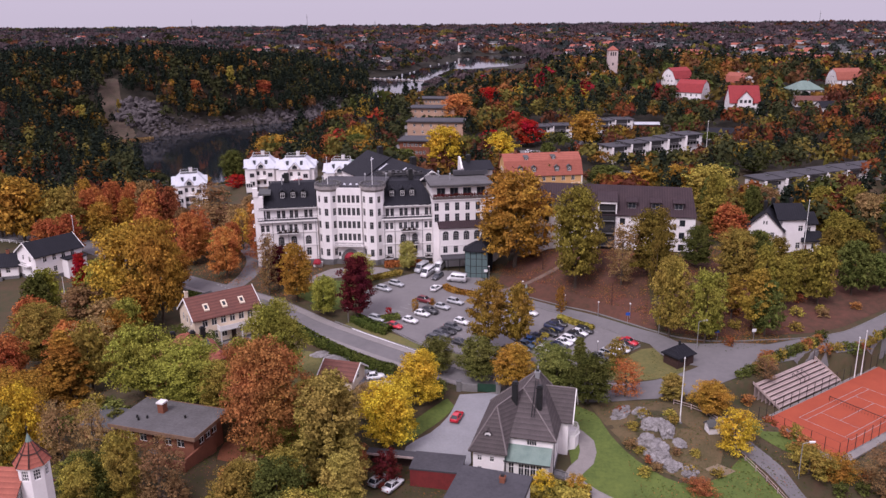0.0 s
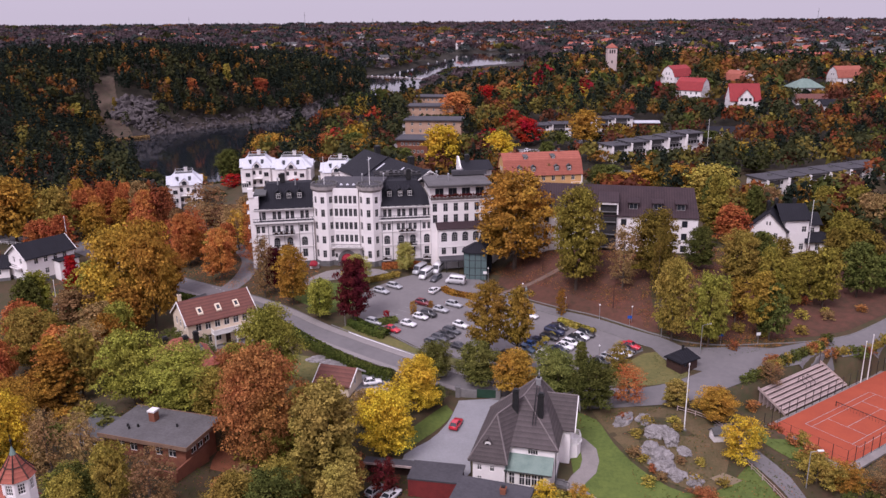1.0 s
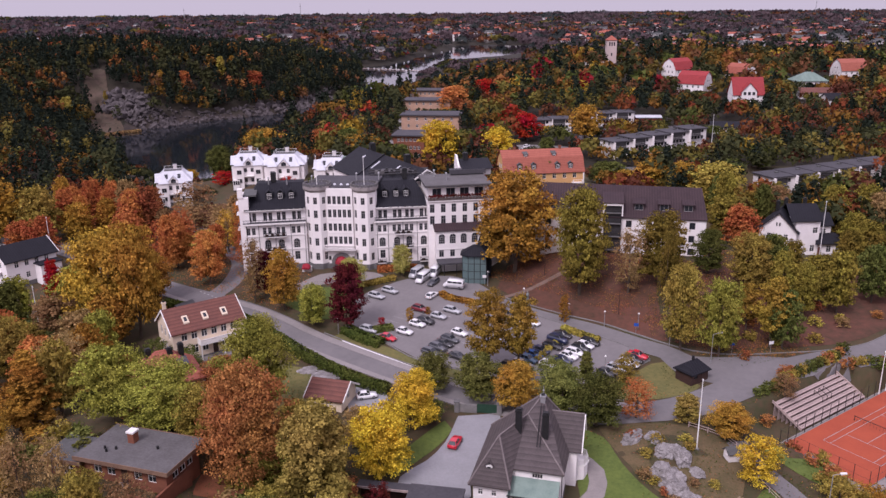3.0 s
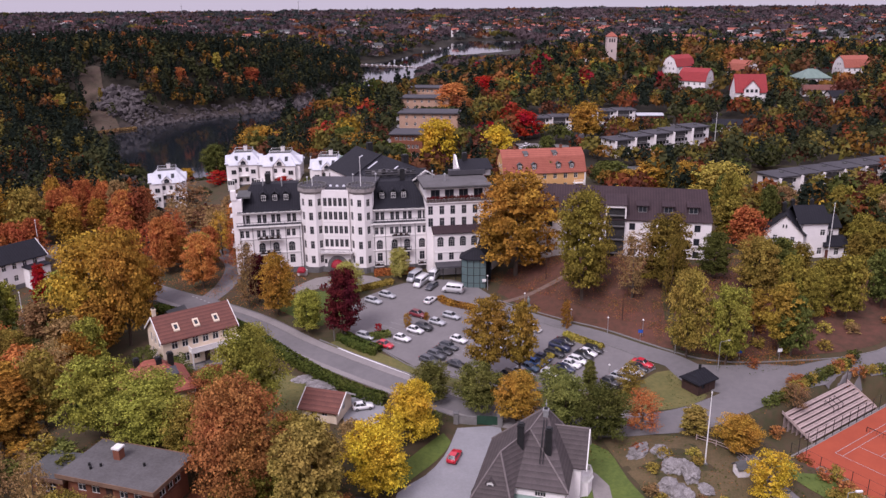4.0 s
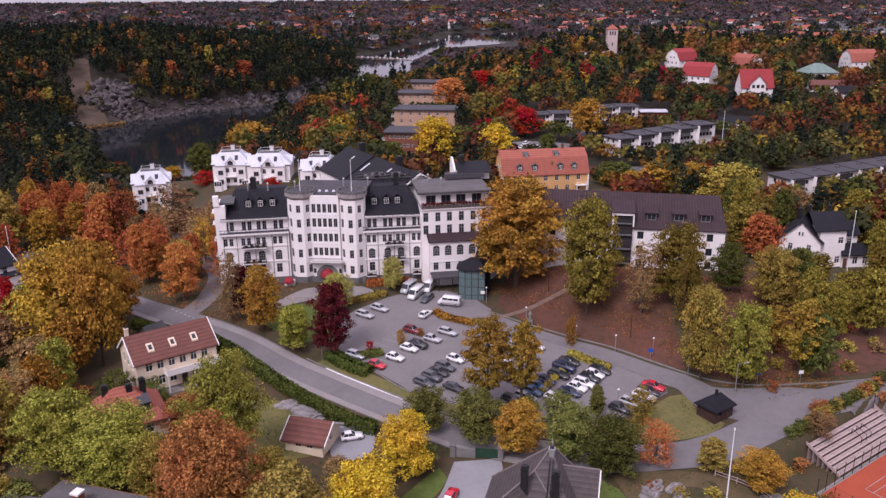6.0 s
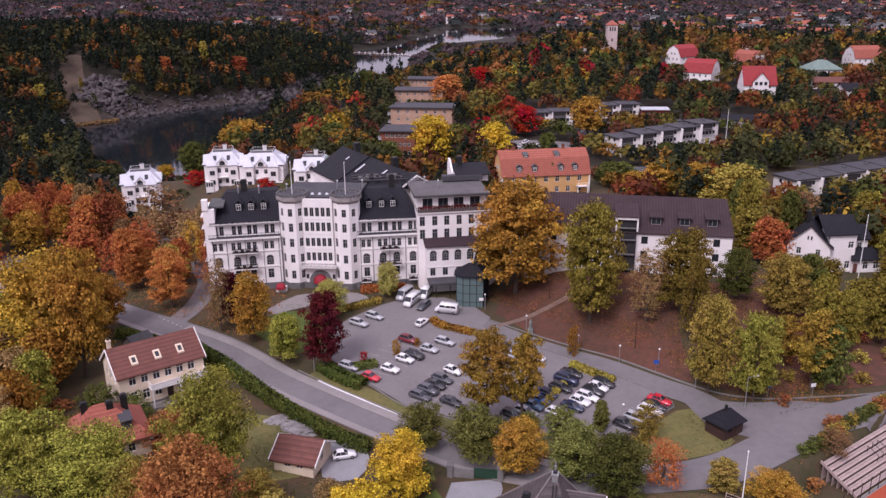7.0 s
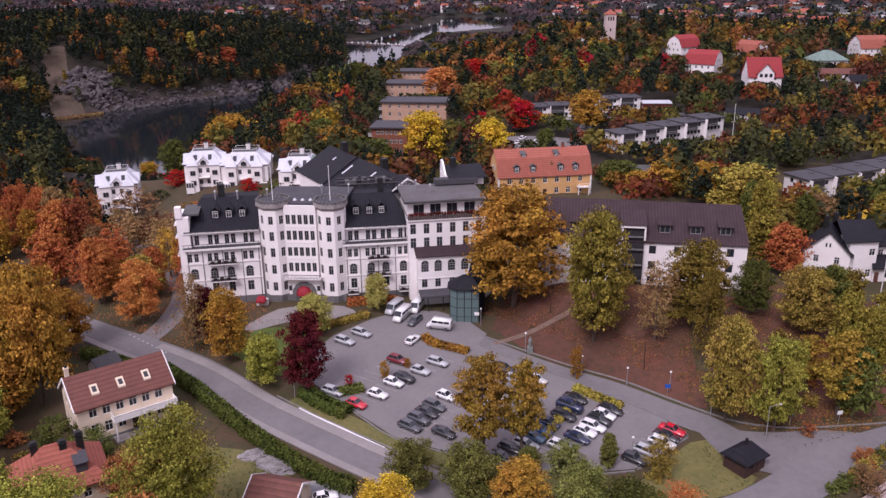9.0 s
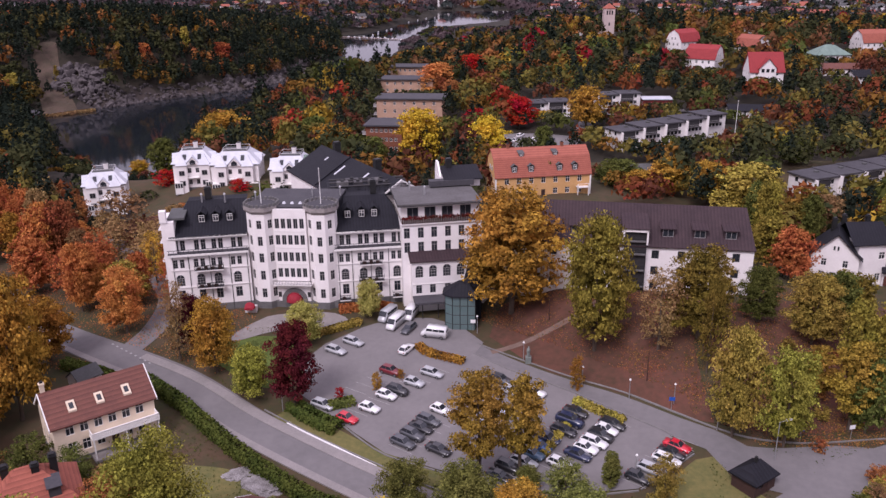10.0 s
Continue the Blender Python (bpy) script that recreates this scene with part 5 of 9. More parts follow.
def annex():
    """Long wing with a steep brown roof on the leafy slope."""
    t = thing("annex", "long white wing with a steep brown metal roof and dormers", "building", 26.0, 194.2, 7.6, -5.5)
    w, d = 41.5, 14.0
    o = rect(w, d)
    us = [2.0, 6.0, 10.0, 14.0, 24.4, 29.0, 33.4, 38.5]
    walls(t, o, -1.5, 9.6, {0: [(f, 1.3, 1.6, us, "mid") for f in (1.0, 4.0, 7.1)], 1: [(f, 1.2, 1.6, [3.5, 7, 10.5], "mid") for f in (1.0, 4.0, 7.1)], 3: [(4.0, 1.2, 1.6, [3.5, 10.5], "mid")]}, M["plaster"], M["frame_dark"])
    rf = Shape().slab([(-w / 2 - 0.2, -d / 2 - 0.4, 9.5), (w / 2 + 0.2, -d / 2 - 0.4, 9.5), (w / 2 - 0.6, 0.4, 15.2), (-w / 2 - 0.2, 0.4, 15.6)])
    rf.slab([(-w / 2 - 0.2, 0.4, 15.6), (w / 2 - 0.6, 0.4, 15.2), (w / 2 + 0.2, d / 2 + 0.4, 9.5), (-w / 2 - 0.2, d / 2 + 0.4, 9.5)])
    rf.slab([(w / 2 + 0.2, -d / 2 - 0.4, 9.5), (w / 2 + 0.2, d / 2 + 0.4, 9.5), (w / 2 - 0.6, 0.4, 15.2)])
    roof = part("roof", rf, M["roof_brown"], t)
    for u in (-14.6, -10.6, 5.8, 11.4, 16.8):
        yd = -d / 2 + 1.6
        dm = Shape().box(u - 1.2, yd, 10.7, u + 1.2, yd + 3, 12.5).slab([(u - 1.45, yd - 0.4, 12.5), (u + 1.45, yd - 0.4, 12.5), (u + 1.45, yd + 4, 13.2), (u - 1.45, yd + 4, 13.2)], 0.14)
        part("dormer", dm, M["roof_brown"], roof)
        window(t, (u - 1, yd), (u + 1, yd), 1, 10.9, 1.9, 1.4, "mid", M["frame_grey"], -0.06)
    # open stair bay with a white gable over it
    part("stair_bay", Shape().box(-2.3, -d / 2 - 0.9, 9.9, -2.0, -d / 2 + 3, 12.6).box(1.9, -d / 2 - 0.9, 9.9, 2.2, -d / 2 + 3, 12.6).box(-2.3, -d / 2 - 0.9, 12.3, 2.2, -d / 2 - 0.6, 13.0), M["plaster"], t)
    part("stair_roof", Shape().slab([(-2.5, -d / 2 - 1.1, 13.0), (2.4, -d / 2 - 1.1, 13.0), (2.4, -d / 2 + 5, 14.2), (-2.5, -d / 2 + 5, 14.2)], 0.15), M["roof_brown"], t)
    # dark slab before the uncut wall stands for the shade inside the bay
    part("stair_recess", Shape().box(-2.0, -d / 2 - 0.3, -1.0, 1.9, -d / 2 - 0.05, 12.3), M["frame_dark"], t)
    for x in (-2.0, 1.8):
        part("stair_post", Shape().box(x, -d / 2 - 0.9, -1.5, x + 0.12, -d / 2 - 0.75, 9.9), M["iron"], t)
    for f in (1.6, 4.8, 7.9, 10.4):
        b = part("landing", Shape().box(-1.7, -d / 2 - 0.9, f, 1.9, -d / 2 - 0.1, f + 0.2), M["stone"], t)
        part("railing", Shape().box(-1.7, -d / 2 - 0.92, f + 1.0, 1.9, -d / 2 - 0.86, f + 1.08).box(-1.7, -d / 2 - 0.9, f + 0.5, 1.9, -d / 2 - 0.88, f + 0.54), M["iron"], b)
    return t


annex()


# ---- villas and houses ----
def grey_villa():
    """The near villa: a tall hipped roof with a hipped wing, an east gable, a sunroom and chimneys."""
    b = 2.9
    t = thing("villa", "white villa with hipped grey-brown tile roof and green copper sunroom roof", "house", 4.0, 108.0, -b, -10)
    up = lambda u, v, z: (u, v, z + b)
    walls(t, [(-3.4, -4.4), (6.0, -4.4), (6.0, 8.2), (-3.4, 8.2)], -2, 3.1 + b, {0: [(4.7, 0.8, 1.1, [5.8, 6.5], "cross"), (1.2, 0.9, 1.5, [4.0], "cross")], 1: [(1.2, 1.0, 1.6, [2.0, 4.4], "cross"), (4.2, 1.0, 1.3, [1.6, 3.4], "cross")]}, M["plaster"], M["white_wood"])
    walls(t, [(-5.8, -4.4), (-3.4, -4.4), (-3.4, 8.2), (-5.8, 8.2)], -2, 1.3 + b, {3: [(1.4, 1.0, 1.4, [3, 8], "cross")]}, M["plaster"], M["white_wood"], "west_wall")
    walls(t, [(-5.8, -6.6), (-1.0, -6.6), (-1.0, -4.4), (-5.8, -4.4)], -2, 1.6 + b, {0: [(2.4, 0.7, 0.9, [1.0, 2.9], "cross"), (0.4, 0.7, 1.0, [1.0], "cross")]}, M["plaster"], M["white_wood"], "wing_wall")
    part("plinth", Shape().prism([(-5.9, -6.7), (-0.9, -6.7), (-0.9, -4.5), (6.1, -4.5), (6.1, 8.3), (-5.9, 8.3)], -2, 0.4), M["stone"], t)
    J, P, R = up(0.3, 2.0, 8.0), up(2.0, 5.7, 9.6), up(-2.8, -3.4, 7.2)
    A1, A2, F1, F2 = up(-6.4, -7.3, 1.4), up(-0.5, -7.3, 1.4), up(-0.5, -4.9, 3.2), up(6.5, -4.9, 3.2)
    E2, L2 = up(6.5, 8.8, 3.2), up(-6.4, 8.8, 1.6)
    roof = Shape().slab([A1, A2, R]).slab([A2, F1, R]).slab([F1, J, R]).slab([F1, F2, J]).slab([F2, E2, P]).slab([F2, P, J]).slab([A1, R, J]).slab([A1, J, L2]).slab([L2, J, P]).slab([E2, L2, P])
    roof = part("roof", welded(roof), M["slate"], t)
    for p, q in ((A1, R), (A2, R), (R, J), (F2, J), (J, P), (E2, P), (L2, P)):
        part("ridge_cap", Shape().tube((p[0], p[1], p[2] + 0.06), (q[0], q[1], q[2] + 0.06), 0.13, None, 5), M["ridge"], roof)
    # east gable wing with its bargeboards, bay and balcony
    g0, g1, gm, gz = 1.4, 8.6, 5.0, 7.4
    wing = Shape().slab([up(2.0, g0, 3.2), up(8.2, g0, 3.2), up(8.2, gm, gz), up(2.0, gm, gz)]).slab([up(2.0, gm, gz), up(8.2, gm, gz), up(8.2, g1, 3.2), up(2.0, g1, 3.2)])
    wing = part("wing_roof", wing, M["slate"], t)
    part("ridge_cap", Shape().tube(up(2.2, gm, gz + 0.06), up(8.2, gm, gz + 0.06), 0.13, None, 5), M["ridge"], wing)
    for a, c in (((g0, 3.2), (gm, gz)), ((gm, gz), (g1, 3.2))):
        part("bargeboard", Shape().slab([up(8.2, a[0], a[1] + 0.05), up(8.34, a[0], a[1] + 0.05), up(8.34, c[0], c[1] + 0.05), up(8.2, c[0], c[1] + 0.05)], 0.4), M["white_wood"], wing)
    walls(t, [(6.0, 1.9), (7.5, 1.9), (7.5, 8.1), (6.0, 8.1)], -2, 3.2 + b, {1: [(1.0, 1.1, 1.7, [1.4, 4.6], "cross"), (4.0, 1.1, 1.6, [1.4, 4.6], "cross")]}, M["plaster"], M["white_wood"], "gable_wing")
    part("gable", Shape().face(up(7.5, 1.9, 3.2), up(7.5, 8.1, 3.2), up(7.5, gm, gz - 0.3)), M["plaster"], t)
    window(t, (7.5, gm - 1), (7.5, gm + 1), 1, 4.4 + b, 0.9, 1.2, "cross", None, -0.05)
    bay = [(7.5, 3.2), (8.5, 3.6), (8.9, 5.0), (8.5, 6.4), (7.5, 6.8)]
    part("bay", Shape().prism(bay, -2, 2.6), M["plaster"], t)
    bal = part("balcony", Shape().prism([(x + (0.2 if x > 7.6 else 0), y) for x, y in bay], 2.6, 2.8), M["white_wood"], t, "rounded white balcony over a bay")
    baluster = Shape().box(-0.05, -0.05, 0, 0.05, 0.05, 0.9).mesh("baluster", M["white_wood"])
    for (x0, y0), (x1, y1) in zip(bay, bay[1:]):
        part("handrail", Shape().tube((x0, y0, 3.7), (x1, y1, 3.7), 0.06, None, 4), M["white_wood"], bal)
        for k in range(5):
            part("baluster", baluster, None, bal, "", pose(x0 + (x1 - x0) * k / 5, y0 + (y1 - y0) * k / 5, 2.8))
    # sunroom with copper roof
    walls(t, [(-0.9, -6.3), (5.6, -6.3), (5.6, -4.4), (-0.9, -4.4)], -2, 2.9, {0: [(0.6, 0.85, 1.9, [0.9, 2.4, 3.3, 4.2, 5.1], "cross")], 1: [(0.6, 0.9, 1.9, [1.0], "cross")]}, M["white_wood"], M["white_wood"], "sunroom")
    part("sunroom_roof", Shape().slab([(-1.1, -6.7, 2.95), (5.9, -6.7, 2.95), (5.9, -4.4, 4.7), (-1.1, -4.4, 4.7)]), M["copper"], t)
    part("gutter", Shape().tube((-1.1, -6.75, 2.95), (5.9, -6.75, 2.95), 0.08, None, 6), M["iron"], t)
    for x, y, z1 in ((-6.0, -6.8, 4.2), (-0.75, -6.75, 4.2), (6.15, -4.5, 6.0)):
        part("drainpipe", Shape().tube((x, y, -1), (x, y, z1), 0.06, None, 6), M["iron"], t)
    steps = part("stair", Shape().box(6.1, -4.2, -1.5, 7.4, -2.6, 0.2).box(7.4, -4.2, -1.5, 7.8, -2.6, 0.0).box(7.8, -4.2, -1.5, 8.2, -2.6, -0.2), M["stone"], t)
    part("railing", Shape().tube((6.1, -4.15, 1.1), (8.2, -4.15, 0.7), 0.04, None, 5).tube((8.2, -4.15, -0.3), (8.2, -4.15, 0.7), 0.04, None, 5).tube((6.1, -4.15, 0.2), (6.1, -4.15, 1.1), 0.04, None, 5), M["iron"], steps)
    # little white dormer on the western slope
    dx, dy, dz = -3.7, -5.2, 3.7 + b
    dm = part("dormer", Shape().box(dx - 0.45, dy - 0.7, dz - 0.9, dx + 0.45, dy + 1.6, dz + 0.2), M["white_wood"], roof)
    part("dormer_roof", Shape().slab([(dx - 0.7, dy - 0.9, dz + 0.1), (dx, dy - 0.9, dz + 0.8), (dx, dy + 2, dz + 0.8), (dx - 0.7, dy + 2, dz + 0.1)][::-1], 0.08).slab([(dx, dy - 0.9, dz + 0.8), (dx + 0.7, dy - 0.9, dz + 0.1), (dx + 0.7, dy + 2, dz + 0.1), (dx, dy + 2, dz + 0.8)][::-1], 0.08), M["slate"], dm)
    window(t, (dx - 1, dy - 0.7), (dx + 1, dy - 0.7), 1, dz - 0.65, 0.5, 0.6, "plain", M["frame_dark"], -0.05)
    chimney(t, -0.6, -0.4, 8.6, 12.9, 0.85, M["iron"], "black sheet-clad chimney")
    chimney(t, 3.2, -0.4, 8.0, 12.7, 0.85, M["iron"], "black sheet-clad chimney")
    chimney(t, 2.1, 4.6, 11.0, 12.9, 0.7, M["steel"], "steel-capped chimney")
    part("roof_ladder", Shape().tube((2.3, -2.5, 8.5), (2.0, 3.6, 11.9), 0.06, None, 4).tube((2.7, -2.5, 8.5), (2.4, 3.6, 11.9), 0.06, None, 4), M["iron"], roof)
    part("finial", Shape().tube((P[0], P[1], P[2]), (P[0], P[1], P[2] + 1.3), 0.08, 0.03).tube((P[0], P[1], P[2] + 0.5), (P[0], P[1], P[2] + 0.7), 0.16, 0.1), M["steel"], roof)
    return t


grey_villa()
BALCONY_HOUSE = house("house", "cream house with brown tile roof and white balcony", -58.6, 148.0, 41, 14, 9.0, 2, M["cream"], M["tile_brown"], "gable", 3.4, (6, 3), 0.6, 2.9, None, (), 0.35, (1.15, 1.7))
chimney(BALCONY_HOUSE, -6.6, 0.3, 7.5, 11.2, 0.6, M["cream"])


def balcony_house_extras(t):
    """Long balcony and three rooflights."""
    bal = part("balcony", Shape().box(-2.5, -6.3, 3.3, 7.0, -4.5, 3.5), M["white_wood"], t, "long white wooden balcony")
    part("handrail", Shape().box(-2.5, -6.32, 4.3, 7.0, -6.18, 4.42), M["white_wood"], bal)
    board = Shape().box(-0.11, -0.03, 0, 0.11, 0.03, 0.82).mesh("board", M["white_wood"])
    for i in range(36):
        part("board", board, None, bal, "", pose(-2.36 + 0.265 * i, -6.25, 3.48))
    for x in (-2.4, 6.9):
        part("side_rail", Shape().box(x - 0.05, -6.2, 3.5, x + 0.05, -4.5, 4.4), M["white_wood"], bal)
    part("terrace", Shape().box(-2.6, -6.6, -0.8, 7.2, -4.5, 0.25), M["paving"], t)
    for x in (-2.3, 2.2, 6.8):
        part("post", Shape().box(x - 0.1, -6.2, -0.5, x + 0.1, -6.0, 3.3), M["white_wood"], bal)
    for x in (-3.8, 0.0, 3.8):
        fr = part("rooflight", Shape().slab([(x - 0.55, -3.4, 7.5), (x + 0.55, -3.4, 7.5), (x + 0.55, -2.1, 8.5), (x - 0.55, -2.1, 8.5)], 0.25), M["cream"], t)
        part("pane", Shape().slab([(x - 0.3, -3.15, 7.72), (x + 0.3, -3.15, 7.72), (x + 0.3, -2.4, 8.3), (x - 0.3, -2.4, 8.3)], 0.04), M["pane"], fr)


balcony_house_extras(BALCONY_HOUSE)
house("garden_shed", "small pale grey shed with felt roof behind the hedge", -67.6, 161.4, 58, 4.0, 3.4, 1, M["plaster_old"], M["felt_grey"], "gable", 1.3, (1, 1), 0.1, 2.3, None, (), 0.25, (0.6, 0.7), category="shed", door=False)
GARAGE = house("garage", "cream garage with brown tile roof", -28.6, 129.4, -12, 6.2, 6.2, 1, M["cream"], M["tile_brown"], "gable", 1.9, (2, 1), 0.2, 2.2, None, (), category="garage", door=False)


def bargeboards(t, w, d, h, rise, over):
    """White boards along the gable edges of a roof with its ridge along x."""
    k = rise * over / (d / 2)
    for sx in (-1, 1):
        x0, x1 = sorted((sx * (w / 2 + over), sx * (w / 2 + over + 0.14)))
        y = d / 2 + over
        for a, b in (((-y, h - k), (0, h + rise)), ((0, h + rise), (y, h - k))):
            part("bargeboard", Shape().slab([(x0, a[0], a[1] + 0.06), (x1, a[0], a[1] + 0.06), (x1, b[0], b[1] + 0.06), (x0, b[0], b[1] + 0.06)], 0.34), M["white_wood"], t)


bargeboards(GARAGE, 6.2, 6.2, 2.4, 1.9, 0.5)
bargeboards(BALCONY_HOUSE, 14, 9, 6.4, 3.4, 0.35)
FLAT = house("flat_roofed_house", "low brick house with grey felt roof", -49.6, 101.7, -12.5, 13.4, 7.4, 1, M["brick_wall"], M["tar_brown"], "flat", 0.4, (5, 3), 0.3, 3.0, 1.7, (), 0.9, (1.3, 1.4))
for x0, y0, x1, y1 in ((-7.65, -4.68, 7.65, -4.6), (7.6, -4.6, 7.68, 4.6), (-7.65, 4.6, 7.65, 4.68)):
    part("fascia", Shape().box(x0, y0, 3.12, x1, y1, 3.75), M["cedar"], FLAT, "tan wooden fascia board")
CH = part("chimney", Shape().box(-2.5, 0.6, 3.3, -1.5, 1.7, 5.2), M["brick_wall"], FLAT, "brick chimney with a pale cap")
part("flue_cap", Shape().box(-2.62, 0.48, 5.2, -1.38, 1.82, 5.45), M["white_wood"], CH)
for vx, vy in ((-4.6, -1.6), (-3.9, -2.2), (-3.0, -1.3), (2.6, 0.4)):
    part("vent", Shape().tube((vx, vy, 3.6), (vx, vy, 4.1), 0.18, None, 6), M["iron"], FLAT)
part("terrace_wall", Shape().box(6.9, -6.5, -2.5, 7.2, 1.0, 1.2).box(2.0, -6.8, -2.5, 7.2, -6.5, 0.8), M["brick_wall"], FLAT)
WING = house("flat_roofed_wing", "brick wing with grey felt roof and white windows", -59.7, 102.3, -9, 5.4, 5.4, 1, M["brick_wall"], M["felt_grey"], "flat", 0.4, (3, 3), 0.3, 3.0, 0.9, (), 0.5, (1.2, 1.4), category="house", door=False)
for x0, y0, x1, y1 in ((-3.28, -3.28, 3.28, -3.2), (3.2, -3.2, 3.28, 3.2)):
    part("fascia", Shape().box(x0, y0, 3.12, x1, y1, 3.7), M["cedar"], WING, "tan wooden fascia board")
RED = house("house", "cream house with red clay tile roof half hidden by trees", -57.5, 128.0, 35, 11, 9, 1, M["cream"], M["tile_red"], "hip", 4.0, (3, 3), 0.4, 3.4, None, ())
for cx, cy in ((-2.2, 0.9), (1.1, -0.5), (3.2, 0.6)):
    chimney(RED, cx, cy, 5.0, 8.0, 0.9, M["iron"], "black sheet-clad chimney")
part("dormer", Shape().box(2.0, -3.6, 4.6, 3.4, -1.6, 6.0).slab([(1.8, -3.8, 6.0), (3.6, -3.8, 6.0), (3.6, -1.2, 6.4), (1.8, -1.2, 6.4)], 0.12), M["tar"], RED)
WEST = house("house", "white villa with black roof beside the western road", -115.0, 180.5, 58, 12, 9, 2, M["plaster"], M["sheet_black"], "gable", 2.8, (4, 2), 0.4, 2.9, float(height(-115, 180.5)) + 0.4, (), 0.5, (1.0, 1.4), door=False)
bargeboards(WEST, 12, 9, 6.2, 2.8, 0.5)
BAL = part("balcony", Shape().box(-7.2, -2.0, 3.1, -6.0, 2.0, 3.3), M["plaster_old"], WEST, "white balcony with dark railing")
part("railing", Shape().box(-7.2, -2.0, 4.1, -7.12, 2.0, 4.2).box(-7.2, -2.0, 3.6, -7.14, 2.0, 3.66), M["iron"], BAL)
part("garage_door", Shape().box(-6.08, -1.8, 0.1, -5.98, 1.8, 2.3), M["white_wood"], WEST)
part("side_wing", Shape().box(0.5, -7.5, -3, 5.5, -4.4, 4.2), M["plaster"], WEST)
part("wing_roof", Shape().box(0.2, -7.8, 4.2, 5.8, -4.4, 4.45), M["sheet_black"], WEST)
house("house", "white bungalow with black roof beside the larger villa", -127, 178.5, 20, 9, 8, 1, M["plaster"], M["sheet_black"], "gable", 2.2, (3, 2))


def gabled_villa():
    """White villa on the hill: two gables, a tall block and a low porch."""
    t = thing("hill_villa", "white gabled villa with dark slate roofs and a low porch", "house", 72.5, 206, float(height(72.5, 206)) - 0.3, 0)
    wm, rm = M["plaster"], M["sheet_black"]
    walls(t, [(-9, -2), (-1, -5.5), (3, 3.5), (-5, 7)], -1, 6.4, {0: [(1.2, 1.0, 1.6, [2.2, 4.4, 6.6], "cross"), (4.0, 1.0, 1.5, [2.4, 6.3], "cross")]}, wm)
    d = Vector((8, -3.5)).normalized()
    nrm = Vector((-d.y, d.x))
    mid = Vector((-5, -3.75))
    a, b = Vector((-9, -2)), Vector((-1, -5.5))
    g = Shape().face((*a, 6.4), (*b, 6.4), (*mid, 10.6))
    part("gable", g, wm, t)
    up = lambda p, z, k: (*(p + nrm * k), z)
    a2, b2 = a - d * 0.6, b + d * 0.6
    part("roof", Shape().slab([up(a2, 6.0, -0.6), up(mid, 10.9, -0.6), up(mid, 10.9, 9), up(a2, 6.0, 9)][::-1]).slab([up(mid, 10.9, -0.6), up(b2, 6.0, -0.6), up(b2, 6.0, 9), up(mid, 10.9, 9)][::-1]), rm, t)
    window(t, a, b, 4.0, 7.4, 0.45, 1.0, "plain", None, -0.05)
    window(t, a, b, 4.7, 7.4, 0.45, 1.0, "plain", None, -0.05)
    walls(t, [(-1, -4.5), (5.2, -3.2), (4.2, 5), (-2, 4)], -1, 9.0, {0: [(0.9, 1.2, 1.7, [4.9], "cross"), (5.6, 1.3, 1.5, [5.2], "cross")], 1: [(5.6, 1.0, 1.5, [2.0], "cross")]}, wm)
    part("roof", Shape().slab([(-2.4, -5.2, 8.9), (5.9, -3.7, 8.9), (5.1, 0.8, 12.2), (-2.4, 0.2, 12.2)]).slab([(-2.4, 0.2, 12.2), (5.1, 0.8, 12.2), (4.5, 5.6, 8.9), (-2.6, 4.6, 8.9)]), rm, t)
    part("gable", Shape().face((5.2, -3.2, 9), (4.2, 5, 9), (4.75, 0.8, 12.0)), wm, t)
    walls(t, [(5.0, -1.2), (9.0, -0.2), (8.2, 5), (4.2, 5)], -1, 7.0, {0: [(4.6, 1.2, 1.4, [2.2], "cross")]}, wm)
    part("roof", Shape().slab([(4.6, -1.7, 6.9), (9.6, -0.6, 6.9), (9.0, 2.2, 9.6), (4.4, 1.8, 9.6)]).slab([(4.4, 1.8, 9.6), (9.0, 2.2, 9.6), (8.6, 5.6, 6.9), (4.0, 5.6, 6.9)]), rm, t)
    part("gable", Shape().face((9.0, -0.2, 7), (8.2, 5, 7), (8.65, 2.2, 9.4)), wm, t)
    walls(t, [(4.6, -4.0), (11.5, -3.0), (11.0, 2), (5, 1)], -1, 3.2, {0: [(0.8, 1.2, 1.7, [3.2, 5.6], "cross")], 1: [(0.8, 1.2, 1.7, [2.5], "cross")]}, wm, None, "porch")
    part("porch_roof", Shape().slab([(4.0, -4.8, 3.2), (12.3, -3.6, 3.2), (10, -0.4, 5.0), (5.2, -1.1, 5.0)]).slab([(12.3, -3.6, 3.2), (11.7, 2.5, 3.2), (10, -0.4, 5.0)]).slab([(11.7, 2.5, 3.2), (4.6, 1.6, 3.2), (5.2, -1.1, 5.0), (10, -0.4, 5.0)]), rm, t)
    part("door", Shape().box(4.95, -4.15, 0.2, 5.75, -3.9, 2.2), M["tile_brown"], t, "brown arched porch door")
    for x, y, z in ((-3.5, 2.5, 12.2), (-1.5, 3.0, 12.8), (2.5, 1.5, 13.2)):
        chimney(t, x, y, 9, z, 0.8, M["iron"])


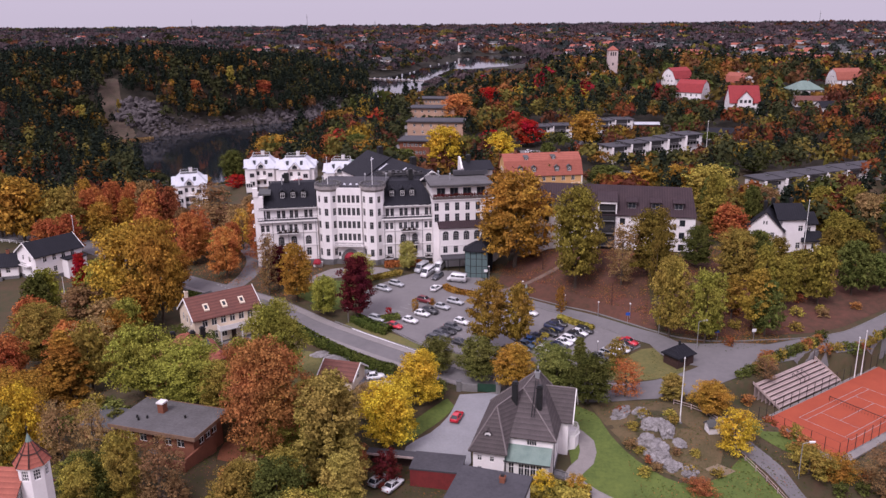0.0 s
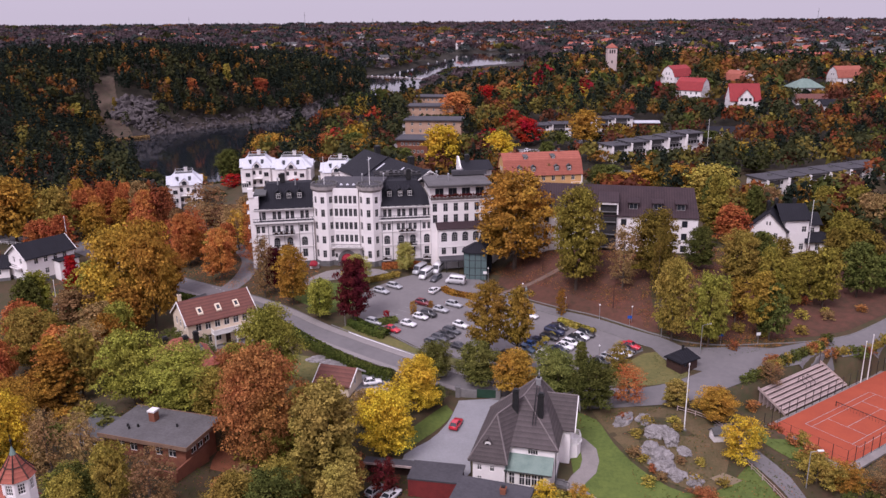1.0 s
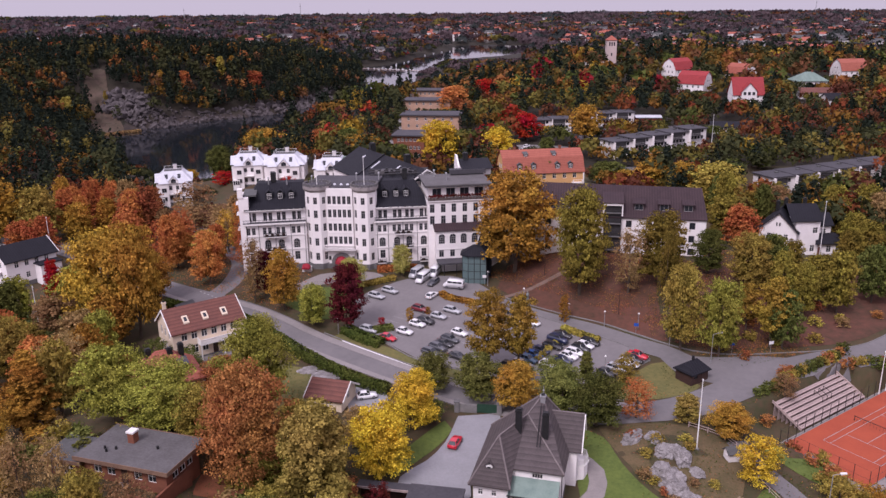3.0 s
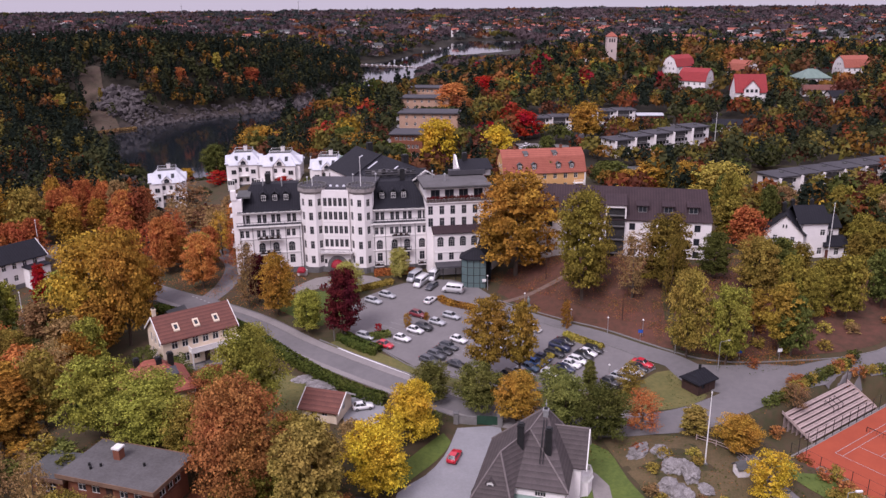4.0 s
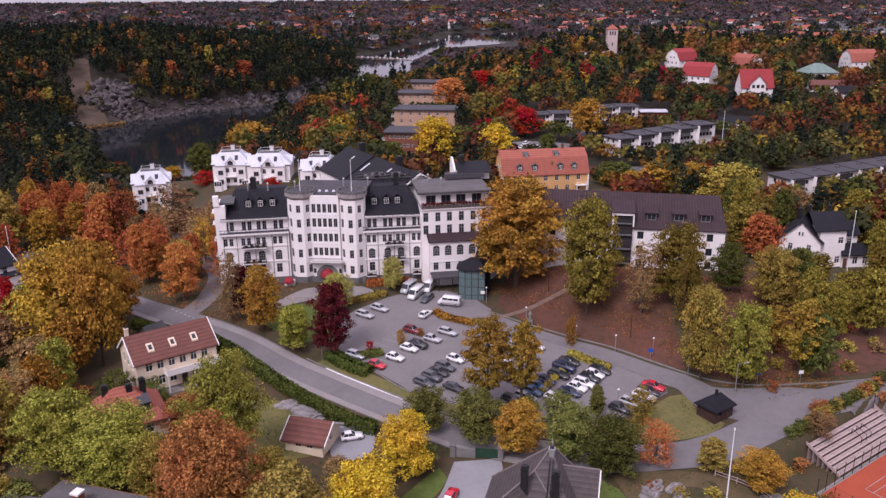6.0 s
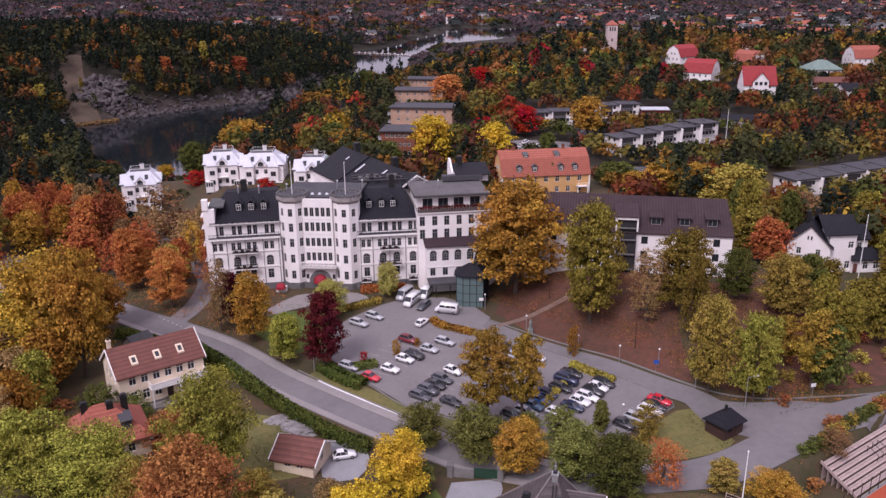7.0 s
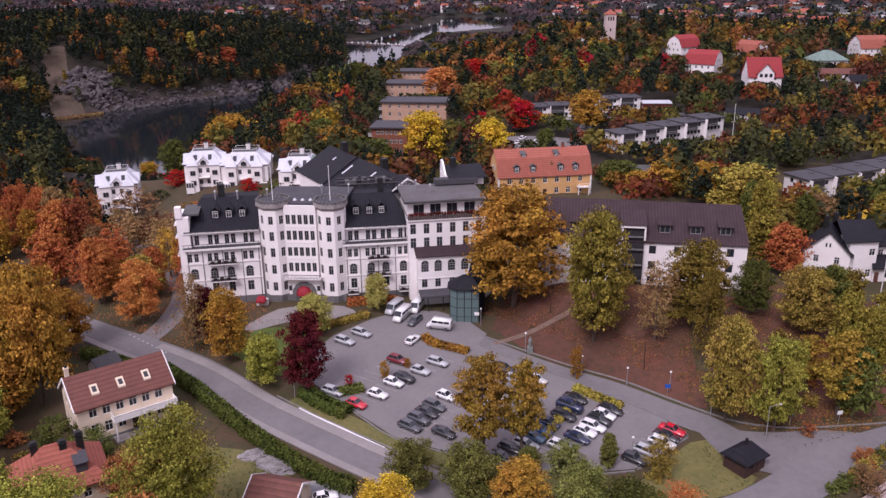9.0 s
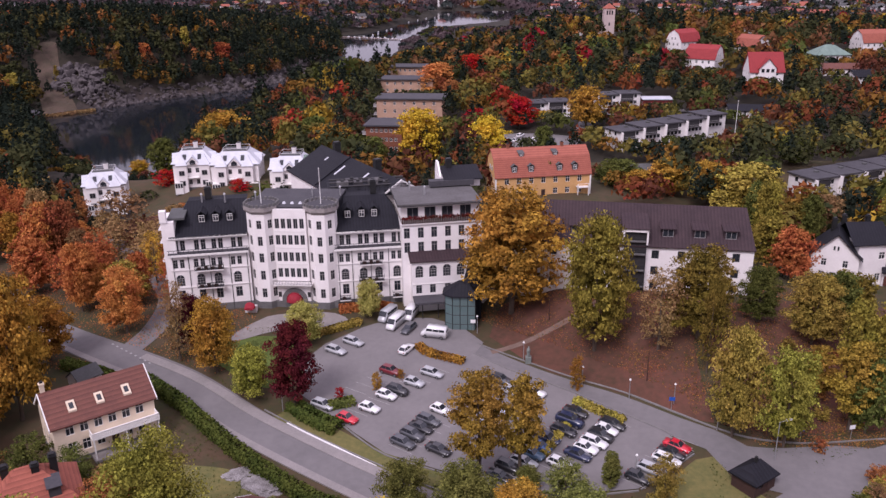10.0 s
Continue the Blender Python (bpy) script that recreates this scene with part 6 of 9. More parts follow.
gabled_villa()
MANOR = house("manor_house", "ochre house with red mansard roof and white dormers", 10.6, 250.5, 13, 24.5, 11, 2, M["ochre"], M["tile_red"], "gambrel", 6.2, (7, 3), 0.6, 2.9, 9.0, ((-0.33, 0.0), (0.25, 0.0)), 0.4, (1.15, 1.55))
for sx in (-12.3, 12.3):
    part("corner_board", Shape().box(sx - 0.18, -5.68, -1, sx + 0.18, -5.3, 6.4), M["white_wood"], MANOR)
for u, z in ((-3.2, 8.6), (4.2, 8.6), (8.2, 8.6), (-7.5, 8.6)):
    yd = -5.2
    part("dormer", Shape().box(u - 0.7, yd, 7.2, u + 0.7, yd + 2.4, 8.8).slab([(u - 0.9, yd - 0.15, 8.8), (u, yd - 0.15, 9.4), (u, yd + 2.6, 9.4), (u - 0.9, yd + 2.6, 8.8)], 0.1).slab([(u, yd - 0.15, 9.4), (u + 0.9, yd - 0.15, 8.8), (u + 0.9, yd + 2.6, 8.8), (u, yd + 2.6, 9.4)], 0.1), M["felt_grey"], MANOR)
    window(MANOR, (u - 1, yd), (u + 1, yd), 1, 7.4, 0.9, 1.2, "cross", None, -0.06)
for u in (-5.2, 3.6):
    yd = -2.9
    DM = part("dormer", Shape().box(u - 0.6, yd, 10.4, u + 0.6, yd + 2.0, 11.6).slab([(u - 0.8, yd - 0.15, 11.6), (u + 0.8, yd - 0.15, 11.6), (u + 0.8, yd + 2.2, 12.1), (u - 0.8, yd + 2.2, 12.1)], 0.1), M["felt_grey"], MANOR)
    window(MANOR, (u - 1, yd), (u + 1, yd), 1, 10.5, 0.8, 1.0, "cross", None, -0.06)
part("balcony", Shape().box(8.6, -7.0, 2.9, 11.6, -5.5, 3.1).box(8.6, -7.0, 3.9, 11.6, -6.9, 4.0).box(8.6, -7.0, -1, 8.8, -6.8, 3.9).box(11.4, -7.0, -1, 11.6, -6.8, 3.9), M["white_wood"], MANOR, "white two-storey balcony")


def water_villa(x, y, z, w, d, turn, storeys):
    """White villa with a truncated pyramid of pale sheet metal, bays and balconies."""
    t = house("white_villa", "white villa with pale sheet metal roof near the water", x, y, turn, w, d, storeys, M["plaster"], M["white_metal"], "none", 0.1, (4, 4), 0.5, 3.3, z, (), 0.0, (1.0, 1.4), "white villas by the bay", "cross", "house", False, M["frame_grey"])
    h = 0.5 + 3.3 * storeys
    a, b = (w / 2 + 0.5, d / 2 + 0.5), (w * 0.26, d * 0.26)
    e = [(-a[0], -a[1]), (a[0], -a[1]), (a[0], a[1]), (-a[0], a[1])]
    k = [(-b[0], -b[1]), (b[0], -b[1]), (b[0], b[1]), (-b[0], b[1])]
    part("roof_slope", Shape().prism(e, h + 0.36, h + 3.5, k), M["white_metal"], t)
    part("roof_deck", Shape().prism(k, h + 3.5, h + 3.6), M["felt_grey"], t)
    rl = Shape()
    for (x0, y0), (x1, y1) in zip(k, k[1:] + k[:1]):
        rl.tube((x0, y0, h + 4.2), (x1, y1, h + 4.2), 0.04, None, 4).tube((x0, y0, h + 3.5), (x0, y0, h + 4.2), 0.05, None, 4)
    part("railing", rl, M["pole_white"], t)
    chimney(t, 0.6, 0.4, h + 3.3, h + 5.2, 1.1, M["plaster_old"])
    for sx in (-w * 0.28, w * 0.28):
        yb = -d / 2 - 1.1
        part("bay", Shape().box(sx - 1.4, yb, -1, sx + 1.4, -d / 2 + 0.5, h), M["plaster"], t)
        part("bay_roof", Shape().prism([(sx - 1.7, yb - 0.3), (sx + 1.7, yb - 0.3), (sx + 1.7, -d / 2 + 1.5), (sx - 1.7, -d / 2 + 1.5)], h, h + 2.6, [(sx - 0.1, -d / 2 + 1.0), (sx + 0.1, -d / 2 + 1.0), (sx + 0.1, -d / 2 + 1.5), (sx - 0.1, -d / 2 + 1.5)]), M["white_metal"], t)
        for f in range(storeys):
            window(t, (sx - 1.4, yb), (sx + 1.4, yb), 1.4, 1.3 + 2.9 * f, 1.5, 1.4, "mid", M["frame_grey"], -0.05)
    # cross gables, skylights and glazed verandas
    for sx, turn in ((0, 0), (1, 90), (-1, -90)):
        half = (d if turn == 0 else w) / 2
        m = pose(0, 0, 0, 0, 0, turn)
        cg = part("cross_gable", Shape().slab([(-1.9, -half - 0.6, h + 0.4), (0, -half - 0.6, h + 2.3), (0, -half * 0.45, h + 2.6), (-1.9, -half * 0.6, h + 0.9)][::-1], 0.12).slab([(0, -half - 0.6, h + 2.3), (1.9, -half - 0.6, h + 0.4), (1.9, -half * 0.6, h + 0.9), (0, -half * 0.45, h + 2.6)][::-1], 0.12), M["white_metal"], t, "", m)
        part("gable", Shape().face((-1.7, -half - 0.45, h - 0.1), (1.7, -half - 0.45, h - 0.1), (1.7, -half - 0.45, h + 0.4), (0, -half - 0.45, h + 2.1), (-1.7, -half - 0.45, h + 0.4)), M["plaster"], cg)
        part("pane", Shape().face((-0.8, -half - 0.48, h), (0.8, -half - 0.48, h), (0.8, -half - 0.48, h + 0.9), (0, -half - 0.48, h + 1.5), (-0.8, -half - 0.48, h + 0.9)), M["pane"], cg)
    for sx in (-w / 2 + 0.2, w / 2 - 2.4):
        part("veranda", Shape().box(sx, -d / 2 - 1.5, -1, sx + 2.2, -d / 2, 2.4), M["white_wood"], t)
        for i in range(3):
            part("pane", Shape().face((sx + 0.12 + 0.7 * i, -d / 2 - 1.52, 0.8), (sx + 0.68 + 0.7 * i, -d / 2 - 1.52, 0.8), (sx + 0.68 + 0.7 * i, -d / 2 - 1.52, 2.1), (sx + 0.12 + 0.7 * i, -d / 2 - 1.52, 2.1)), M["pane"], t)
    for sx in (-w * 0.2, w * 0.17):
        part("rooflight", Shape().slab([(sx - 0.5, -d / 2 + 0.4, h + 1.35), (sx + 0.5, -d / 2 + 0.4, h + 1.35), (sx + 0.5, -d / 2 + 1.5, h + 2.6), (sx - 0.5, -d / 2 + 1.5, h + 2.6)], 0.1), M["pane"], t)
    for f in range(1, storeys):
        bal = part("balcony", Shape().box(-1.6, -d / 2 - 1.4, 0.5 + 2.9 * f, 1.6, -d / 2, 0.65 + 2.9 * f), M["white_wood"], t)
        part("railing", Shape().box(-1.6, -d / 2 - 1.4, 1.5 + 2.9 * f, 1.6, -d / 2 - 1.34, 1.6 + 2.9 * f).box(-1.6, -d / 2 - 1.4, 0.65 + 2.9 * f, -1.54, -d / 2 - 1.34, 1.5 + 2.9 * f).box(1.54, -d / 2 - 1.4, 0.65 + 2.9 * f, 1.6, -d / 2 - 1.34, 1.5 + 2.9 * f), M["pole_white"], bal)
    return t


water_villa(-111, 262, 1.4, 11.0, 10.5, 20, 2)
water_villa(-86.6, 268, 6.4, 11, 11, 14, 2)
water_villa(-73.4, 266, 6.6, 13, 11, 8, 2)
TURRET = water_villa(-56.6, 262, 6.2, 11, 10, 4, 2)
part("turret", Shape().box(3.2, -7.5, -1, 6.6, -4.2, 9.6), M["plaster"], TURRET)
part("turret_cap", Shape().prism([(4.9 + 1.2 * math.cos(i), -5.9 + 1.2 * math.sin(i)) for i in np.linspace(0, 2 * math.pi, 9)[:-1]], 9.6, 11.6, [(4.9 + 0.5 * math.cos(i), -5.9 + 0.5 * math.sin(i)) for i in np.linspace(0, 2 * math.pi, 9)[:-1]]), M["copper"], TURRET, "green copper turret cap")
window(TURRET, (3.2, -7.5), (6.6, -7.5), 1.7, 7.0, 1.0, 1.3, "plain", M["frame_dark"], -0.05)
house("barn", "brown-roofed wooden outbuilding among bare trees", -88, 232, 35, 9, 6, 1, M["red_wood"], M["tile_brown"], "gable", 2.4, (3, 2), 0.2, 2.5, None, ((0.1, 0.0),), category="outbuilding")
for x, y, w, z, brick in ((-42.5, 438, 16, 10.9, "brick_yellow"), (-38, 394, 22.5, 10.9, "brick_yellow"), (-31.5, 342.5, 24, 10.9, "brick_yellow"), (-35.5, 303, 11.5, 8.8, "brick_wall")):
    APARTMENTS = house("apartment_block", ("tan" if brick == "brick_yellow" else "red") + " brick apartment block with flat dark roof", x, y, -3, w, 12, 3, M[brick], M["tar"], "flat", 0.4, (6, 3), 0.3, 2.9, z, (), 0.7, group="brick apartment blocks", category="apartment building")
    for f in range(3):
        BAL = part("balcony", Shape().box(-w / 2 - 1.3, -5.6, 0.3 + 2.9 * f, -w / 2, -1.6, 0.45 + 2.9 * f), M["plaster_old"], APARTMENTS)
        part("railing", Shape().box(-w / 2 - 1.3, -5.6, 0.45 + 2.9 * f, -w / 2 - 1.22, -1.6, 1.4 + 2.9 * f).box(-w / 2 - 1.22, -5.6, 0.45 + 2.9 * f, -w / 2, -5.52, 1.4 + 2.9 * f), M["frame_grey"], BAL)



def row_house(x, y, turn, units, step, ground=None, storeys=2):
    """Terrace of two-storey units, each a little above the last, with balconies before a dark slab painted as recess
    shade.
    """
    d = Vector((math.cos(radians(turn)), math.sin(radians(turn))))
    for i in range(units):
        px, py = x + d.x * 8.6 * i, y + d.y * 8.6 * i
        t = house("row_house", "white terraced house with dark balcony and flat felt roof", px, py, turn, 8.5, 8.5, storeys, M["plaster_old"], M["tar"], "flat", 0.4, (4, 2), 0.2, 2.3 if storeys > 1 else 2.6, (float(height(px, py)) if ground is None else ground) + 0.6 + step * i, (), 0.45, (1.1, 1.2), "rows of terraced houses", "mid", "row house", False, M["frame_dark"])
        z = 2.4 if storeys > 1 else 0.1
        # dark slab on the flat wall in place of a shaded balcony recess
        part("recess", Shape().box(-4.0, -4.5, z, 1.4, -4.27, z + 2.3), M["frame_dark"], t)
        bal = part("balcony_front", Shape().box(-4.0, -5.5, z - 0.1, 1.4, -4.5, z + 0.05), M["frame_dark"], t)
        part("railing", Shape().box(-4.0, -5.5, z + 0.8, 1.4, -5.42, z + 0.92).box(-4.0, -5.5, z + 0.3, 1.4, -5.45, z + 0.4), M["frame_grey"], bal)
        part("party_wall", Shape().box(-4.3, -5.7, -2, -4.08, -4.3, (0.2 + 2.3 * storeys if storeys > 1 else 2.8) + 0.1), M["plaster"], t)
        part("roof_hatch", Shape().box(1.0, 0.2, 0.55 + (4.6 if storeys > 1 else 2.6), 2.0, 1.2, 0.95 + (4.6 if storeys > 1 else 2.6)), M["felt_grey"], t)



row_house(41, 309, 28, 5, 0.5)
row_house(14, 354.5, 10, 2, 0.3, 10.6)
row_house(42.5, 369.5, 10, 2, 0.3, 11.4)
row_house(84, 260.5, 26, 6, 0.22, 8.6, 1)
house("shop", "low red wooden building with white fascia", 62, 367, 0, 11, 7, 1, M["red_wood"], M["white_metal"], "flat", 0.3, (3, 2), 0.2, 3.2, None, (), 0.4, category="building")
house("bungalow", "low dark-roofed bungalow among shrubs", 38, 277, 12, 14, 7, 1, M["plaster_old"], M["felt_grey"], "gable", 1.2, (4, 2), 0.2, 2.4, None, ())
house("bungalow", "low dark-roofed bungalow among shrubs", 92, 350, -5, 14, 8, 1, M["plaster_old"], M["sheet_black"], "gable", 1.6, (4, 2), 0.2, 2.5, None, ())
house("bungalow", "low red-brown roofed bungalow among trees", 150, 415, 0, 18, 8, 1, M["plaster_old"], M["tile_brown"], "gable", 1.8, (4, 2), 0.2, 2.6, None, ())
for x, y, a, w, d, rf, g in ((97, 488, 35, 14, 11, M["tile_crimson"], 20.0), (95, 432, -35, 14, 11, M["tile_crimson"], 17.3), (133, 489, -55, 14, 11, M["tile_red"], 16.8), (190, 482, 10, 15, 12, M["tile_red"], 19.6)):
    house("red_roofed_villa", "white villa with steep red tile roof among trees", x, y, a, w, d, 2, M["plaster"], rf, "gambrel", 6, (4, 3), 0.6, 3, g, ((0.15, 0.0),), group="red-roofed villas on the hill")
BIG = house("red_roofed_villa", "tall white villa with crimson roof and a broad front gable", 112, 400, 0, 13.6, 11, 2, M["plaster"], M["tile_crimson"], "gable", 7.2, (4, 3), 1.2, 2.8, 15.6, (), group="red-roofed villas on the hill")
part("front_gable", Shape().prism([(-3.4, -6.1), (3.4, -6.1), (3.4, 0), (-3.4, 0)], 0, 8.0).face((-3.4, -6.1, 8.0), (3.4, -6.1, 8.0), (0, -6.1, 11.6)), M["plaster"], BIG)
part("gable_roof", Shape().slab([(-3.9, -6.6, 7.6), (0, -6.6, 11.9), (0, 1.0, 11.9), (-3.9, 1.0, 7.6)][::-1]).slab([(0, -6.6, 11.9), (3.9, -6.6, 7.6), (3.9, 1.0, 7.6), (0, 1.0, 11.9)][::-1]), M["tile_crimson"], BIG)
for u in (1.4, 3.4, 5.4):
    window(BIG, (-3.4, -6.1), (3.4, -6.1), u, 6.2, 1.2, 1.4, "cross", M["frame_dark"], -0.05)
    window(BIG, (-3.4, -6.1), (3.4, -6.1), u, 2.6, 1.2, 1.4, "cross", M["frame_dark"], -0.05)
house("cottage", "dark low cottage with white windows among trees", 152, 398, 10, 10, 7, 1, M["plaster_old"], M["sheet_black"], "gable", 2.2, (3, 2), 0.3, 2.5, None, ())
house("grey_villa", "pale villa with grey-green hipped roof among trees", 158, 452, 5, 16, 12, 1, M["plaster_old"], M["copper"], "hip", 4.0, (4, 3), 0.6, 3.2, None, ((0.1, 0.0),))


def church():
    z = float(height(67, 560))
    t = thing("church_tower", "pale pink square church tower with low red roof", "tower", 67, 560, z, 4)
    walls(t, rect(6.4, 6.4), -2, 15.4, {k: [(11.4, 0.9, 2.4, [1.7, 3.2, 4.7], "plain"), (5.0, 0.9, 1.8, [3.2], "plain")] for k in range(4)}, M["pink_render"], M["frame_dark"])
    part("roof", hip_roof(6.4, 6.4, 15.4, 2.6, 0.35, 0.3), M["tile_red"], t)
    part("finial", Shape().tube((0, 0, 17.8), (0, 0, 20.5), 0.12, 0.04), M["iron"], t)


church()


def spire_house():
    """White house with a ribbed red conical turret roof."""
    t = thing("turret_house", "white house with ribbed red conical turret and copper cap", "house", -53.0, 73.4, float(height(-52.6, 73.1)) + 1.4, 0)
    zb = float(height(-52.6, 73.1))
    e, top = 13.4 - zb, 16.0 - zb
    o = [(1.85 * math.cos(a), 1.85 * math.sin(a)) for a in [math.pi * (0.125 + 0.25 * i) for i in range(8)]]
    walls(t, o, -4, e, {k: [(e - 1.8, 0.8, 1.3, [0.71], "grid")] for k in range(8)}, M["plaster"], M["white_wood"], "turret")
    k1 = [(p[0] * 1.14, p[1] * 1.14) for p in o]
    k2 = [(p[0] * 0.62, p[1] * 0.62) for p in o]
    k3 = [(p[0] * 0.16, p[1] * 0.16) for p in o]
    part("turret_roof", Shape().prism(k1, e - 0.1, e + 1.2, k2).prism(k2, e + 1.2, top, k3), M["tile_red"], t)
    rb = Shape()
    for p, q, r in zip(k1, k2, k3):
        rb.tube((*p, e), (*q, e + 1.25), 0.09, None, 4).tube((*q, e + 1.25), (*r, top), 0.09, 0.05, 4)
    for p, q in zip(k2, k2[1:] + k2[:1]):
        rb.tube((*p, e + 1.25), (*q, e + 1.25), 0.09, None, 4)
    part("ribs", rb, M["dark_wood"], t)
    cap = part("cap", Shape().prism([(p[0] * 1.3, p[1] * 1.3) for p in k3], top - 0.1, top + 0.9, [(p[0] * 0.2, p[1] * 0.2) for p in k3]), M["copper"], t, "green copper cap")
    part("finial", Shape().tube((0, 0, top + 0.8), (0, 0, top + 2.4), 0.06, 0.03).tube((0, 0, top + 1.5), (0, 0, top + 1.75), 0.14), M["iron"], cap)
    walls(t, [(-11, -5), (-1.0, -5), (-1.0, 3.8), (-11, 3.8)], -2, 12.4, {0: [(9.4, 0.9, 1.5, [2, 4, 6, 8], "grid")], 1: [(9.4, 0.9, 1.5, [2, 4, 6.5], "grid")]}, M["plaster"])
    part("roof", Shape().slab([(-11.6, -5.6, 12.2), (-0.5, -5.6, 12.2), (-0.5, -0.6, 17.0), (-11.6, -0.6, 17.0)]).slab([(-11.6, -0.6, 17.0), (-0.5, -0.6, 17.0), (-0.5, 4.4, 12.2), (-11.6, 4.4, 12.2)]), M["tile_red"], t)
    part("gable", Shape().face((-1.0, -5, 12.4), (-1.0, 3.8, 12.4), (-1.0, -0.6, 16.8)), M["plaster"], t)
    for u in (3.2, 4.4, 5.6):
        window(t, (-1.0, -5), (-1.0, 3.8), u, 12.9, 0.8, 1.5, "grid", None, -0.05)
    chimney(t, -6.5, 1.5, 14, 19.0, 0.9, M["iron"])


spire_house()
house("house", "house with low dark felt roof and vent pipes", -0.4, 87.9, -13, 9.6, 11.5, 2, M["plaster_old"], M["tar"], "flat", 0.4, (3, 3), 0.3, 3.1, -3.6, ((0.15, 0.3),), 0.3)


def carport():
    z = float(height(-10.8, 101.6)) - 0.05
    t = thing("carport", "long carport with black felt roof and red board walls", "carport", -10.8, 101.6, z, -6)
    part("roof", Shape().box(-1.2, -2.4, 2.7, 6.6, 2.6, 2.95).box(-8.8, 0.9, 2.6, -1.2, 2.6, 2.8), M["tar"], t)
    part("rear_wall", Shape().box(-8.6, 2.2, -0.6, 6.4, 2.4, 2.6), M["dark_wood"], t)
    part("front_wall", Shape().box(-1.0, -2.3, -1, 6.4, -2.15, 2.7), M["red_wood"], t)
    part("side_wall", Shape().box(-1.1, -2.3, -1, -0.95, 2.3, 2.7), M["red_wood"], t)
    part("fascia", Shape().box(-8.8, 0.8, 2.5, -1.2, 0.9, 2.85), M["grey_wood"], t)
    for x in (-8.5, -5.0):
        part("post", Shape().box(x - 0.08, 0.9, -0.6, x + 0.08, 1.05, 2.6), M["dark_wood"], t)


carport()


def drive_gate():
    """Two grey posts and a dark green gate at the head of the drive."""
    t = thing("drive_gate", "dark green garden gate between grey stone posts", "gate", -3.2, 127.4, float(height(-3.2, 127.4)), -4)
    for x in (-3.6, 3.6):
        p = part("post", Shape().box(x - 0.4, -0.4, -0.3, x + 0.4, 0.4, 1.9), M["kerb"], t)
        part("cap", Shape().box(x - 0.5, -0.5, 1.9, x + 0.5, 0.5, 2.05), M["stone"], p)
    part("wall", Shape().box(-3.2, -0.15, -0.3, -0.2, 0.15, 1.5), M["kerb"], t)
    part("leaf", Shape().box(-0.2, -0.05, 0.1, 3.2, 0.05, 1.7), M["gate_green"], t)


drive_gate()


def hut():
    z = float(height(34.9, 141.4))
    t = thing("kiosk_hut", "small dark brown wooden hut with black pyramid roof", "hut", 34.9, 141.4, z, 38)
    walls(t, rect(4.4, 3.6), -0.9, 2.5, {0: [(1.0, 0.9, 0.9, [1.2], "cross")], 1: [(1.0, 0.8, 0.9, [2.1], "cross")]}, M["dark_wood"], M["frame_dark"])
    part("roof", hip_roof(4.4, 3.6, 2.5, 1.4, 0.4, 2.2), M["sheet_black"], t)
    part("door", Shape().box(0.4, -1.87, 0, 1.2, -1.75, 1.95), M["dark_wood"], t)
    part("flue", Shape().box(-0.25, -0.25, 3.9, 0.1, 0.1, 4.7), M["iron"], t)


hut()
house("play_house", "tiny grey-white garden playhouse", 35.6, 116.0, 15, 1.8, 1.6, 1, M["plaster_old"], M["felt_grey"], "gable", 0.7, (1, 1), 0.05, 1.5, None, (), 0.2, (0.5, 0.5), category="playhouse", door=False)


# ---- along the bay ----
house("boathouse", "small red boathouse at the water's edge", -261, 482, 20, 7, 5, 1, M["red_wood"], M["tar"], "gable", 1.8, (2, 1), 0.2, 2.3, -13.2, (), category="boathouse")


def jetty():
    t = thing("jetty", "long grey wooden jetty on piles across the bay", "jetty", -186, 1008, WATER, -27)
    part("deck", Shape().box(0, -1.5, 0.7, 92, 1.5, 1.0), M["grey_wood"], t)
    pile = Shape().tube((0, 0, -3), (0, 0, 1.3), 0.2, None, 6).mesh("pile", M["dark_wood"])
    for i in range(19):
        for s in (-1, 1):
            part("pile", pile, None, t, "", pose(5 * i, s * 1.4, 0))


jetty()


def boat(x, y, turn):
    t = thing("boat", "small white motor boat moored in the bay", "boat", x, y, WATER, turn, "moored boats")
    t.scale = (0.7, 0.7, 0.7)
    o = [(-3.6, -1.2), (1.5, -1.25), (4.4, 0), (1.5, 1.25), (-3.6, 1.2)]
    part("hull", Shape().prism([(p * 0.85, q * 0.7) for p, q in o], -0.3, 1.1, o), M["white_metal"], t)
    part("cabin", Shape().prism([(-1.6, -0.8), (1.2, -0.8), (1.2, 0.8), (-1.6, 0.8)], 1.1, 2.1, [(-1.4, -0.65), (0.6, -0.65), (0.6, 0.65), (-1.4, 0.65)]), M["pole_white"], t)
    part("windscreen", Shape().face((1.22, -0.75, 1.2), (1.22, 0.75, 1.2), (0.68, 0.62, 2.05), (0.68, -0.62, 2.05)), M["pane"], t)


for i, (x, y) in enumerate(((-176, 1010), (-168, 1006), (-160, 994), (-152, 997), (-124, 974), (-116, 976), (-108, 962), (-150, 1076), (-143, 1102), (-140, 1126), (-131, 1256), (-122, 1300), (-112, 1338), (-100, 1352), (-142, 988), (-135, 986), (-128, 983), (-120, 980), (-147, 1000), (-139, 997), (-131, 994), (-158, 1012), (-150, 1030), (-146, 1046))):
    boat(x, y, 70 + 11 * (i % 3))


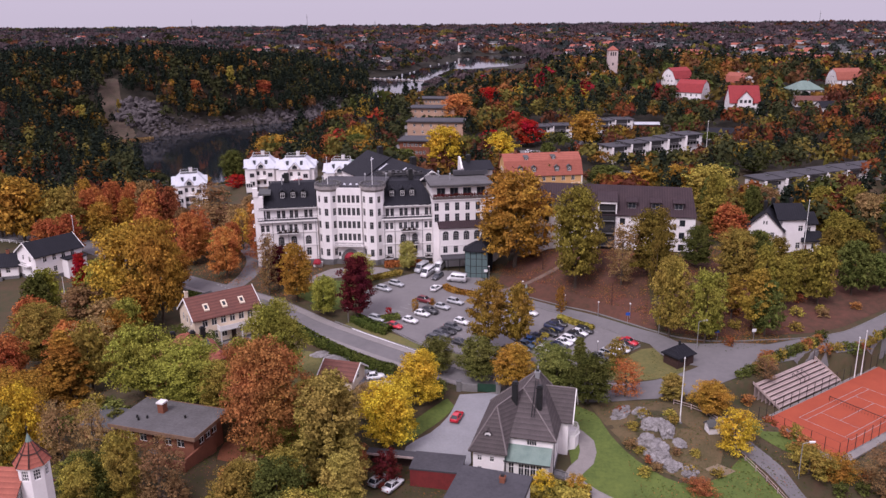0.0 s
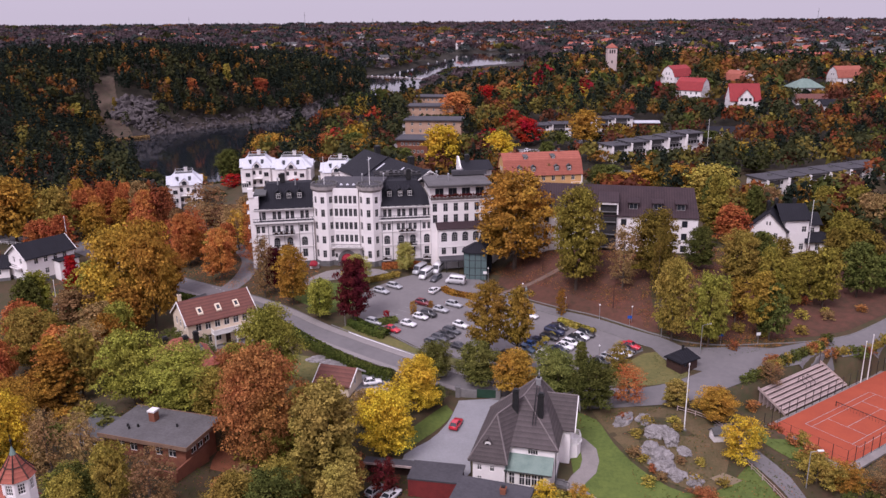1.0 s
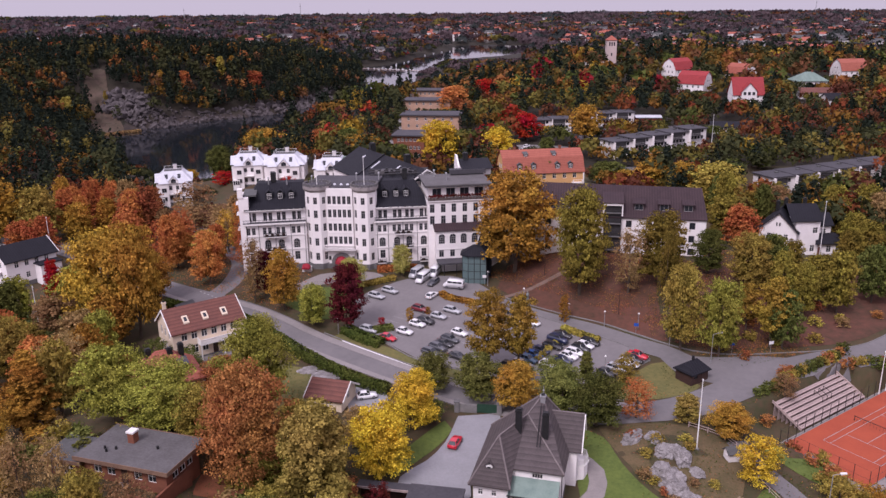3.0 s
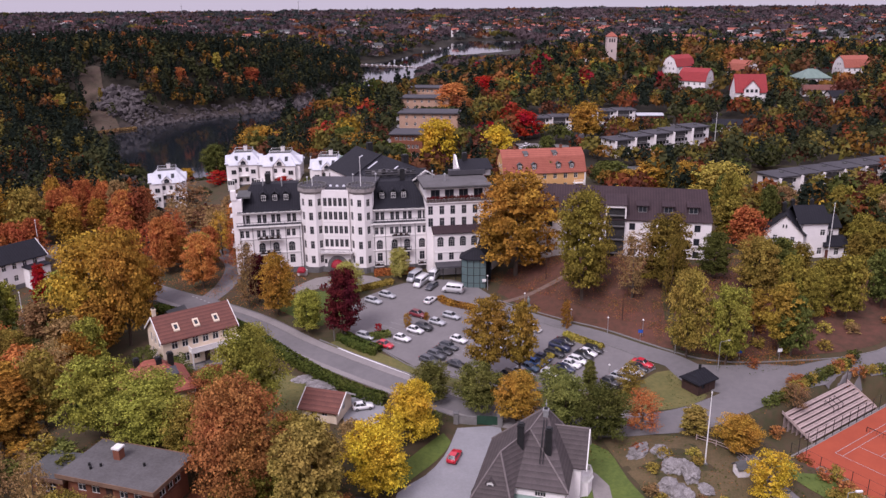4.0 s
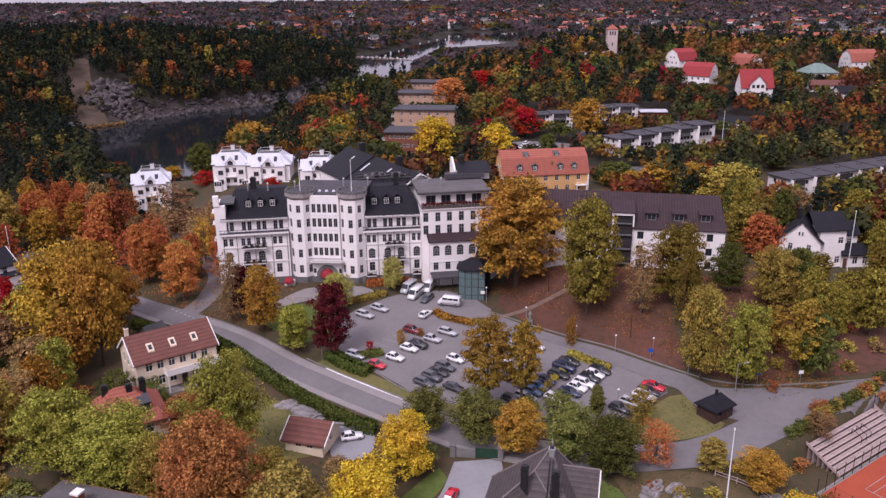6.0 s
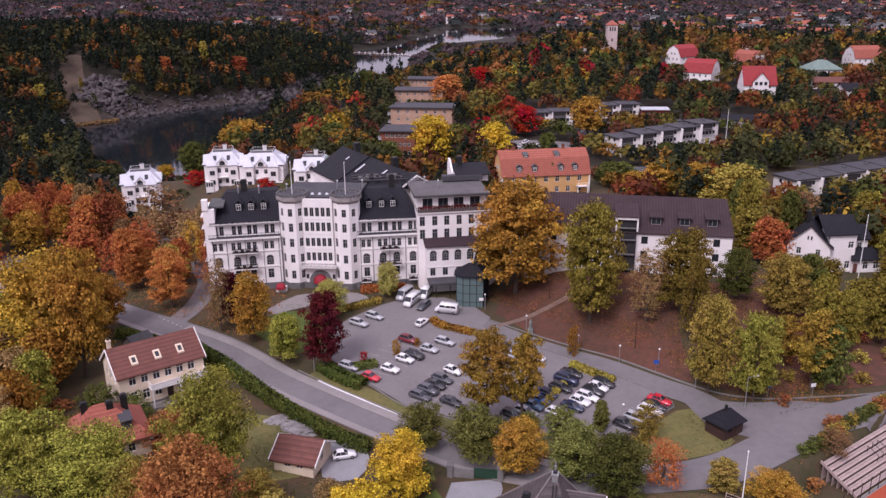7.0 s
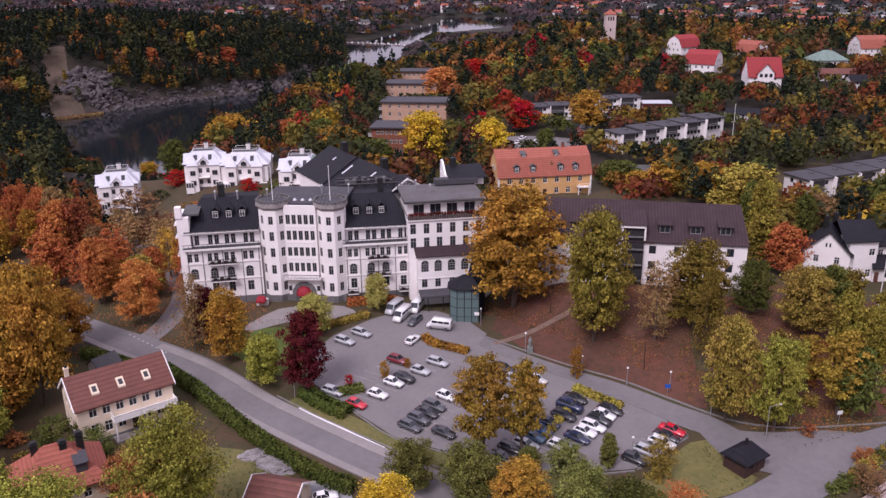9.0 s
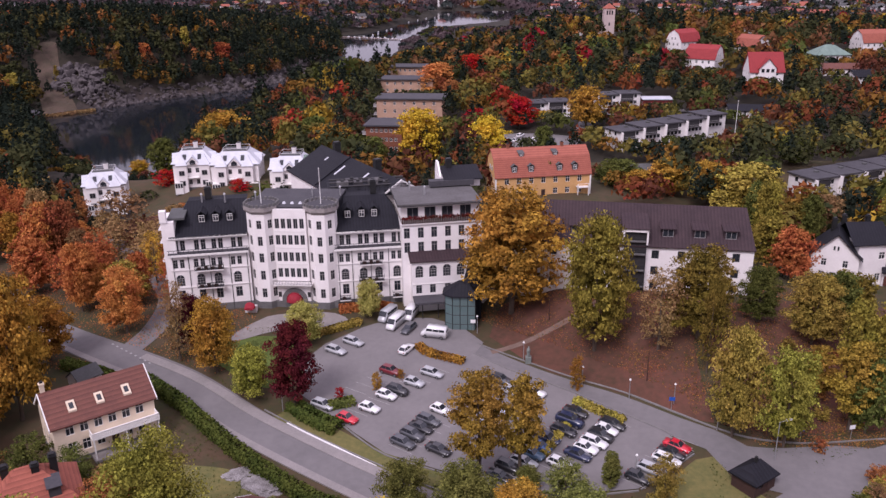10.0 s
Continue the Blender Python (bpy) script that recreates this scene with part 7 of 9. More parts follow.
# ---- planting near the car park ----
grove("rust", [(-34.7, 103.7, 19.5, 14.1), (-96.9, 211.7, 15.7, 9.3)], "round", 0)
grove("orange", [(23.0, 127.1, 7.2, 7.6)], "thin", 0)
grove("straw", [(-23.3, 96.9, 19.6, 11.5), (-19.1, 85.8, 13.7, 7.8), (31.1, 126.5, 5.1, 5.0)], "tall", 0)
grove("yellow", [(-16.6, 108.4, 12.6, 10.3), (-13.4, 122.0, 10.0, 9.7)], "round", 0)
grove("dark_green", [(-28.8, 87.9, 10.3, 10.1), (44.8, 176.0, 10.2, 7.9), (16.2, 124.5, 9.5, 9.6)], "round", 0)
grove("green", [(41.6, 150.0, 16.0, 8.6)], "round", 0)
grove("green", [(-58.9, 112.3, 13.4, 10.3), (-51.0, 112.1, 11.6, 14.2), (-56.3, 88.9, 6.9, 8.2), (-39.1, 159.3, 9.3, 7.6), (-39.1, 121.0, 17.8, 12.4)], "round", 0)
grove("olive", [(-44.5, 109.8, 10.5, 7.9), (-88.6, 131.7, 13.3, 11.9), (-50.1, 87.1, 11.9, 7.0), (-94.6, 147.3, 4.4, 8.1), (-70.6, 92.5, 13.7, 5.9), (-148.2, 210.8, 20.1, 15.3), (-125.4, 206.1, 16.4, 12.6)], "round", 0)
grove("leaf_green", [(-11.5, 134.4, 7.4, 7.6), (-3.3, 132.6, 8.4, 9.6), (10.9, 127.8, 9.2, 8.6), (-10.4, 124.2, 4.0, 4.2), (4.6, 139.0, 4.0, 4.0)], "round", 0)
grove("gold", [(-73.5, 114.6, 13.8, 10.4)], "cone", 0)
grove("brown", [(-74.2, 126.4, 12.8, 11.1), (-55.5, 90.6, 13.5, 5.5), (-44.9, 87.3, 11.1, 8.7), (-77.0, 211.6, 10.6, 9.5), (-84.2, 211.6, 11.1, 11.0), (-54.7, 169.9, 15.7, 6.3), (27.1, 169.6, 14.9, 8.8), (34.6, 191.2, 8.4, 8.9), (50.3, 137.7, 4.9, 5.6), (59.1, 105.2, 9.1, 10.0), (-89.8, 227.8, 14.2, 14.6)], "thin", 0)
grove("orange", [(-90.0, 122.1, 10.9, 9.6), (-99.8, 207, 15, 7.5), (-96, 197, 12, 8), (-104, 216, 14, 7), (-80.5, 189.2, 13.4, 9.3), (-68.6, 179.5, 13.6, 8.6), (-71.5, 193.0, 10.5, 6.5), (56.4, 195.4, 10.5, 10.1)], "round", 0)
grove("gold", [(-76.0, 104.2, 11.6, 12.7), (-81.5, 154.6, 21.9, 17.6), (-73.1, 151.6, 25.0, 13.1), (-77.7, 168.8, 12.4, 10.0), (-47.0, 166.4, 14.2, 8.6), (3.0, 186.3, 24.7, 21.5), (3.0, 128.8, 9.1, 8.3), (36.9, 121.8, 6.2, 6.9), (-138.1, 205.9, 19.7, 16.6)], "round", 0)
grove("yellow", [(-69.5, 94.9, 14.0, 9.1)], "round", 0)
grove("brown", [(-62.2, 92.9, 12.4, 7.3)], "thin", 0)
grove("crimson", [(-24.6, 159.4, 2.2, 2.0)], "bush", 0)
grove("gold", [(-19.1, 162.5, 3.1, 2.3), (-15.5, 165.8, 1.9, 1.5)], "bush", 0)
grove("gold", [(-71.6, 201.6, 11.8, 6.5), (-79.3, 193.8, 7.8, 5.0)], "thin", 0)
grove("brown", [(-75.0, 206.0, 10.0, 9.0), (-69.0, 212.0, 9.0, 8.0), (-92.0, 222.0, 10.0, 9.0), (-80.0, 222.0, 8.0, 8.0)], "thin", 0)
grove("orange", [(-84.5, 203.0, 12.0, 8.5), (-88.0, 195.0, 11.0, 7.0), (-63.8, 190.5, 11.0, 7.0), (-69.5, 204.0, 9.0, 7.5)], "thin", 0)
grove("crimson", [(-97.0, 162.7, 12.5, 4.4)], "tall", 0)
grove("maroon", [(-53.3, 173.0, 11.3, 5.9), (-31.4, 157.5, 14.9, 8.8)], "round", 0)
grove("lime", [(-34.1, 176.2, 8.5, 7.5), (-24.0, 187.3, 7.6, 6.1)], "round", 0)
grove("amber", [(-2.1, 141.6, 16.9, 9.2), (3.7, 142.8, 15.4, 7.6)], "open", 0)
grove("moss", [(17.0, 172.1, 24.4, 13.8), (33.8, 171.0, 16.0, 13.0), (61.7, 165.3, 12.0, 7.0)], "round", 0)
grove("olive", [(34.8, 151.6, 18.0, 8.7), (52.4, 171.5, 12.6, 10.2)], "round", 0)
grove("amber", [(52.4, 154.3, 14.6, 8.8), (49.0, 159.1, 10.2, 5.2)], "open", 0)
grove("moss", [(33.6, 163.5, 17.1, 4.8)], "thin", 0)
grove("dark_green", [(-64.1, 138.8, 6.0, 7.3), (-57.4, 137.7, 5.2, 7.1)], "bush", 0)
grove("leaf_green", [(9.6, 138.4, 5.4, 6.6)], "bush", 0)
grove("leaf_green", [(15.9, 140.8, 5.3, 3.3)], "tall", 0)
grove("olive", [(22.7, 138.8, 5.9, 5.7), (48.6, 108.3, 4.8, 7.9), (2.6, 98.1, 3.4, 5.2)], "bush", 0)
grove("gold", [(13.3, 163.8, 6.1, 2.8), (37.1, 124.7, 4.5, 7.3), (53.1, 108.8, 4.4, 7.1), (12.5, 98.5, 3.7, 4.4)], "bush", 0)
grove("yellow", [(38.2, 112.1, 6.7, 8.4), (7.5, 98.2, 4.2, 5.2)], "bush", 0)
grove("rust", [(52.0, 143.2, 2.4, 4.2), (30.7, 100.8, 1.9, 5.4)], "bush", 0)
grove("maroon", [(-15.6, 99.2, 6.2, 5.3)], "bush", 0)
grove("yellow", [(-23.4, 288.4, 18.3, 16.7), (-3.0, 288.6, 15.2, 13.1), (-145.2, 357.4, 6.8, 9.4)], "round", 1)
grove("orange", [(-72.2, 309.1, 11.6, 8.2), (-25.5, 392.2, 13.8, 18.5)], "round", 1)
grove("gold", [(-118.8, 386.3, 18.0, 23.3), (-52.7, 298.7, 10.4, 14.8), (31.8, 336.0, 15.3, 13.8), (46.1, 260.7, 10.1, 15.1), (55.0, 253.4, 12.0, 10.9), (37.8, 256.3, 6.9, 9.3)], "round", 1)
grove("dark_green", [(-61.0, 306.9, 10.8, 11.5), (-37.9, 285.4, 10.5, 10.5), (14.9, 308.0, 7.5, 6.8), (3.9, 250.4, 7.2, 7.1), (13.6, 248.7, 9.4, 5.0), (-105.1, 289.9, 12.4, 11.1), (32.9, 264.5, 7.9, 12.8), (87.3, 285.9, 8.5, 12.9)], "round", 1)
grove("crimson", [(-11.9, 420.7, 14.0, 14.6), (-7.0, 332.6, 7.3, 12.3), (7.7, 331.6, 11.6, 12.7)], "round", 1)
grove("rust", [(-18.2, 369.6, 11.2, 9.7)], "round", 1)
grove("crimson", [(-69.9, 255.1, 3.4, 6.7), (-98.9, 274.9, 4.8, 9.0)], "bush", 1)
grove("olive", [(61.7, 241.0, 15.2, 17.2)], "round", 1)

hedge_line = [(-58, 162.5), (-50, 156.5), (-44.6, 151.6), (-36.5, 144.2), (-29.8, 139.0), (-23.6, 134.8), (-19.5, 133)]


def leaf_mass(name, label, pts, colour, wide, tall, per_metre, size=0.16):
    """A clipped hedge: leaf blades over a long rounded box."""
    r = np.random.default_rng(len(pts) * 7 + int(wide * 10))
    line = curve(pts, 0.5)
    n = len(line) * per_metre // 2
    k = r.integers(0, len(line), n)
    base = np.array([tuple(p) for p in line])[k] + r.normal(size=(n, 2)) * 0.15
    nxt = np.array([tuple(line[min(i + 1, len(line) - 1)] - line[max(i - 1, 0)]) for i in range(len(line))])[k]
    nxt /= np.linalg.norm(nxt, axis=1)[:, None]
    side = np.stack([-nxt[:, 1], nxt[:, 0]], 1)
    a = r.random(n) * math.pi
    off = np.sign(np.cos(a)) * np.abs(np.cos(a)) ** 0.4 * wide / 2
    z = np.abs(np.sin(a)) ** 0.4 * tall * (0.92 + 0.12 * r.random(n)) * np.where(r.random(n) < 0.45, r.random(n), 1)
    p = np.column_stack([base + side * off[:, None], height(base[:, 0], base[:, 1]) + z])
    nrm = np.column_stack([side * np.cos(a)[:, None], np.sin(a)]) + 0.6 * r.normal(size=(n, 3))
    nrm /= np.linalg.norm(nrm, axis=1)[:, None]
    t1 = np.cross(nrm, r.normal(size=(n, 3)))
    t1 /= np.linalg.norm(t1, axis=1)[:, None]
    t2 = np.cross(nrm, t1)
    s = size * (0.7 + 0.6 * r.random(n))[:, None]
    v = np.stack([p - t1 * s, p - t2 * s, p + t1 * s, p + t2 * s], 1).reshape(-1, 3)
    me = bpy.data.meshes.new(name)
    me.from_pydata(v.tolist(), [], np.arange(len(v)).reshape(-1, 4).tolist())
    me.materials.append(LEAF[colour])
    return tagged(new(name, me), label, "hedge")


leaf_mass("reeds", "band of tall brown reeds at the edge of the bay", [(-263, 487), (-254, 492), (-246, 501), (-239, 508)], "brown", 5.0, 2.2, 60, 0.35)
leaf_mass("hedge", "long clipped dark green hedge along the road", hedge_line, "hedge", 1.8, 2.0, 260)


# ---- far woods ----
def woods(name, label, colour, spots, seed, blades, size):
    """Crowns too many to count, each a tuft of leaf blades round its own stem; spots: x, y, height, width."""
    r = np.random.default_rng(seed)
    s = np.asarray(spots)
    n = len(s)
    z0 = height(s[:, 0], s[:, 1])
    d = r.normal(size=(n, blades, 3))
    d /= np.linalg.norm(d, axis=2)[..., None]
    d[..., 2] = np.abs(d[..., 2]) * 1.1 - 0.25
    lump = 0.62 + 0.5 * r.random((n, blades))
    cone = 0.72 if "pine" in colour else 0.0
    zr = np.clip(d[..., 2] * 0.5 + 0.5, 0, 1)
    wide = s[:, 3, None] / 2 * lump * (1 - cone * zr)
    p = np.stack([s[:, 0, None] + d[..., 0] * wide, s[:, 1, None] + d[..., 1] * wide, z0[:, None] + s[:, 2, None] * (0.5 + 0.5 * d[..., 2] * lump)], -1).reshape(-1, 3)
    m = n * blades
    nrm = d.reshape(-1, 3) + 0.55 * r.normal(size=(m, 3))
    nrm /= np.linalg.norm(nrm, axis=1)[:, None]
    t1 = np.cross(nrm, r.normal(size=(m, 3)))
    t1 /= np.linalg.norm(t1, axis=1)[:, None]
    t2 = np.cross(nrm, t1)
    k = (np.repeat(s[:, 3], blades) * size * (0.6 + 0.7 * r.random(m)))[:, None]
    v = np.stack([p - t1 * k, p + t1 * k * 0.5 - t2 * k * 0.85, p + t1 * k * 0.5 + t2 * k * 0.85], 1).reshape(-1, 3)
    me = bpy.data.meshes.new(name)
    me.vertices.add(len(v))
    me.vertices.foreach_set("co", v.ravel())
    me.loops.add(len(v))
    me.loops.foreach_set("vertex_index", np.arange(len(v), dtype=np.int32))
    me.polygons.add(m)
    me.polygons.foreach_set("loop_start", np.arange(0, len(v), 3, dtype=np.int32))
    me.materials.append(LEAF[colour])
    me.update(calc_edges=True)
    return tagged(new(name, me), label, "woods", "", "stuff")


CLEAR = [(-8, 160, 45), (12, 250, 15), (20, 251, 12), (-111, 262, 10), (-84, 268, 10), (-71, 266, 11), (-57, 262, 10), (-42.5, 438, 12), (-38, 394, 14), (-31.5, 342, 14), (-35.5, 303, 9), (45, 311, 11), (56, 317, 11), (66, 322, 11), (76, 328, 10), (18, 355, 11), (47, 370, 11), (152, 398, 7), (88, 262, 10), (99, 267, 10), (110, 273, 10), (118, 277, 8),
         (97, 488, 11), (95, 432, 11), (112, 400, 10), (133, 489, 9), (190, 482, 12), (158, 452, 12), (67, 560, 8), (67, 548, 9), (-30, 222, 26), (14, 275, 12), (28, 285, 10), (38, 277, 9), (62, 367, 8), (11, 314, 13), (30, 330, 7), (36, 350, 6), (92, 350, 9), (150, 415, 10), (-258, 505, 9), (-268, 522, 9), (-280, 542, 10), (-291, 562, 9), (-262, 482, 8), (72, 206, 14), (-88, 232, 6), (-100, 250, 8), (-90, 252, 8), (-80, 252, 8), (-70, 250, 8)]


def scatter(seed, x0, x1, y0, y1, gap):
    """Jittered spots on dry land, clear of houses."""
    r = np.random.default_rng(seed)
    gx, gy = np.meshgrid(np.arange(x0, x1, gap), np.arange(y0, y1, gap))
    x, y = gx.ravel() + r.uniform(-0.45, 0.45, gx.size) * gap, gy.ravel() + r.uniform(-0.45, 0.45, gx.size) * gap
    ok = shore(x, y) > 6
    ok &= np.abs(x) < 0.66 * (y + 20) + 30
    for cx, cy, cr in CLEAR:
        ok &= np.hypot(x - cx, y - cy) > cr
    return x[ok], y[ok], r


# houses that stand open towards the lower land in the south: gardens there hold only low growth
OPEN = [q for q in CLEAR if q[1] > 240 and q[0] > -200] + [(72, 206, 13), (36, 192, 10), (62, 147, 10), (-114, 177, 9)]
# and the water, seen over the low shore
OPEN += [(-193, 410, 15), (-171, 410, 15), (-161, 366, 11), (-147, 367, 10), (-212, 475, 20), (-190, 484, 18), (-234, 475, 13), (-165, 540, 14), (-152, 596, 9), (-138, 650, 9)]


OPEN_Z = [max(float(height(x, y)), WATER) for x, y, _ in OPEN]


def garden_cap(x, y, z):
    """The greatest height of a tree at a spot, so that the houses keep their outlook."""
    cap = 99.0
    for (cx, cy, cr), cz in zip(OPEN, OPEN_Z):
        far = math.hypot(cx, cy - 60)
        ux, uy = -cx / far, (60 - cy) / far
        d, side = (x - cx) * ux + (y - cy) * uy, abs((x - cx) * uy - (y - cy) * ux)
        if -2 < d < (75 if cx > -130 else 190) and side < cr * 0.9:
            rise_here = cz - z
            cap = min(cap, max(3.0 if cx > -130 else 1.0, 2.0 + d * 52 / far + rise_here))
    return cap


def wooded():
    mix = {k: [] for k in ("pine", "bare", "far_pine", "dark_green", "green", "olive", "gold", "yellow", "orange", "rust", "crimson")}
    for seed, box, gap, tall, wide in ((1, (-330, -100, 212, 420), 5.6, 13, 8.2), (7, (-100, 240, 212, 420), 7.8, 11, 9), (2, (-560, -100, 420, 900), 5.3, 13, 9.0), (6, (-100, 420, 420, 800), 10, 12, 10.5), (8, (-330, -132, 890, 1240), 8.5, 11, 9.5), (3, (-950, 950, 800, 1500), 20, 14, 18), (4, (-1700, 1700, 1500, 2700), 42, 15, 40), (5, (-2700, 2700, 2700, 4230), 75, 17, 76)):
        x, y, r = scatter(seed, *box[:2], *box[2:], gap)
        west = (x < -100 - 0.06 * (y - 300)) & (y < 1000)
        u, edge, land = r.random(len(x)), shore(x, y), height(x, y)
        for xi, yi, wi, ui, di, zi in zip(x, y, west, u, edge, land):
            if math.hypot((xi + 260) / 17, (yi - 535) / 15) < 1 or yi < 238 and -140 < xi < 60 or wi and yi > 480 and (di < 7 or di < 7 + 16 * float(bell(xi, yi, -252, 548, 26, 24)) and r.random() < 0.7):
                continue
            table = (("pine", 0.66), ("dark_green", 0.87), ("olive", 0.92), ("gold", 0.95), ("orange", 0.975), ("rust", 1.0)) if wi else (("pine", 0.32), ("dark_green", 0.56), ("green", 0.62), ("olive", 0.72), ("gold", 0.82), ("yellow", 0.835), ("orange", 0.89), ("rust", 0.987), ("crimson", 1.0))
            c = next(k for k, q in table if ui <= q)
            # beyond 800 many crowns take the haze-tinted leaf colours
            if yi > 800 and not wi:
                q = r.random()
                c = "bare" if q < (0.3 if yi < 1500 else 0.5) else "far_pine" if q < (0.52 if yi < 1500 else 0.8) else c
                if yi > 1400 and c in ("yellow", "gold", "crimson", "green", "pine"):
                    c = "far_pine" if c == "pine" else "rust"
            f = tall * (0.7 + 0.6 * r.random()) * (1.3 if c == "pine" else 1)
            if yi < 620:
                f = min(f, garden_cap(xi, yi, zi))
            if not wi and 560 < yi < 1320 and xi > -128:
                f = min(f, 3 + 0.12 * di)
            if 560 < yi < 1330 and -0.115 < xi / yi < 0.022 and xi > -128:
                # the low eastern shore leaves the outer bay open to view
                f = min(f, 63 - 79 * (yi - 20) / (1190 + 900 * max(0.0, xi / yi)) - zi)
            if f < 1.6:
                continue
            mix[c].append((xi, yi, f, min(1, 0.35 + f / 12) * wide * (0.7 if c == "pine" else 1) * (0.8 + 0.5 * r.random())))
    return mix


NAMES = {"bare": "leafless mauve-brown birch woods", "far_pine": "blue-green spruce woods", "pine": "dark pine woods", "dark_green": "dark green woods", "green": "green woods", "olive": "olive-green woods", "gold": "golden-brown woods", "yellow": "yellow woods", "orange": "orange woods", "rust": "rust-brown woods", "crimson": "scarlet woods"}
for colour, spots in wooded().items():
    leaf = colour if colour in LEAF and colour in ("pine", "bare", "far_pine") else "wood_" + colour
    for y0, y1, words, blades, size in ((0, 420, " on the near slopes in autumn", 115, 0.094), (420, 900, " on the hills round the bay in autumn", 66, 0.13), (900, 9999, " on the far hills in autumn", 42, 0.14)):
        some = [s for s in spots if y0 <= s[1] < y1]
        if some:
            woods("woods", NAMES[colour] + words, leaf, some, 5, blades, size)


def far_town():
    """Small houses dotted through the far woods, too many to tell apart."""
    r = random.Random(5)
    wall_s, roof_s, dark_s = Shape(), Shape(), Shape()
    for _ in range(760):
        y = 640 + 2700 * r.random() ** 1.25
        x = r.uniform(-0.12, 0.62) * y if r.random() < 0.75 else r.uniform(-0.6, 0.0) * y
        if y < 1560 and -0.13 < x / y < 0.055 or y < 1000 and x < -90 or float(shore(np.array(x), np.array(y))) < 25:
            continue
        w, d, h = r.uniform(9, 17) * (1 + y / 4000), r.uniform(8, 12), r.uniform(5, 8.5)
        z, a = float(height(x, y)) + (5 if y > 1100 else 2), r.uniform(0, math.pi)
        c, s = math.cos(a), math.sin(a)
        at = lambda u, v, q: (x + c * u - s * v, y + s * u + c * v, z + q)
        e = [(-w / 2, -d / 2), (w / 2, -d / 2), (w / 2, d / 2), (-w / 2, d / 2)]
        for i in range(4):
            wall_s.face(at(*e[i], -8), at(*e[(i + 1) % 4], -8), at(*e[(i + 1) % 4], h), at(*e[i], h))
        tgt = roof_s if r.random() < 0.55 else dark_s
        tgt.face(at(-w / 2, -d / 2 - 0.5, h), at(w / 2, -d / 2 - 0.5, h), at(w / 2, 0, h + 3.5), at(-w / 2, 0, h + 3.5))
        tgt.face(at(-w / 2, 0, h + 3.5), at(w / 2, 0, h + 3.5), at(w / 2, d / 2 + 0.5, h), at(-w / 2, d / 2 + 0.5, h))
    for n, sh, m, lb in (("far_walls", wall_s, M["plaster_old"], "pale walls of small houses in the far woods"), ("far_roofs", roof_s, M["tile_red"], "red roofs of small houses in the far woods"), ("far_dark_roofs", dark_s, M["felt_grey"], "grey roofs of small houses in the far woods")):
        tagged(new(n, sh.mesh(n, m)), lb, "houses", "", "stuff")


far_town()


def shore_rocks():
    """Angular blocks along the far shore and the bare outcrop beside the clearing."""
    r = np.random.default_rng(21)
    base = bmesh.new()
    bmesh.ops.create_icosphere(base, subdivisions=2, radius=1)
    ball = np.array([v.co[:] for v in base.verts])
    tri = np.array([[v.index for v in f.verts] for f in base.faces])
    base.free()
    line = [Vector(p) for p in BAY[1:5]]
    spots = []
    for a, b in zip(line, line[1:]):
        u = (b - a).normalized()
        inland = Vector((-u.y, u.x))
        for i in range(int((b - a).length * 3.2)):
            d = r.random() ** 1.4 * 19 - 1
            p = a.lerp(b, r.random()) + inland * d
            big = 1.9 if 575 < p.y < 690 and r.random() < 0.3 else 1.0
            spots.append((p.x, p.y, big * (0.8 + 1.3 * r.random())))
    for i in range(190):
        a, k = r.uniform(0, 6.28), math.sqrt(r.random())
        spots.append((-259 + 15 * k * math.cos(a), 535 + 15 * k * math.sin(a), 1.6 + 2.6 * r.random()))
    for i in range(110):
        spots.append((-262 + 36 * r.random(), 516 + 22 * r.random() ** 2 + 8 * r.random(), 1.0 + 1.8 * r.random()))
    vs, fs = [], []
    for i, (x, y, w) in enumerate(spots):
        if float(shore(np.array(x), np.array(y))) < -3:
            continue
        # flattened on a few planes, so that the block has faces and edges
        p = ball.copy()
        for _ in range(10):
            n = r.normal(size=3)
            n /= np.linalg.norm(n)
            over = np.maximum(p @ n - r.uniform(0.3, 0.62), 0)
            p -= over[:, None] * n
        p = p * np.array([w * r.uniform(0.8, 1.5), w * r.uniform(0.7, 1.1), w * r.uniform(0.7, 1.25)])
        q = r.uniform(0, 3.14)
        p = p @ np.array([[math.cos(q), math.sin(q), 0], [-math.sin(q), math.cos(q), 0], [0, 0, 1]])
        vs.append(p + np.array([x, y, max(float(height(x, y)), WATER - 0.3) + 0.25 * w]))
        fs.append(tri + len(ball) * (len(vs) - 1))
    me = bpy.data.meshes.new("shore_rocks")
    me.from_pydata(np.concatenate(vs).tolist(), [], np.concatenate(fs).tolist())
    me.materials.append(M["shore_rock"])
    tagged(new("shore_rocks", me), "bare grey rocks and cliffs along the far shore", "rocks", "", "stuff")


shore_rocks()
HILL = "autumn trees on the hill across the bay"
grove("orange", [(-234.2, 577.4, 16.9, 9.6), (-195.9, 619.1, 17.6, 15.5), (-193.4, 607.0, 11.4, 5.9), (-263.7, 565.3, 9.5, 6.3), (-220.1, 607.6, 8, 5.9), (-340.5, 605.5, 14.0, 9.2), (-352, 612, 13, 9), (-426.0, 696.0, 13.0, 11.7), (-224.9, 589.6, 6.5, 4.1)], "tall", 1, HILL)
grove("olive", [(-288.0, 510.8, 14.6, 11.5), (-279.3, 496.7, 10.9, 7.0), (-219.6, 613.3, 15.4, 9.3), (-271.3, 531.1, 10.2, 3.7)], "tall", 1, HILL)
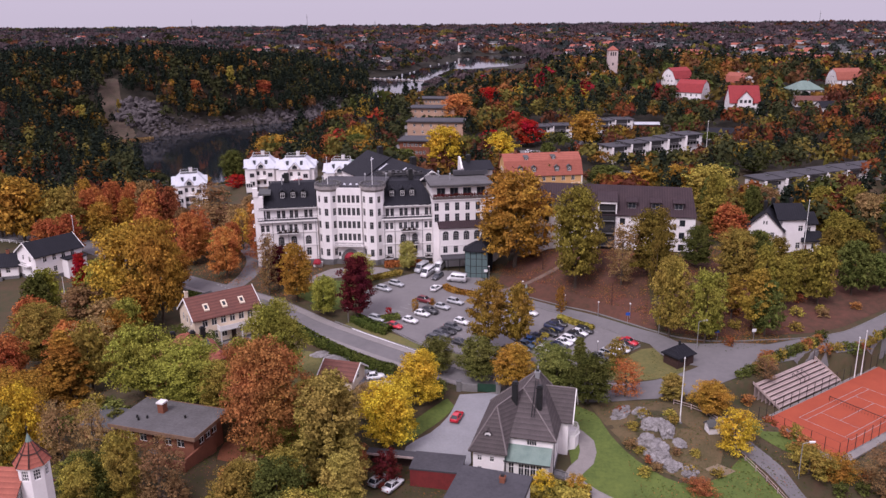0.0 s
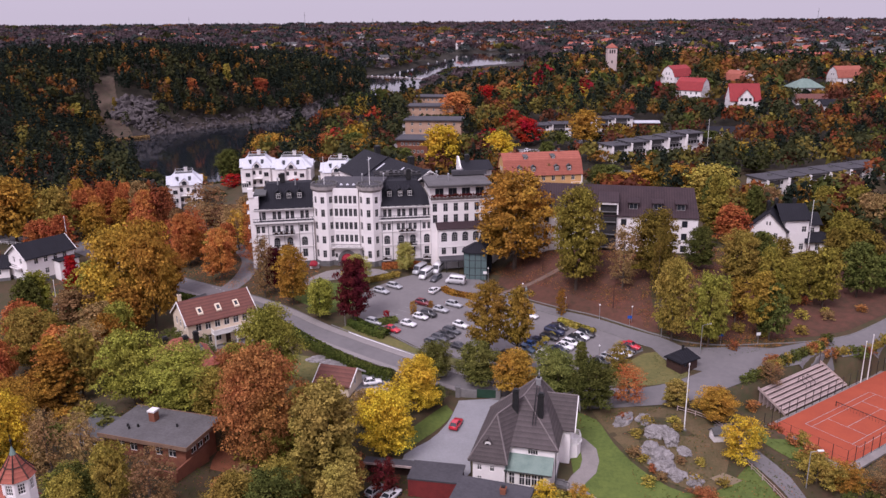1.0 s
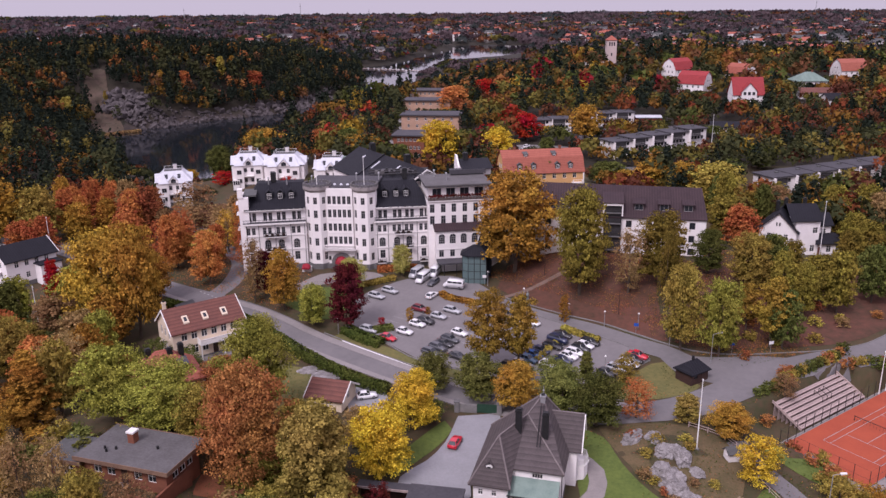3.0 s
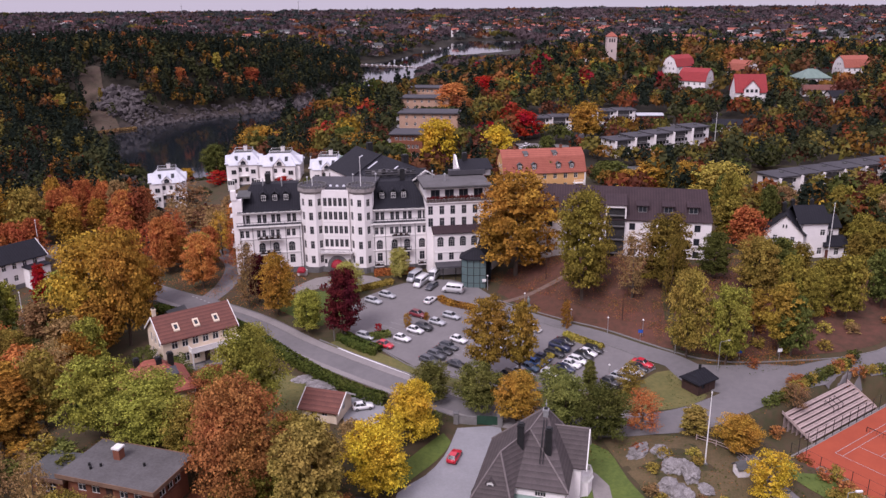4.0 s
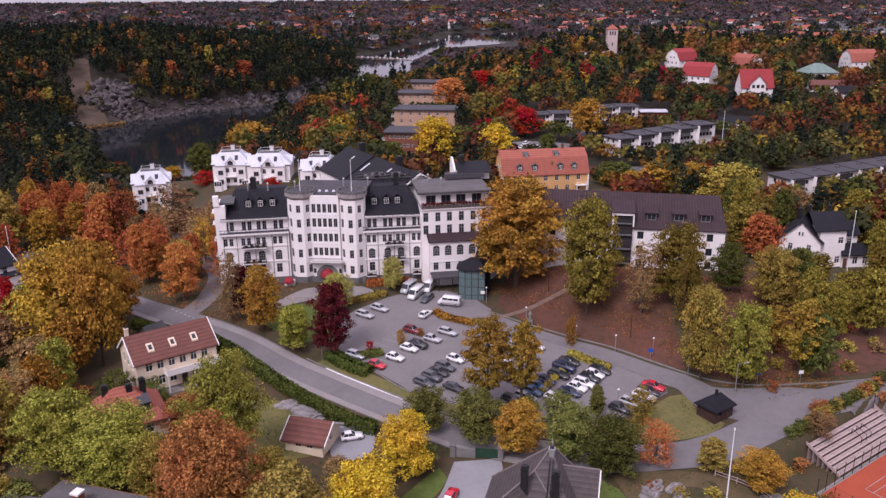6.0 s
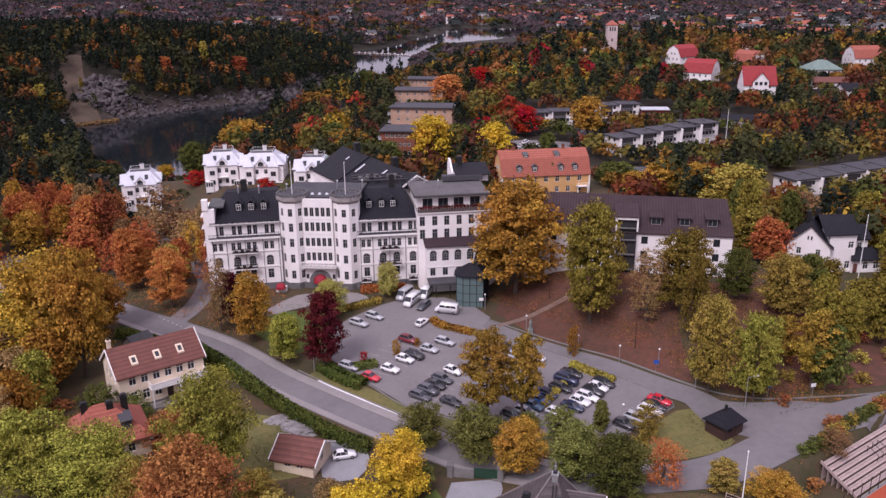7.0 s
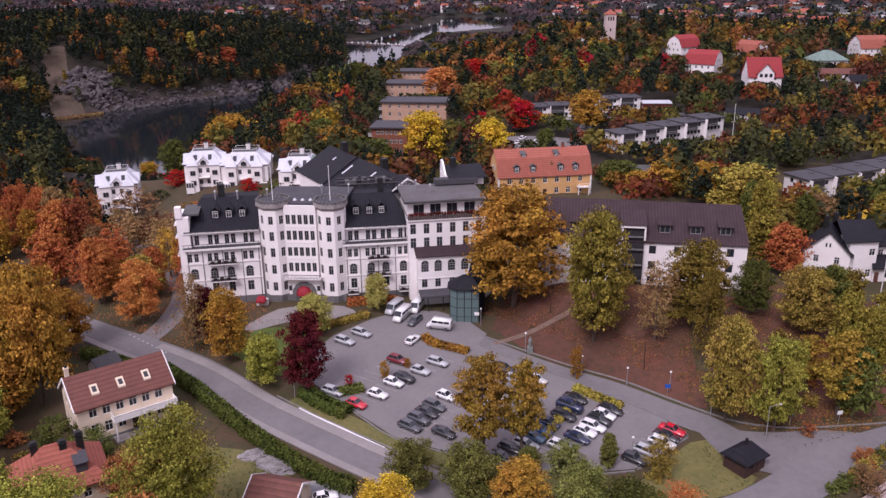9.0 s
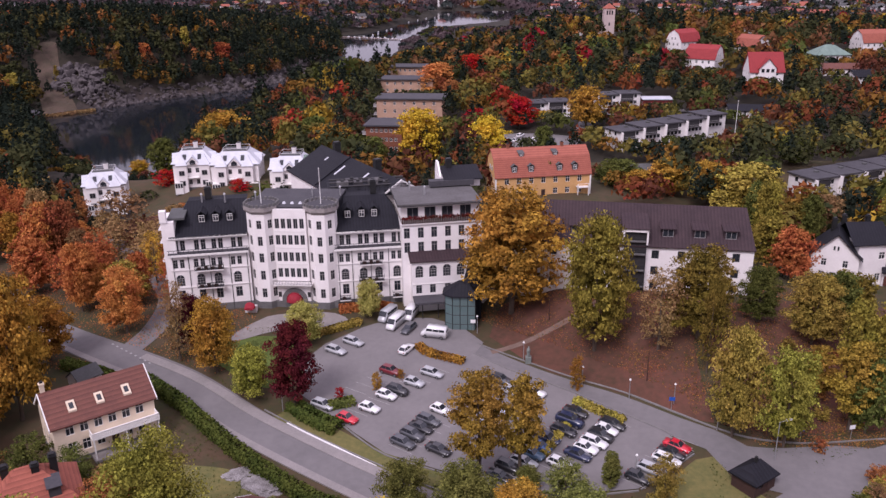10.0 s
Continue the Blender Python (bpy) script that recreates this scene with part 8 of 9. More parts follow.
grove("gold", [(-251.4, 576.1, 9.7, 8.0), (-277.9, 509.1, 12.0, 9.3), (-217.0, 631.2, 11.8, 8.7), (-332.8, 822.0, 9.8, 6.8)], "tall", 1, HILL)


def glade(seed, zone, gap, table, tall, wide, group, dense=1, form="round"):
    """Single trees over a zone of the plan, clear of roads and houses."""
    r = np.random.default_rng(seed)
    x0, x1, y0, y1 = zone
    roads = [curve(p, 3.0) for p in (MAIN_ROAD, LOOP_ROAD, [(-66, 171), (-64, 182), (-67, 196), (-80, 212), (-100, 240)], [(-240, 224), (-180, 219), (-150, 211), (-122, 205)], [(37.5, 121), (39.5, 114), (43, 107), (46, 98), (48, 85)])]
    road = np.array([tuple(p) for q in roads for p in q])
    for gx in np.arange(x0, x1, gap):
        for gy in np.arange(y0, y1, gap):
            x, y = gx + r.uniform(-0.42, 0.42) * gap, gy + r.uniform(-0.42, 0.42) * gap
            u, f, k = r.random(), 0.75 + 0.5 * r.random(), 0.8 + 0.4 * r.random()
            if abs(x) > 0.58 * (y + 8) + 10 or np.hypot(road[:, 0] - x, road[:, 1] - y).min() < 6.5 or any(math.hypot(x - a, y - b) < c for a, b, c in CLEAR + KEEP):
                continue
            c = next(q for q, lim in table if u <= lim)
            size = min(1, garden_cap(x, y, float(height(x, y))) / (tall * f))
            if size * tall < 1.0:
                continue
            tree(x, y, tall * f * size, wide * k * (0.5 + 0.5 * size), c, "pine" if c == "pine" else form, dense, group)


KEEP = [(-59, 148, 11), (-67.6, 161, 4), (-57, 128, 9), (-114, 177, 11), (-112, 166, 8), (-127, 178, 8), (26, 194, 12), (12, 194, 12), (40, 192, 13), (56, 124, 7.5), (64, 131, 9.5), (72, 138, 10), (80, 144, 10), (90, 153, 14), (54, 133, 6), (60, 139, 6), (52, 120, 5), (-29, 130, 8), (-8, 116, 13), (5, 105, 13), (-10, 99, 8), (-22, 131, 5), (26, 114, 3), (-48, 98, 10), (-58, 95, 8), (-53, 73, 9), (35, 145, 6), (-100, 178, 9), (-40, 185, 26)]
glade(3, (58, 125, 156, 235), 10.0, (("moss", 0.42), ("dark_green", 0.62), ("moss", 0.74), ("dark_green", 0.86), ("brown", 0.95), ("rust", 1.0)), 12, 8.5, "trees on the eastern slope", 1)
glade(4, (-150, -66, 112, 168), 9.5, (("olive", 0.3), ("gold", 0.55), ("green", 0.7), ("brown", 0.84), ("orange", 0.94), ("dark_green", 1.0)), 10.5, 9, "trees in the western gardens", 1)
glade(5, (-135, -68, 190, 250), 8.5, (("orange", 0.45), ("rust", 0.6), ("brown", 0.85), ("gold", 0.93), ("olive", 1.0)), 12, 8, "autumn trees west of the hotel", 1)
glade(6, (-100, -15, 62, 96), 9.0, (("olive", 0.3), ("green", 0.6), ("brown", 0.75), ("gold", 0.9), ("dark_green", 1.0)), 8.5, 8, "trees in the near gardens", 0)
glade(7, (-48, -18, 100, 128), 8.5, (("olive", 0.4), ("green", 0.65), ("rust", 0.8), ("brown", 1.0)), 6.5, 7, "trees in the near gardens", 0)
glade(9, (22, 36, 105, 124), 3.6, (("brown", 0.6), ("olive", 0.95), ("rust", 1.0)), 1.2, 2.6, "scrub round the garden rocks", 2, "bush")
glade(10, (44, 66, 133, 150), 2.6, (("rust", 0.35), ("dark_green", 0.7), ("brown", 1.0)), 2.2, 2.8, "shrubs above the spectator steps", 2, "bush")
glade(11, (40, 58, 106, 126), 3.4, (("olive", 0.4), ("dark_green", 0.6), ("rust", 1.0)), 1.9, 3.4, "shrubs beside the court", 2, "bush")
glade(12, (36, 105, 150, 172), 6.0, (("rust", 0.3), ("brown", 0.6), ("olive", 1.0)), 1.9, 3.6, "undergrowth on the eastern slope", 2, "bush")
glade(13, (-110, -20, 74, 150), 7.0, (("olive", 0.3), ("brown", 0.55), ("dark_green", 0.8), ("rust", 1.0)), 1.8, 4.2, "undergrowth in the gardens", 2, "bush")
glade(14, (-122, -46, 222, 258), 6.5, (("brown", 0.5), ("rust", 0.7), ("orange", 0.8), ("crimson", 0.86), ("gold", 1.0)), 3.2, 5.2, "shrubs by the white villas", 2, "bush")
glade(15, (-74, -20, 84, 108), 4.6, (("olive", 0.3), ("brown", 0.55), ("leaf_green", 0.8), ("gold", 1.0)), 2.6, 4.4, "undergrowth in the gardens", 2, "bush")
glade(8, (44, 100, 84, 112), 7.0, (("olive", 0.4), ("brown", 0.7), ("rust", 0.85), ("green", 1.0)), 3.0, 6, "shrubs below the court", 2, "bush")


def fallen_leaves(name, label, zone, count, colour, seed, size=0.13):
    """Loose leaves lying on the ground, thicker in drifts."""
    r = np.random.default_rng(seed)
    x, y = r.uniform(zone[0], zone[1], count * 3), r.uniform(zone[2], zone[3], count * 3)
    drift = 0.5 + 0.5 * np.sin(x * 0.5 + 2 * np.sin(y * 0.23)) * np.sin(y * 0.6 + 1.5 * np.sin(x * 0.31))
    roads = [curve(p, 2.0) for p in (MAIN_ROAD, LOOP_ROAD)]
    line = np.array([tuple(p) for q in roads for p in q])
    near = np.full(len(x), 99.0)
    for p in line:
        near = np.minimum(near, np.hypot(x - p[0], y - p[1]))
    ok = (r.random(len(x)) < drift) & (near > 3.9) & ~((x > -33) & (y < 187 - 0.78 * (x + 5)) & (x < 30) & (y > 137))
    u, v = (x - 64.65) * 0.772 + (y - 130.7) * 0.636, (y - 130.7) * 0.772 - (x - 64.65) * 0.636
    ok &= ~((u > -20) & (v > -9) & (v < 15))
    ok &= ~((x > -14.5) & (x < 1.5) & (y > 103) & (y < 128)) & ~((x > 10) & (x < 21) & (y > 86) & (y < 118)) & ~((x > -27) & (x < -18) & (y > 125) & (y < 136))
    x, y = x[ok][:count], y[ok][:count]
    z = height(x, y) + 0.14 + 0.05 * r.random(len(x))
    a, t = r.uniform(0, 6.28, len(x)), r.normal(size=(len(x), 3)) * 0.05
    k = size * (0.6 + 0.9 * r.random(len(x)))
    v = np.stack([np.stack([x + k * np.cos(a + q), y + k * np.sin(a + q), z + t[:, i]], -1) for i, q in enumerate((0, 2.0, 4.2))], 1).reshape(-1, 3)
    me = bpy.data.meshes.new(name)
    me.from_pydata(v.tolist(), [], np.arange(len(v)).reshape(-1, 3).tolist())
    me.materials.append(LEAF[colour])
    tagged(new(name, me), label, "leaves", "", "stuff")


fallen_leaves("fallen_leaves", "rust-brown leaves fallen on the hotel slope", (-4, 60, 150, 190), 18000, "rust", 1, 0.085)
fallen_leaves("fallen_leaves", "golden leaves fallen on the hotel slope", (-4, 60, 150, 190), 8000, "gold", 2, 0.08)
fallen_leaves("fallen_leaves", "orange leaves fallen beside the western road", (-110, -46, 166, 230), 20000, "orange", 3, 0.1)
fallen_leaves("fallen_leaves", "brown leaves fallen in the gardens", (-70, 45, 84, 136), 6000, "rust", 4, 0.08)
fallen_leaves("grass_tufts", "tufts of green grass on lawns and verges", (-66, 60, 84, 182), 16000, "hedge", 5, 0.12)


def bank_shrubs():
    """Shrubs in a row above the spectator steps and along the far fence."""
    r = random.Random(8)
    for u, v in [(-11.0 + 1.35 * i, 16.4) for i in range(20)] + [(8.0 + 1.5 * i, 14.2 - 0.5 * i) for i in range(6)] + [(15 + 2.0 * i, 9.6) for i in range(9)]:
        x, y = 64.65 + u * 0.772 - v * 0.636, 130.7 + u * 0.636 + v * 0.772
        tree(x, y, r.uniform(1.5, 2.6), r.uniform(2.2, 3.4), r.choice(("dark_green", "dark_green", "rust", "olive")), "bush", 2, "shrubs above the spectator steps")


bank_shrubs()


# ---- parked cars ----
PAINT = {}


def car_paint(name, colour):
    if name not in PAINT:
        m = material("car_paint_" + name, colour, tuple(c * 0.9 for c in colour), 0.3, 1.0, 0.2, 0.0, 0.0, 0.0, 0.6)
        m.node_tree.nodes["Principled BSDF"].inputs["Coat Weight"].default_value = 0.6
        PAINT[name] = m
    return PAINT[name]


CAR_COLOURS = {"white": (0.75, 0.75, 0.76), "silver": (0.42, 0.43, 0.45), "grey": (0.065, 0.068, 0.078), "black": (0.02, 0.02, 0.024), "blue": (0.015, 0.09, 0.28), "steel_blue": (0.07, 0.13, 0.2), "navy": (0.012, 0.02, 0.06), "red": (0.55, 0.012, 0.03), "maroon": (0.16, 0.012, 0.02)}
CAR_KIT = {}


def section(xs, half, zs, taper):
    """Rings along x of a body: half-width at the foot, shoulders and roof."""
    return [[(x, -h, z0), (x, -h * 1.02, (z0 + z1) / 2), (x, -h * t, z1), (x, h * t, z1), (x, h * 1.02, (z0 + z1) / 2), (x, h, z0)] for x, h, (z0, z1), t in zip(xs, half, zs, taper)]


def loft(rings):
    s, n = Shape(), len(rings[0])
    for r in rings:
        s.v += r
    for i in range(len(rings) - 1):
        s.f += [(i * n + j, (i + 1) * n + j, (i + 1) * n + (j + 1) % n, i * n + (j + 1) % n) for j in range(n)]
    s.f += [tuple(range(n)), tuple(range(len(s.v) - 1, len(s.v) - n - 1, -1))]
    return s


def car_kit(kind):
    if kind in CAR_KIT:
        return CAR_KIT[kind]
    k = {}
    if kind == "van":
        xs = (-2.75, -2.7, 1.4, 2.1, 2.65, 2.75)
        k["body"] = loft(section(xs, (0.92, 0.98, 0.98, 0.97, 0.92, 0.8), ((0.45, 2.2), (0.35, 2.5), (0.32, 2.5), (0.32, 1.35), (0.35, 1.1), (0.45, 0.8)), (0.9, 0.9, 0.9, 0.92, 0.9, 0.85)))
        k["windscreen"] = Shape().face((1.5, -0.82, 2.4), (2.12, -0.84, 1.42), (2.12, 0.84, 1.42), (1.5, 0.82, 2.4))
        for g in (-1, 1):
            for a, b in ((-2.4, -1.2), (-1.1, 0.1), (0.2, 1.5)):
                k[f"side_window|{g}{a}"] = Shape().face((a, g * 0.985, 1.5), (b, g * 0.985, 1.5), (b, g * 0.95, 2.15), (a, g * 0.95, 2.15))
        k["rear_window"] = Shape().face((-2.77, -0.75, 1.5), (-2.77, 0.75, 1.5), (-2.74, 0.7, 2.15), (-2.74, -0.7, 2.15))
        wheel_x, wr, end, hw = (-1.75, 1.75), 0.36, 2.74, 0.98
    else:
        tall = {"hatch": 1.48, "saloon": 1.44, "estate": 1.47, "suv": 1.68, "pickup": 1.95}[kind]
        ln = {"hatch": 2.05, "saloon": 2.3, "estate": 2.35, "suv": 2.25, "pickup": 2.55}[kind]
        rear = {"hatch": -ln + 0.25, "saloon": -ln + 0.85, "estate": -ln + 0.2, "suv": -ln + 0.2, "pickup": -ln + 0.35}[kind]
        b = tall - 0.55
        k["body"] = loft(section((-ln, -ln + 0.12, -ln + 0.7, ln - 1.5, ln - 0.55, ln - 0.12, ln), (0.72, 0.84, 0.89, 0.89, 0.86, 0.78, 0.6), ((0.4, b - 0.15), (0.28, b), (0.22, b + 0.03), (0.22, b), (0.24, b - 0.1), (0.3, b - 0.2), (0.4, b - 0.35)), (0.9, 0.93, 0.94, 0.94, 0.92, 0.9, 0.85)))
        f0, f1 = ln - 1.45, ln - 2.1
        r0, r1 = rear, rear + 0.5
        k["roof"] = Shape().slab([(r1, -0.58, tall - 0.02), (f1, -0.6, tall - 0.03), (f1, 0.6, tall - 0.03), (r1, 0.58, tall - 0.02)], 0.05)
        k["windscreen"] = Shape().face((f0, -0.76, b), (f0, 0.76, b), (f1, 0.6, tall - 0.04), (f1, -0.6, tall - 0.04))
        k["rear_window"] = Shape().face((r0, 0.74, b + 0.02), (r0, -0.74, b + 0.02), (r1, -0.58, tall - 0.04), (r1, 0.58, tall - 0.04))
        for g in (-1, 1):
            q = [(r0, g * 0.8, b), (f0, g * 0.8, b), (f1, g * 0.61, tall - 0.05), (r1, g * 0.59, tall - 0.05)]
            k[f"side_window|{g}"] = Shape().face(*(q if g < 0 else q[::-1]))
            m0 = (f0 + r0) / 2 - 0.05
            k[f"door_pillar|{g}"] = Shape().tube((m0, g * 0.82, b), (m0 - 0.05, g * 0.62, tall - 0.04), 0.04, None, 4)
            k[f"windscreen_pillar|{g}"] = Shape().tube((f0, g * 0.8, b), (f1, g * 0.61, tall - 0.04), 0.04, None, 4)
            k[f"rear_pillar|{g}"] = Shape().tube((r0, g * 0.8, b), (r1, g * 0.59, tall - 0.04), 0.06, None, 4)
        wheel_x, wr, end, hw = (-ln + 0.75, ln - 0.8), 0.36 if kind in ("suv", "pickup") else 0.32, ln, 0.88
    w = Shape().tube((0, -0.11, 0), (0, 0.11, 0), wr, wr, 12)
    rm = Shape().tube((0, -0.125, 0), (0, 0.125, 0), wr * 0.62, wr * 0.62, 10)
    mats = {n: M["pane"] for n in k if "window|" in n or n in ("windscreen", "rear_window")}
    meshes = {n: (s.mesh(n.split("|")[0], mats.get(n), n == "body"), n in mats) for n, s in k.items()}
    CAR_KIT[kind] = (meshes, w.mesh("wheel", M["rubber"]), rm.mesh("rim", M["rim"]), wheel_x, wr, end, hw)
    return CAR_KIT[kind]


PAINTED = {}


def car(kind, colour, x, y, turn, group="cars parked by the hotel", z=None):
    meshes, wm, rm, wheel_x, wr, end, hw = car_kit(kind)
    words = {"pickup": "tall crew-cab car", "hatch": "small hatchback car", "saloon": "saloon car", "estate": "estate car", "suv": "tall off-road car", "van": "minibus van"}[kind]
    z = float(height(x, y)) + 0.13 if z is None else z
    t = thing("van" if kind == "van" else "car", f"{colour.replace('_', ' ')} {words} parked on grey asphalt", "van" if kind == "van" else "car", x, y, z, turn, group)
    d = Vector((math.cos(radians(turn)), math.sin(radians(turn))))
    slope = (float(height(x + d.x, y + d.y)) - float(height(x - d.x, y - d.y))) / 2
    t.matrix_basis = pose(x, y, z, 0, -math.degrees(math.atan(slope)), turn)
    t.scale = (1 / UNIT,) * 3
    for n, (me, glass) in meshes.items():
        if not glass:
            key = (kind, n, colour)
            if key not in PAINTED:
                PAINTED[key] = me.copy()
                PAINTED[key].materials.clear()
                PAINTED[key].materials.append(car_paint(colour, CAR_COLOURS[colour]))
            me = PAINTED[key]
        part(n.split("|")[0], me, None, t)
    for wx in wheel_x:
        for g in (-1, 1):
            wh = part("wheel", wm, None, t, "", pose(wx, g * (hw - 0.08), wr))
            part("rim", rm, None, wh)
    for g in (-1, 1):
        zz = 0.62 if kind != "van" else 0.85
        part("headlight", HEADLIGHT, None, t, "", pose(end - 0.13, g * 0.56, zz))
        part("tail_light", TAIL_LIGHT, None, t, "", pose(-end + 0.05, g * 0.62, zz + 0.1))
    return t


HEADLIGHT = Shape().box(-0.12, -0.17, -0.06, 0.07, 0.17, 0.07).mesh("headlight", M["lamp_clear"])
TAIL_LIGHT = Shape().box(-0.09, -0.1, -0.1, 0.08, 0.1, 0.12).mesh("tail_light", M["lamp_red"])
for kinds, turn, rows in (
    ("estate estate", -28, (("silver", -28.0, 173.6), ("silver", -25.4, 176.7))),
    ("hatch", 62, (("white", -15.5, 174.5),)),
    ("hatch hatch suv hatch estate", -26, (("white", -19.4, 156.4), ("white", -17.2, 160.0), ("black", -15.6, 161.4), ("silver", -13.1, 163.9), ("silver", -10.4, 166.9))),
    ("suv hatch estate", -26, (("maroon", -17.4, 167.1), ("red", -22.4, 153.5), ("silver", -26.9, 157.0))),
    ("estate suv saloon estate hatch saloon", -31, (("grey", -13.2, 148.0), ("grey", -12.0, 149.8), ("black", -10.9, 151.7), ("grey", -9.9, 153.6), ("white", -8.2, 156.4), ("black", -7.9, 146.6))),
    ("saloon suv estate hatch hatch saloon estate", -31, (("black", 0.9, 141.1), ("black", 2.1, 143.1), ("silver", 4.3, 144.3), ("steel_blue", 5.6, 146.1), ("blue", 6.7, 147.9), ("navy", 7.9, 150.0), ("black", 10.4, 151.9))),
    ("estate hatch suv estate hatch saloon hatch", -32, (("black", 17.8, 153.8), ("white", 16.7, 152.3), ("black", 15.7, 150.8), ("white", 14.6, 149.3), ("white", 13.3, 147.8), ("navy", 12.0, 146.3), ("white", 9.2, 144.3))),
    ("pickup saloon", -32, (("navy", 11.5, 154.2), ("black", 12.6, 156.7))),
    ("saloon saloon estate estate hatch", -34, (("red", 26.4, 148.9), ("black", 25.3, 147.3), ("white", 24.3, 145.7), ("silver", 21.8, 143.5), ("black", 19.7, 141.7))),
    ("suv hatch hatch estate hatch", -32, (("grey", 1.1, 165.1), ("white", 0.5, 156.8), ("silver", 2.8, 162.0), ("white", 6.4, 162.0), ("silver", -0.7, 154.0))),
    ("van van estate", 246, (("silver", -20.4, 186.4), ("white", -18.5, 183.6), ("grey", -15.9, 181.9))),
    ("van", 168, (("white", -11.0, 179.8),)),
    ("van", 256, (("white", -16.0, 187.4),)),
    ("hatch", 75, (("red", -6.4, 117.4),)),
    ("hatch", 20, (("white", -22.8, 131.0),)),
    ("hatch saloon", 60, (("silver", -17.0, 99.6), ("white", -14.6, 98.6))),
    ("hatch", 120, (("white", -51.8, 131.0),)),
    ("hatch estate hatch saloon estate hatch hatch estate", 62, (("grey", 0.5, 313.5), ("silver", 3.4, 314.2), ("white", 6.3, 314.6), ("black", 9.2, 315.0), ("white", 12.2, 315.2), ("silver", 15.2, 315.4), ("navy", 18.2, 315.4), ("white", 8, 320.5))),
    ("hatch estate hatch", 15, (("white", 66, 361), ("silver", 55, 357.6), ("white", 33, 343))),
    ("estate", 40, (("white", 84, 161.2),)),
):
    for kind, (colour, x, y) in zip(kinds.split(), rows):
        car(kind, colour, x, y, turn)


# ---- tennis court ----
def court():
    t = thing("tennis_court", "orange clay tennis court with white lines and net", "tennis court", 64.65, 130.7, -4.9, 39.5)
    part("clay", Shape().box(-17.6, -6.6, -0.3, 44, 7.8, 0.08), M["clay"], t)
    k = 1 / UNIT
    for cx in (0.0, 31.0):
        L, W, S, V = 11.885 * k, 5.485 * k, 4.115 * k, 6.4 * k
        for x0, y0, x1, y1 in ((-L, -W, L, -W), (-L, W, L, W), (-L, -S, L, -S), (-L, S, L, S), (-L, -W, -L, W), (L, -W, L, W), (-V, -S, -V, S), (V, -S, V, S), (-V, 0, V, 0)):
            part("line", Shape().box(cx + min(x0, x1) - 0.04, min(y0, y1) - 0.04, 0.081, cx + max(x0, x1) + 0.04, max(y0, y1) + 0.04, 0.09), M["worn_paint"], t)
        net = Shape()
        for i in range(20):
            net.box(cx - 0.015, -W - 0.5 + i * 0.56, 0.09, cx + 0.015, -W - 0.47 + i * 0.56, 0.95)
        net.box(cx - 0.03, -W - 0.5, 0.88, cx + 0.03, W + 0.5, 0.98)
        n = part("net", net, M["iron"], t)
        for g in (-1, 1):
            part("net_post", Shape().tube((cx, g * (W + 0.5), 0), (cx, g * (W + 0.5), 1.05), 0.05), M["iron"], n)
    part("court_edge", Shape().box(-19.2, -8.0, -0.3, -17.6, 9.2, 0.05).box(-17.6, -8.2, -0.3, 44, -6.6, 0.06).box(-17.6, 7.8, -0.3, 44, 8.4, 0.07), M["paving"], t)
    return t


court()


def court_fence():
    t = thing("court_fence", "tall dark steel mesh fence round the clay court", "fence", 64.65, 130.7, -4.9, 39.5)
    posts = [(-17.8, y) for y in np.arange(-6.8, 8.1, 2.45)] + [(x, -6.8) for x in np.arange(-15.4, 44, 2.45)] + [(x, 8.0) for x in np.arange(-15.4, 44, 2.45)]
    pm = Shape().tube((0, 0, -0.2), (0, 0, 3.0), 0.05, 0.05, 6).mesh("post", M["iron"])
    for x, y in posts:
        part("post", pm, None, t, "", pose(x, y, 0))
    w = Shape()
    for a, b in (((-17.8, -6.8), (-17.8, 8.0)), ((-17.8, -6.8), (44, -6.8)), ((-17.8, 8.0), (44, 8.0))):
        for z in (0.15, 1.5, 2.95):
            w.tube((*a, z), (*b, z), 0.018, None, 4)
    part("wires", w, M["iron"], t)


court_fence()


def bleachers():
    t = thing("bleachers", "weathered wooden spectator steps beside the court", "bleachers", 64.65, 130.7, -4.9, 39.5)
    for i in range(7):
        y = 8.5 + 0.82 * i
        part("riser", Shape().box(-10.6, y + 0.45, -0.4, 9.2, y + 0.5, 0.45 + 0.4 * i), M["grey_wood"], t)
        for j in range(2):
            part("plank", Shape().box(-10.6, y + 0.01 + 0.41 * j, 0.38 + 0.4 * i, 9.2, y + 0.4 + 0.41 * j, 0.45 + 0.4 * i), M["grey_wood"], t)
    for x in (-1.2, 0.2, 1.6):
        part("hoop_rail", Shape().tube((x, 10.6, 1.6), (x, 10.6, 2.5), 0.05).tube((x, 10.6, 2.5), (x, 12.3, 3.3), 0.05).tube((x, 12.3, 3.3), (x, 12.3, 2.4), 0.05), M["iron"], t)
    for x in (-10.6, 9.2):
        part("side_board", Shape().slab([(x - 0.05, 8.5, 0.5), (x + 0.05, 8.5, 0.5), (x + 0.05, 14.3, 3.4), (x - 0.05, 14.3, 3.4)], 0.5), M["grey_wood"], t)


bleachers()


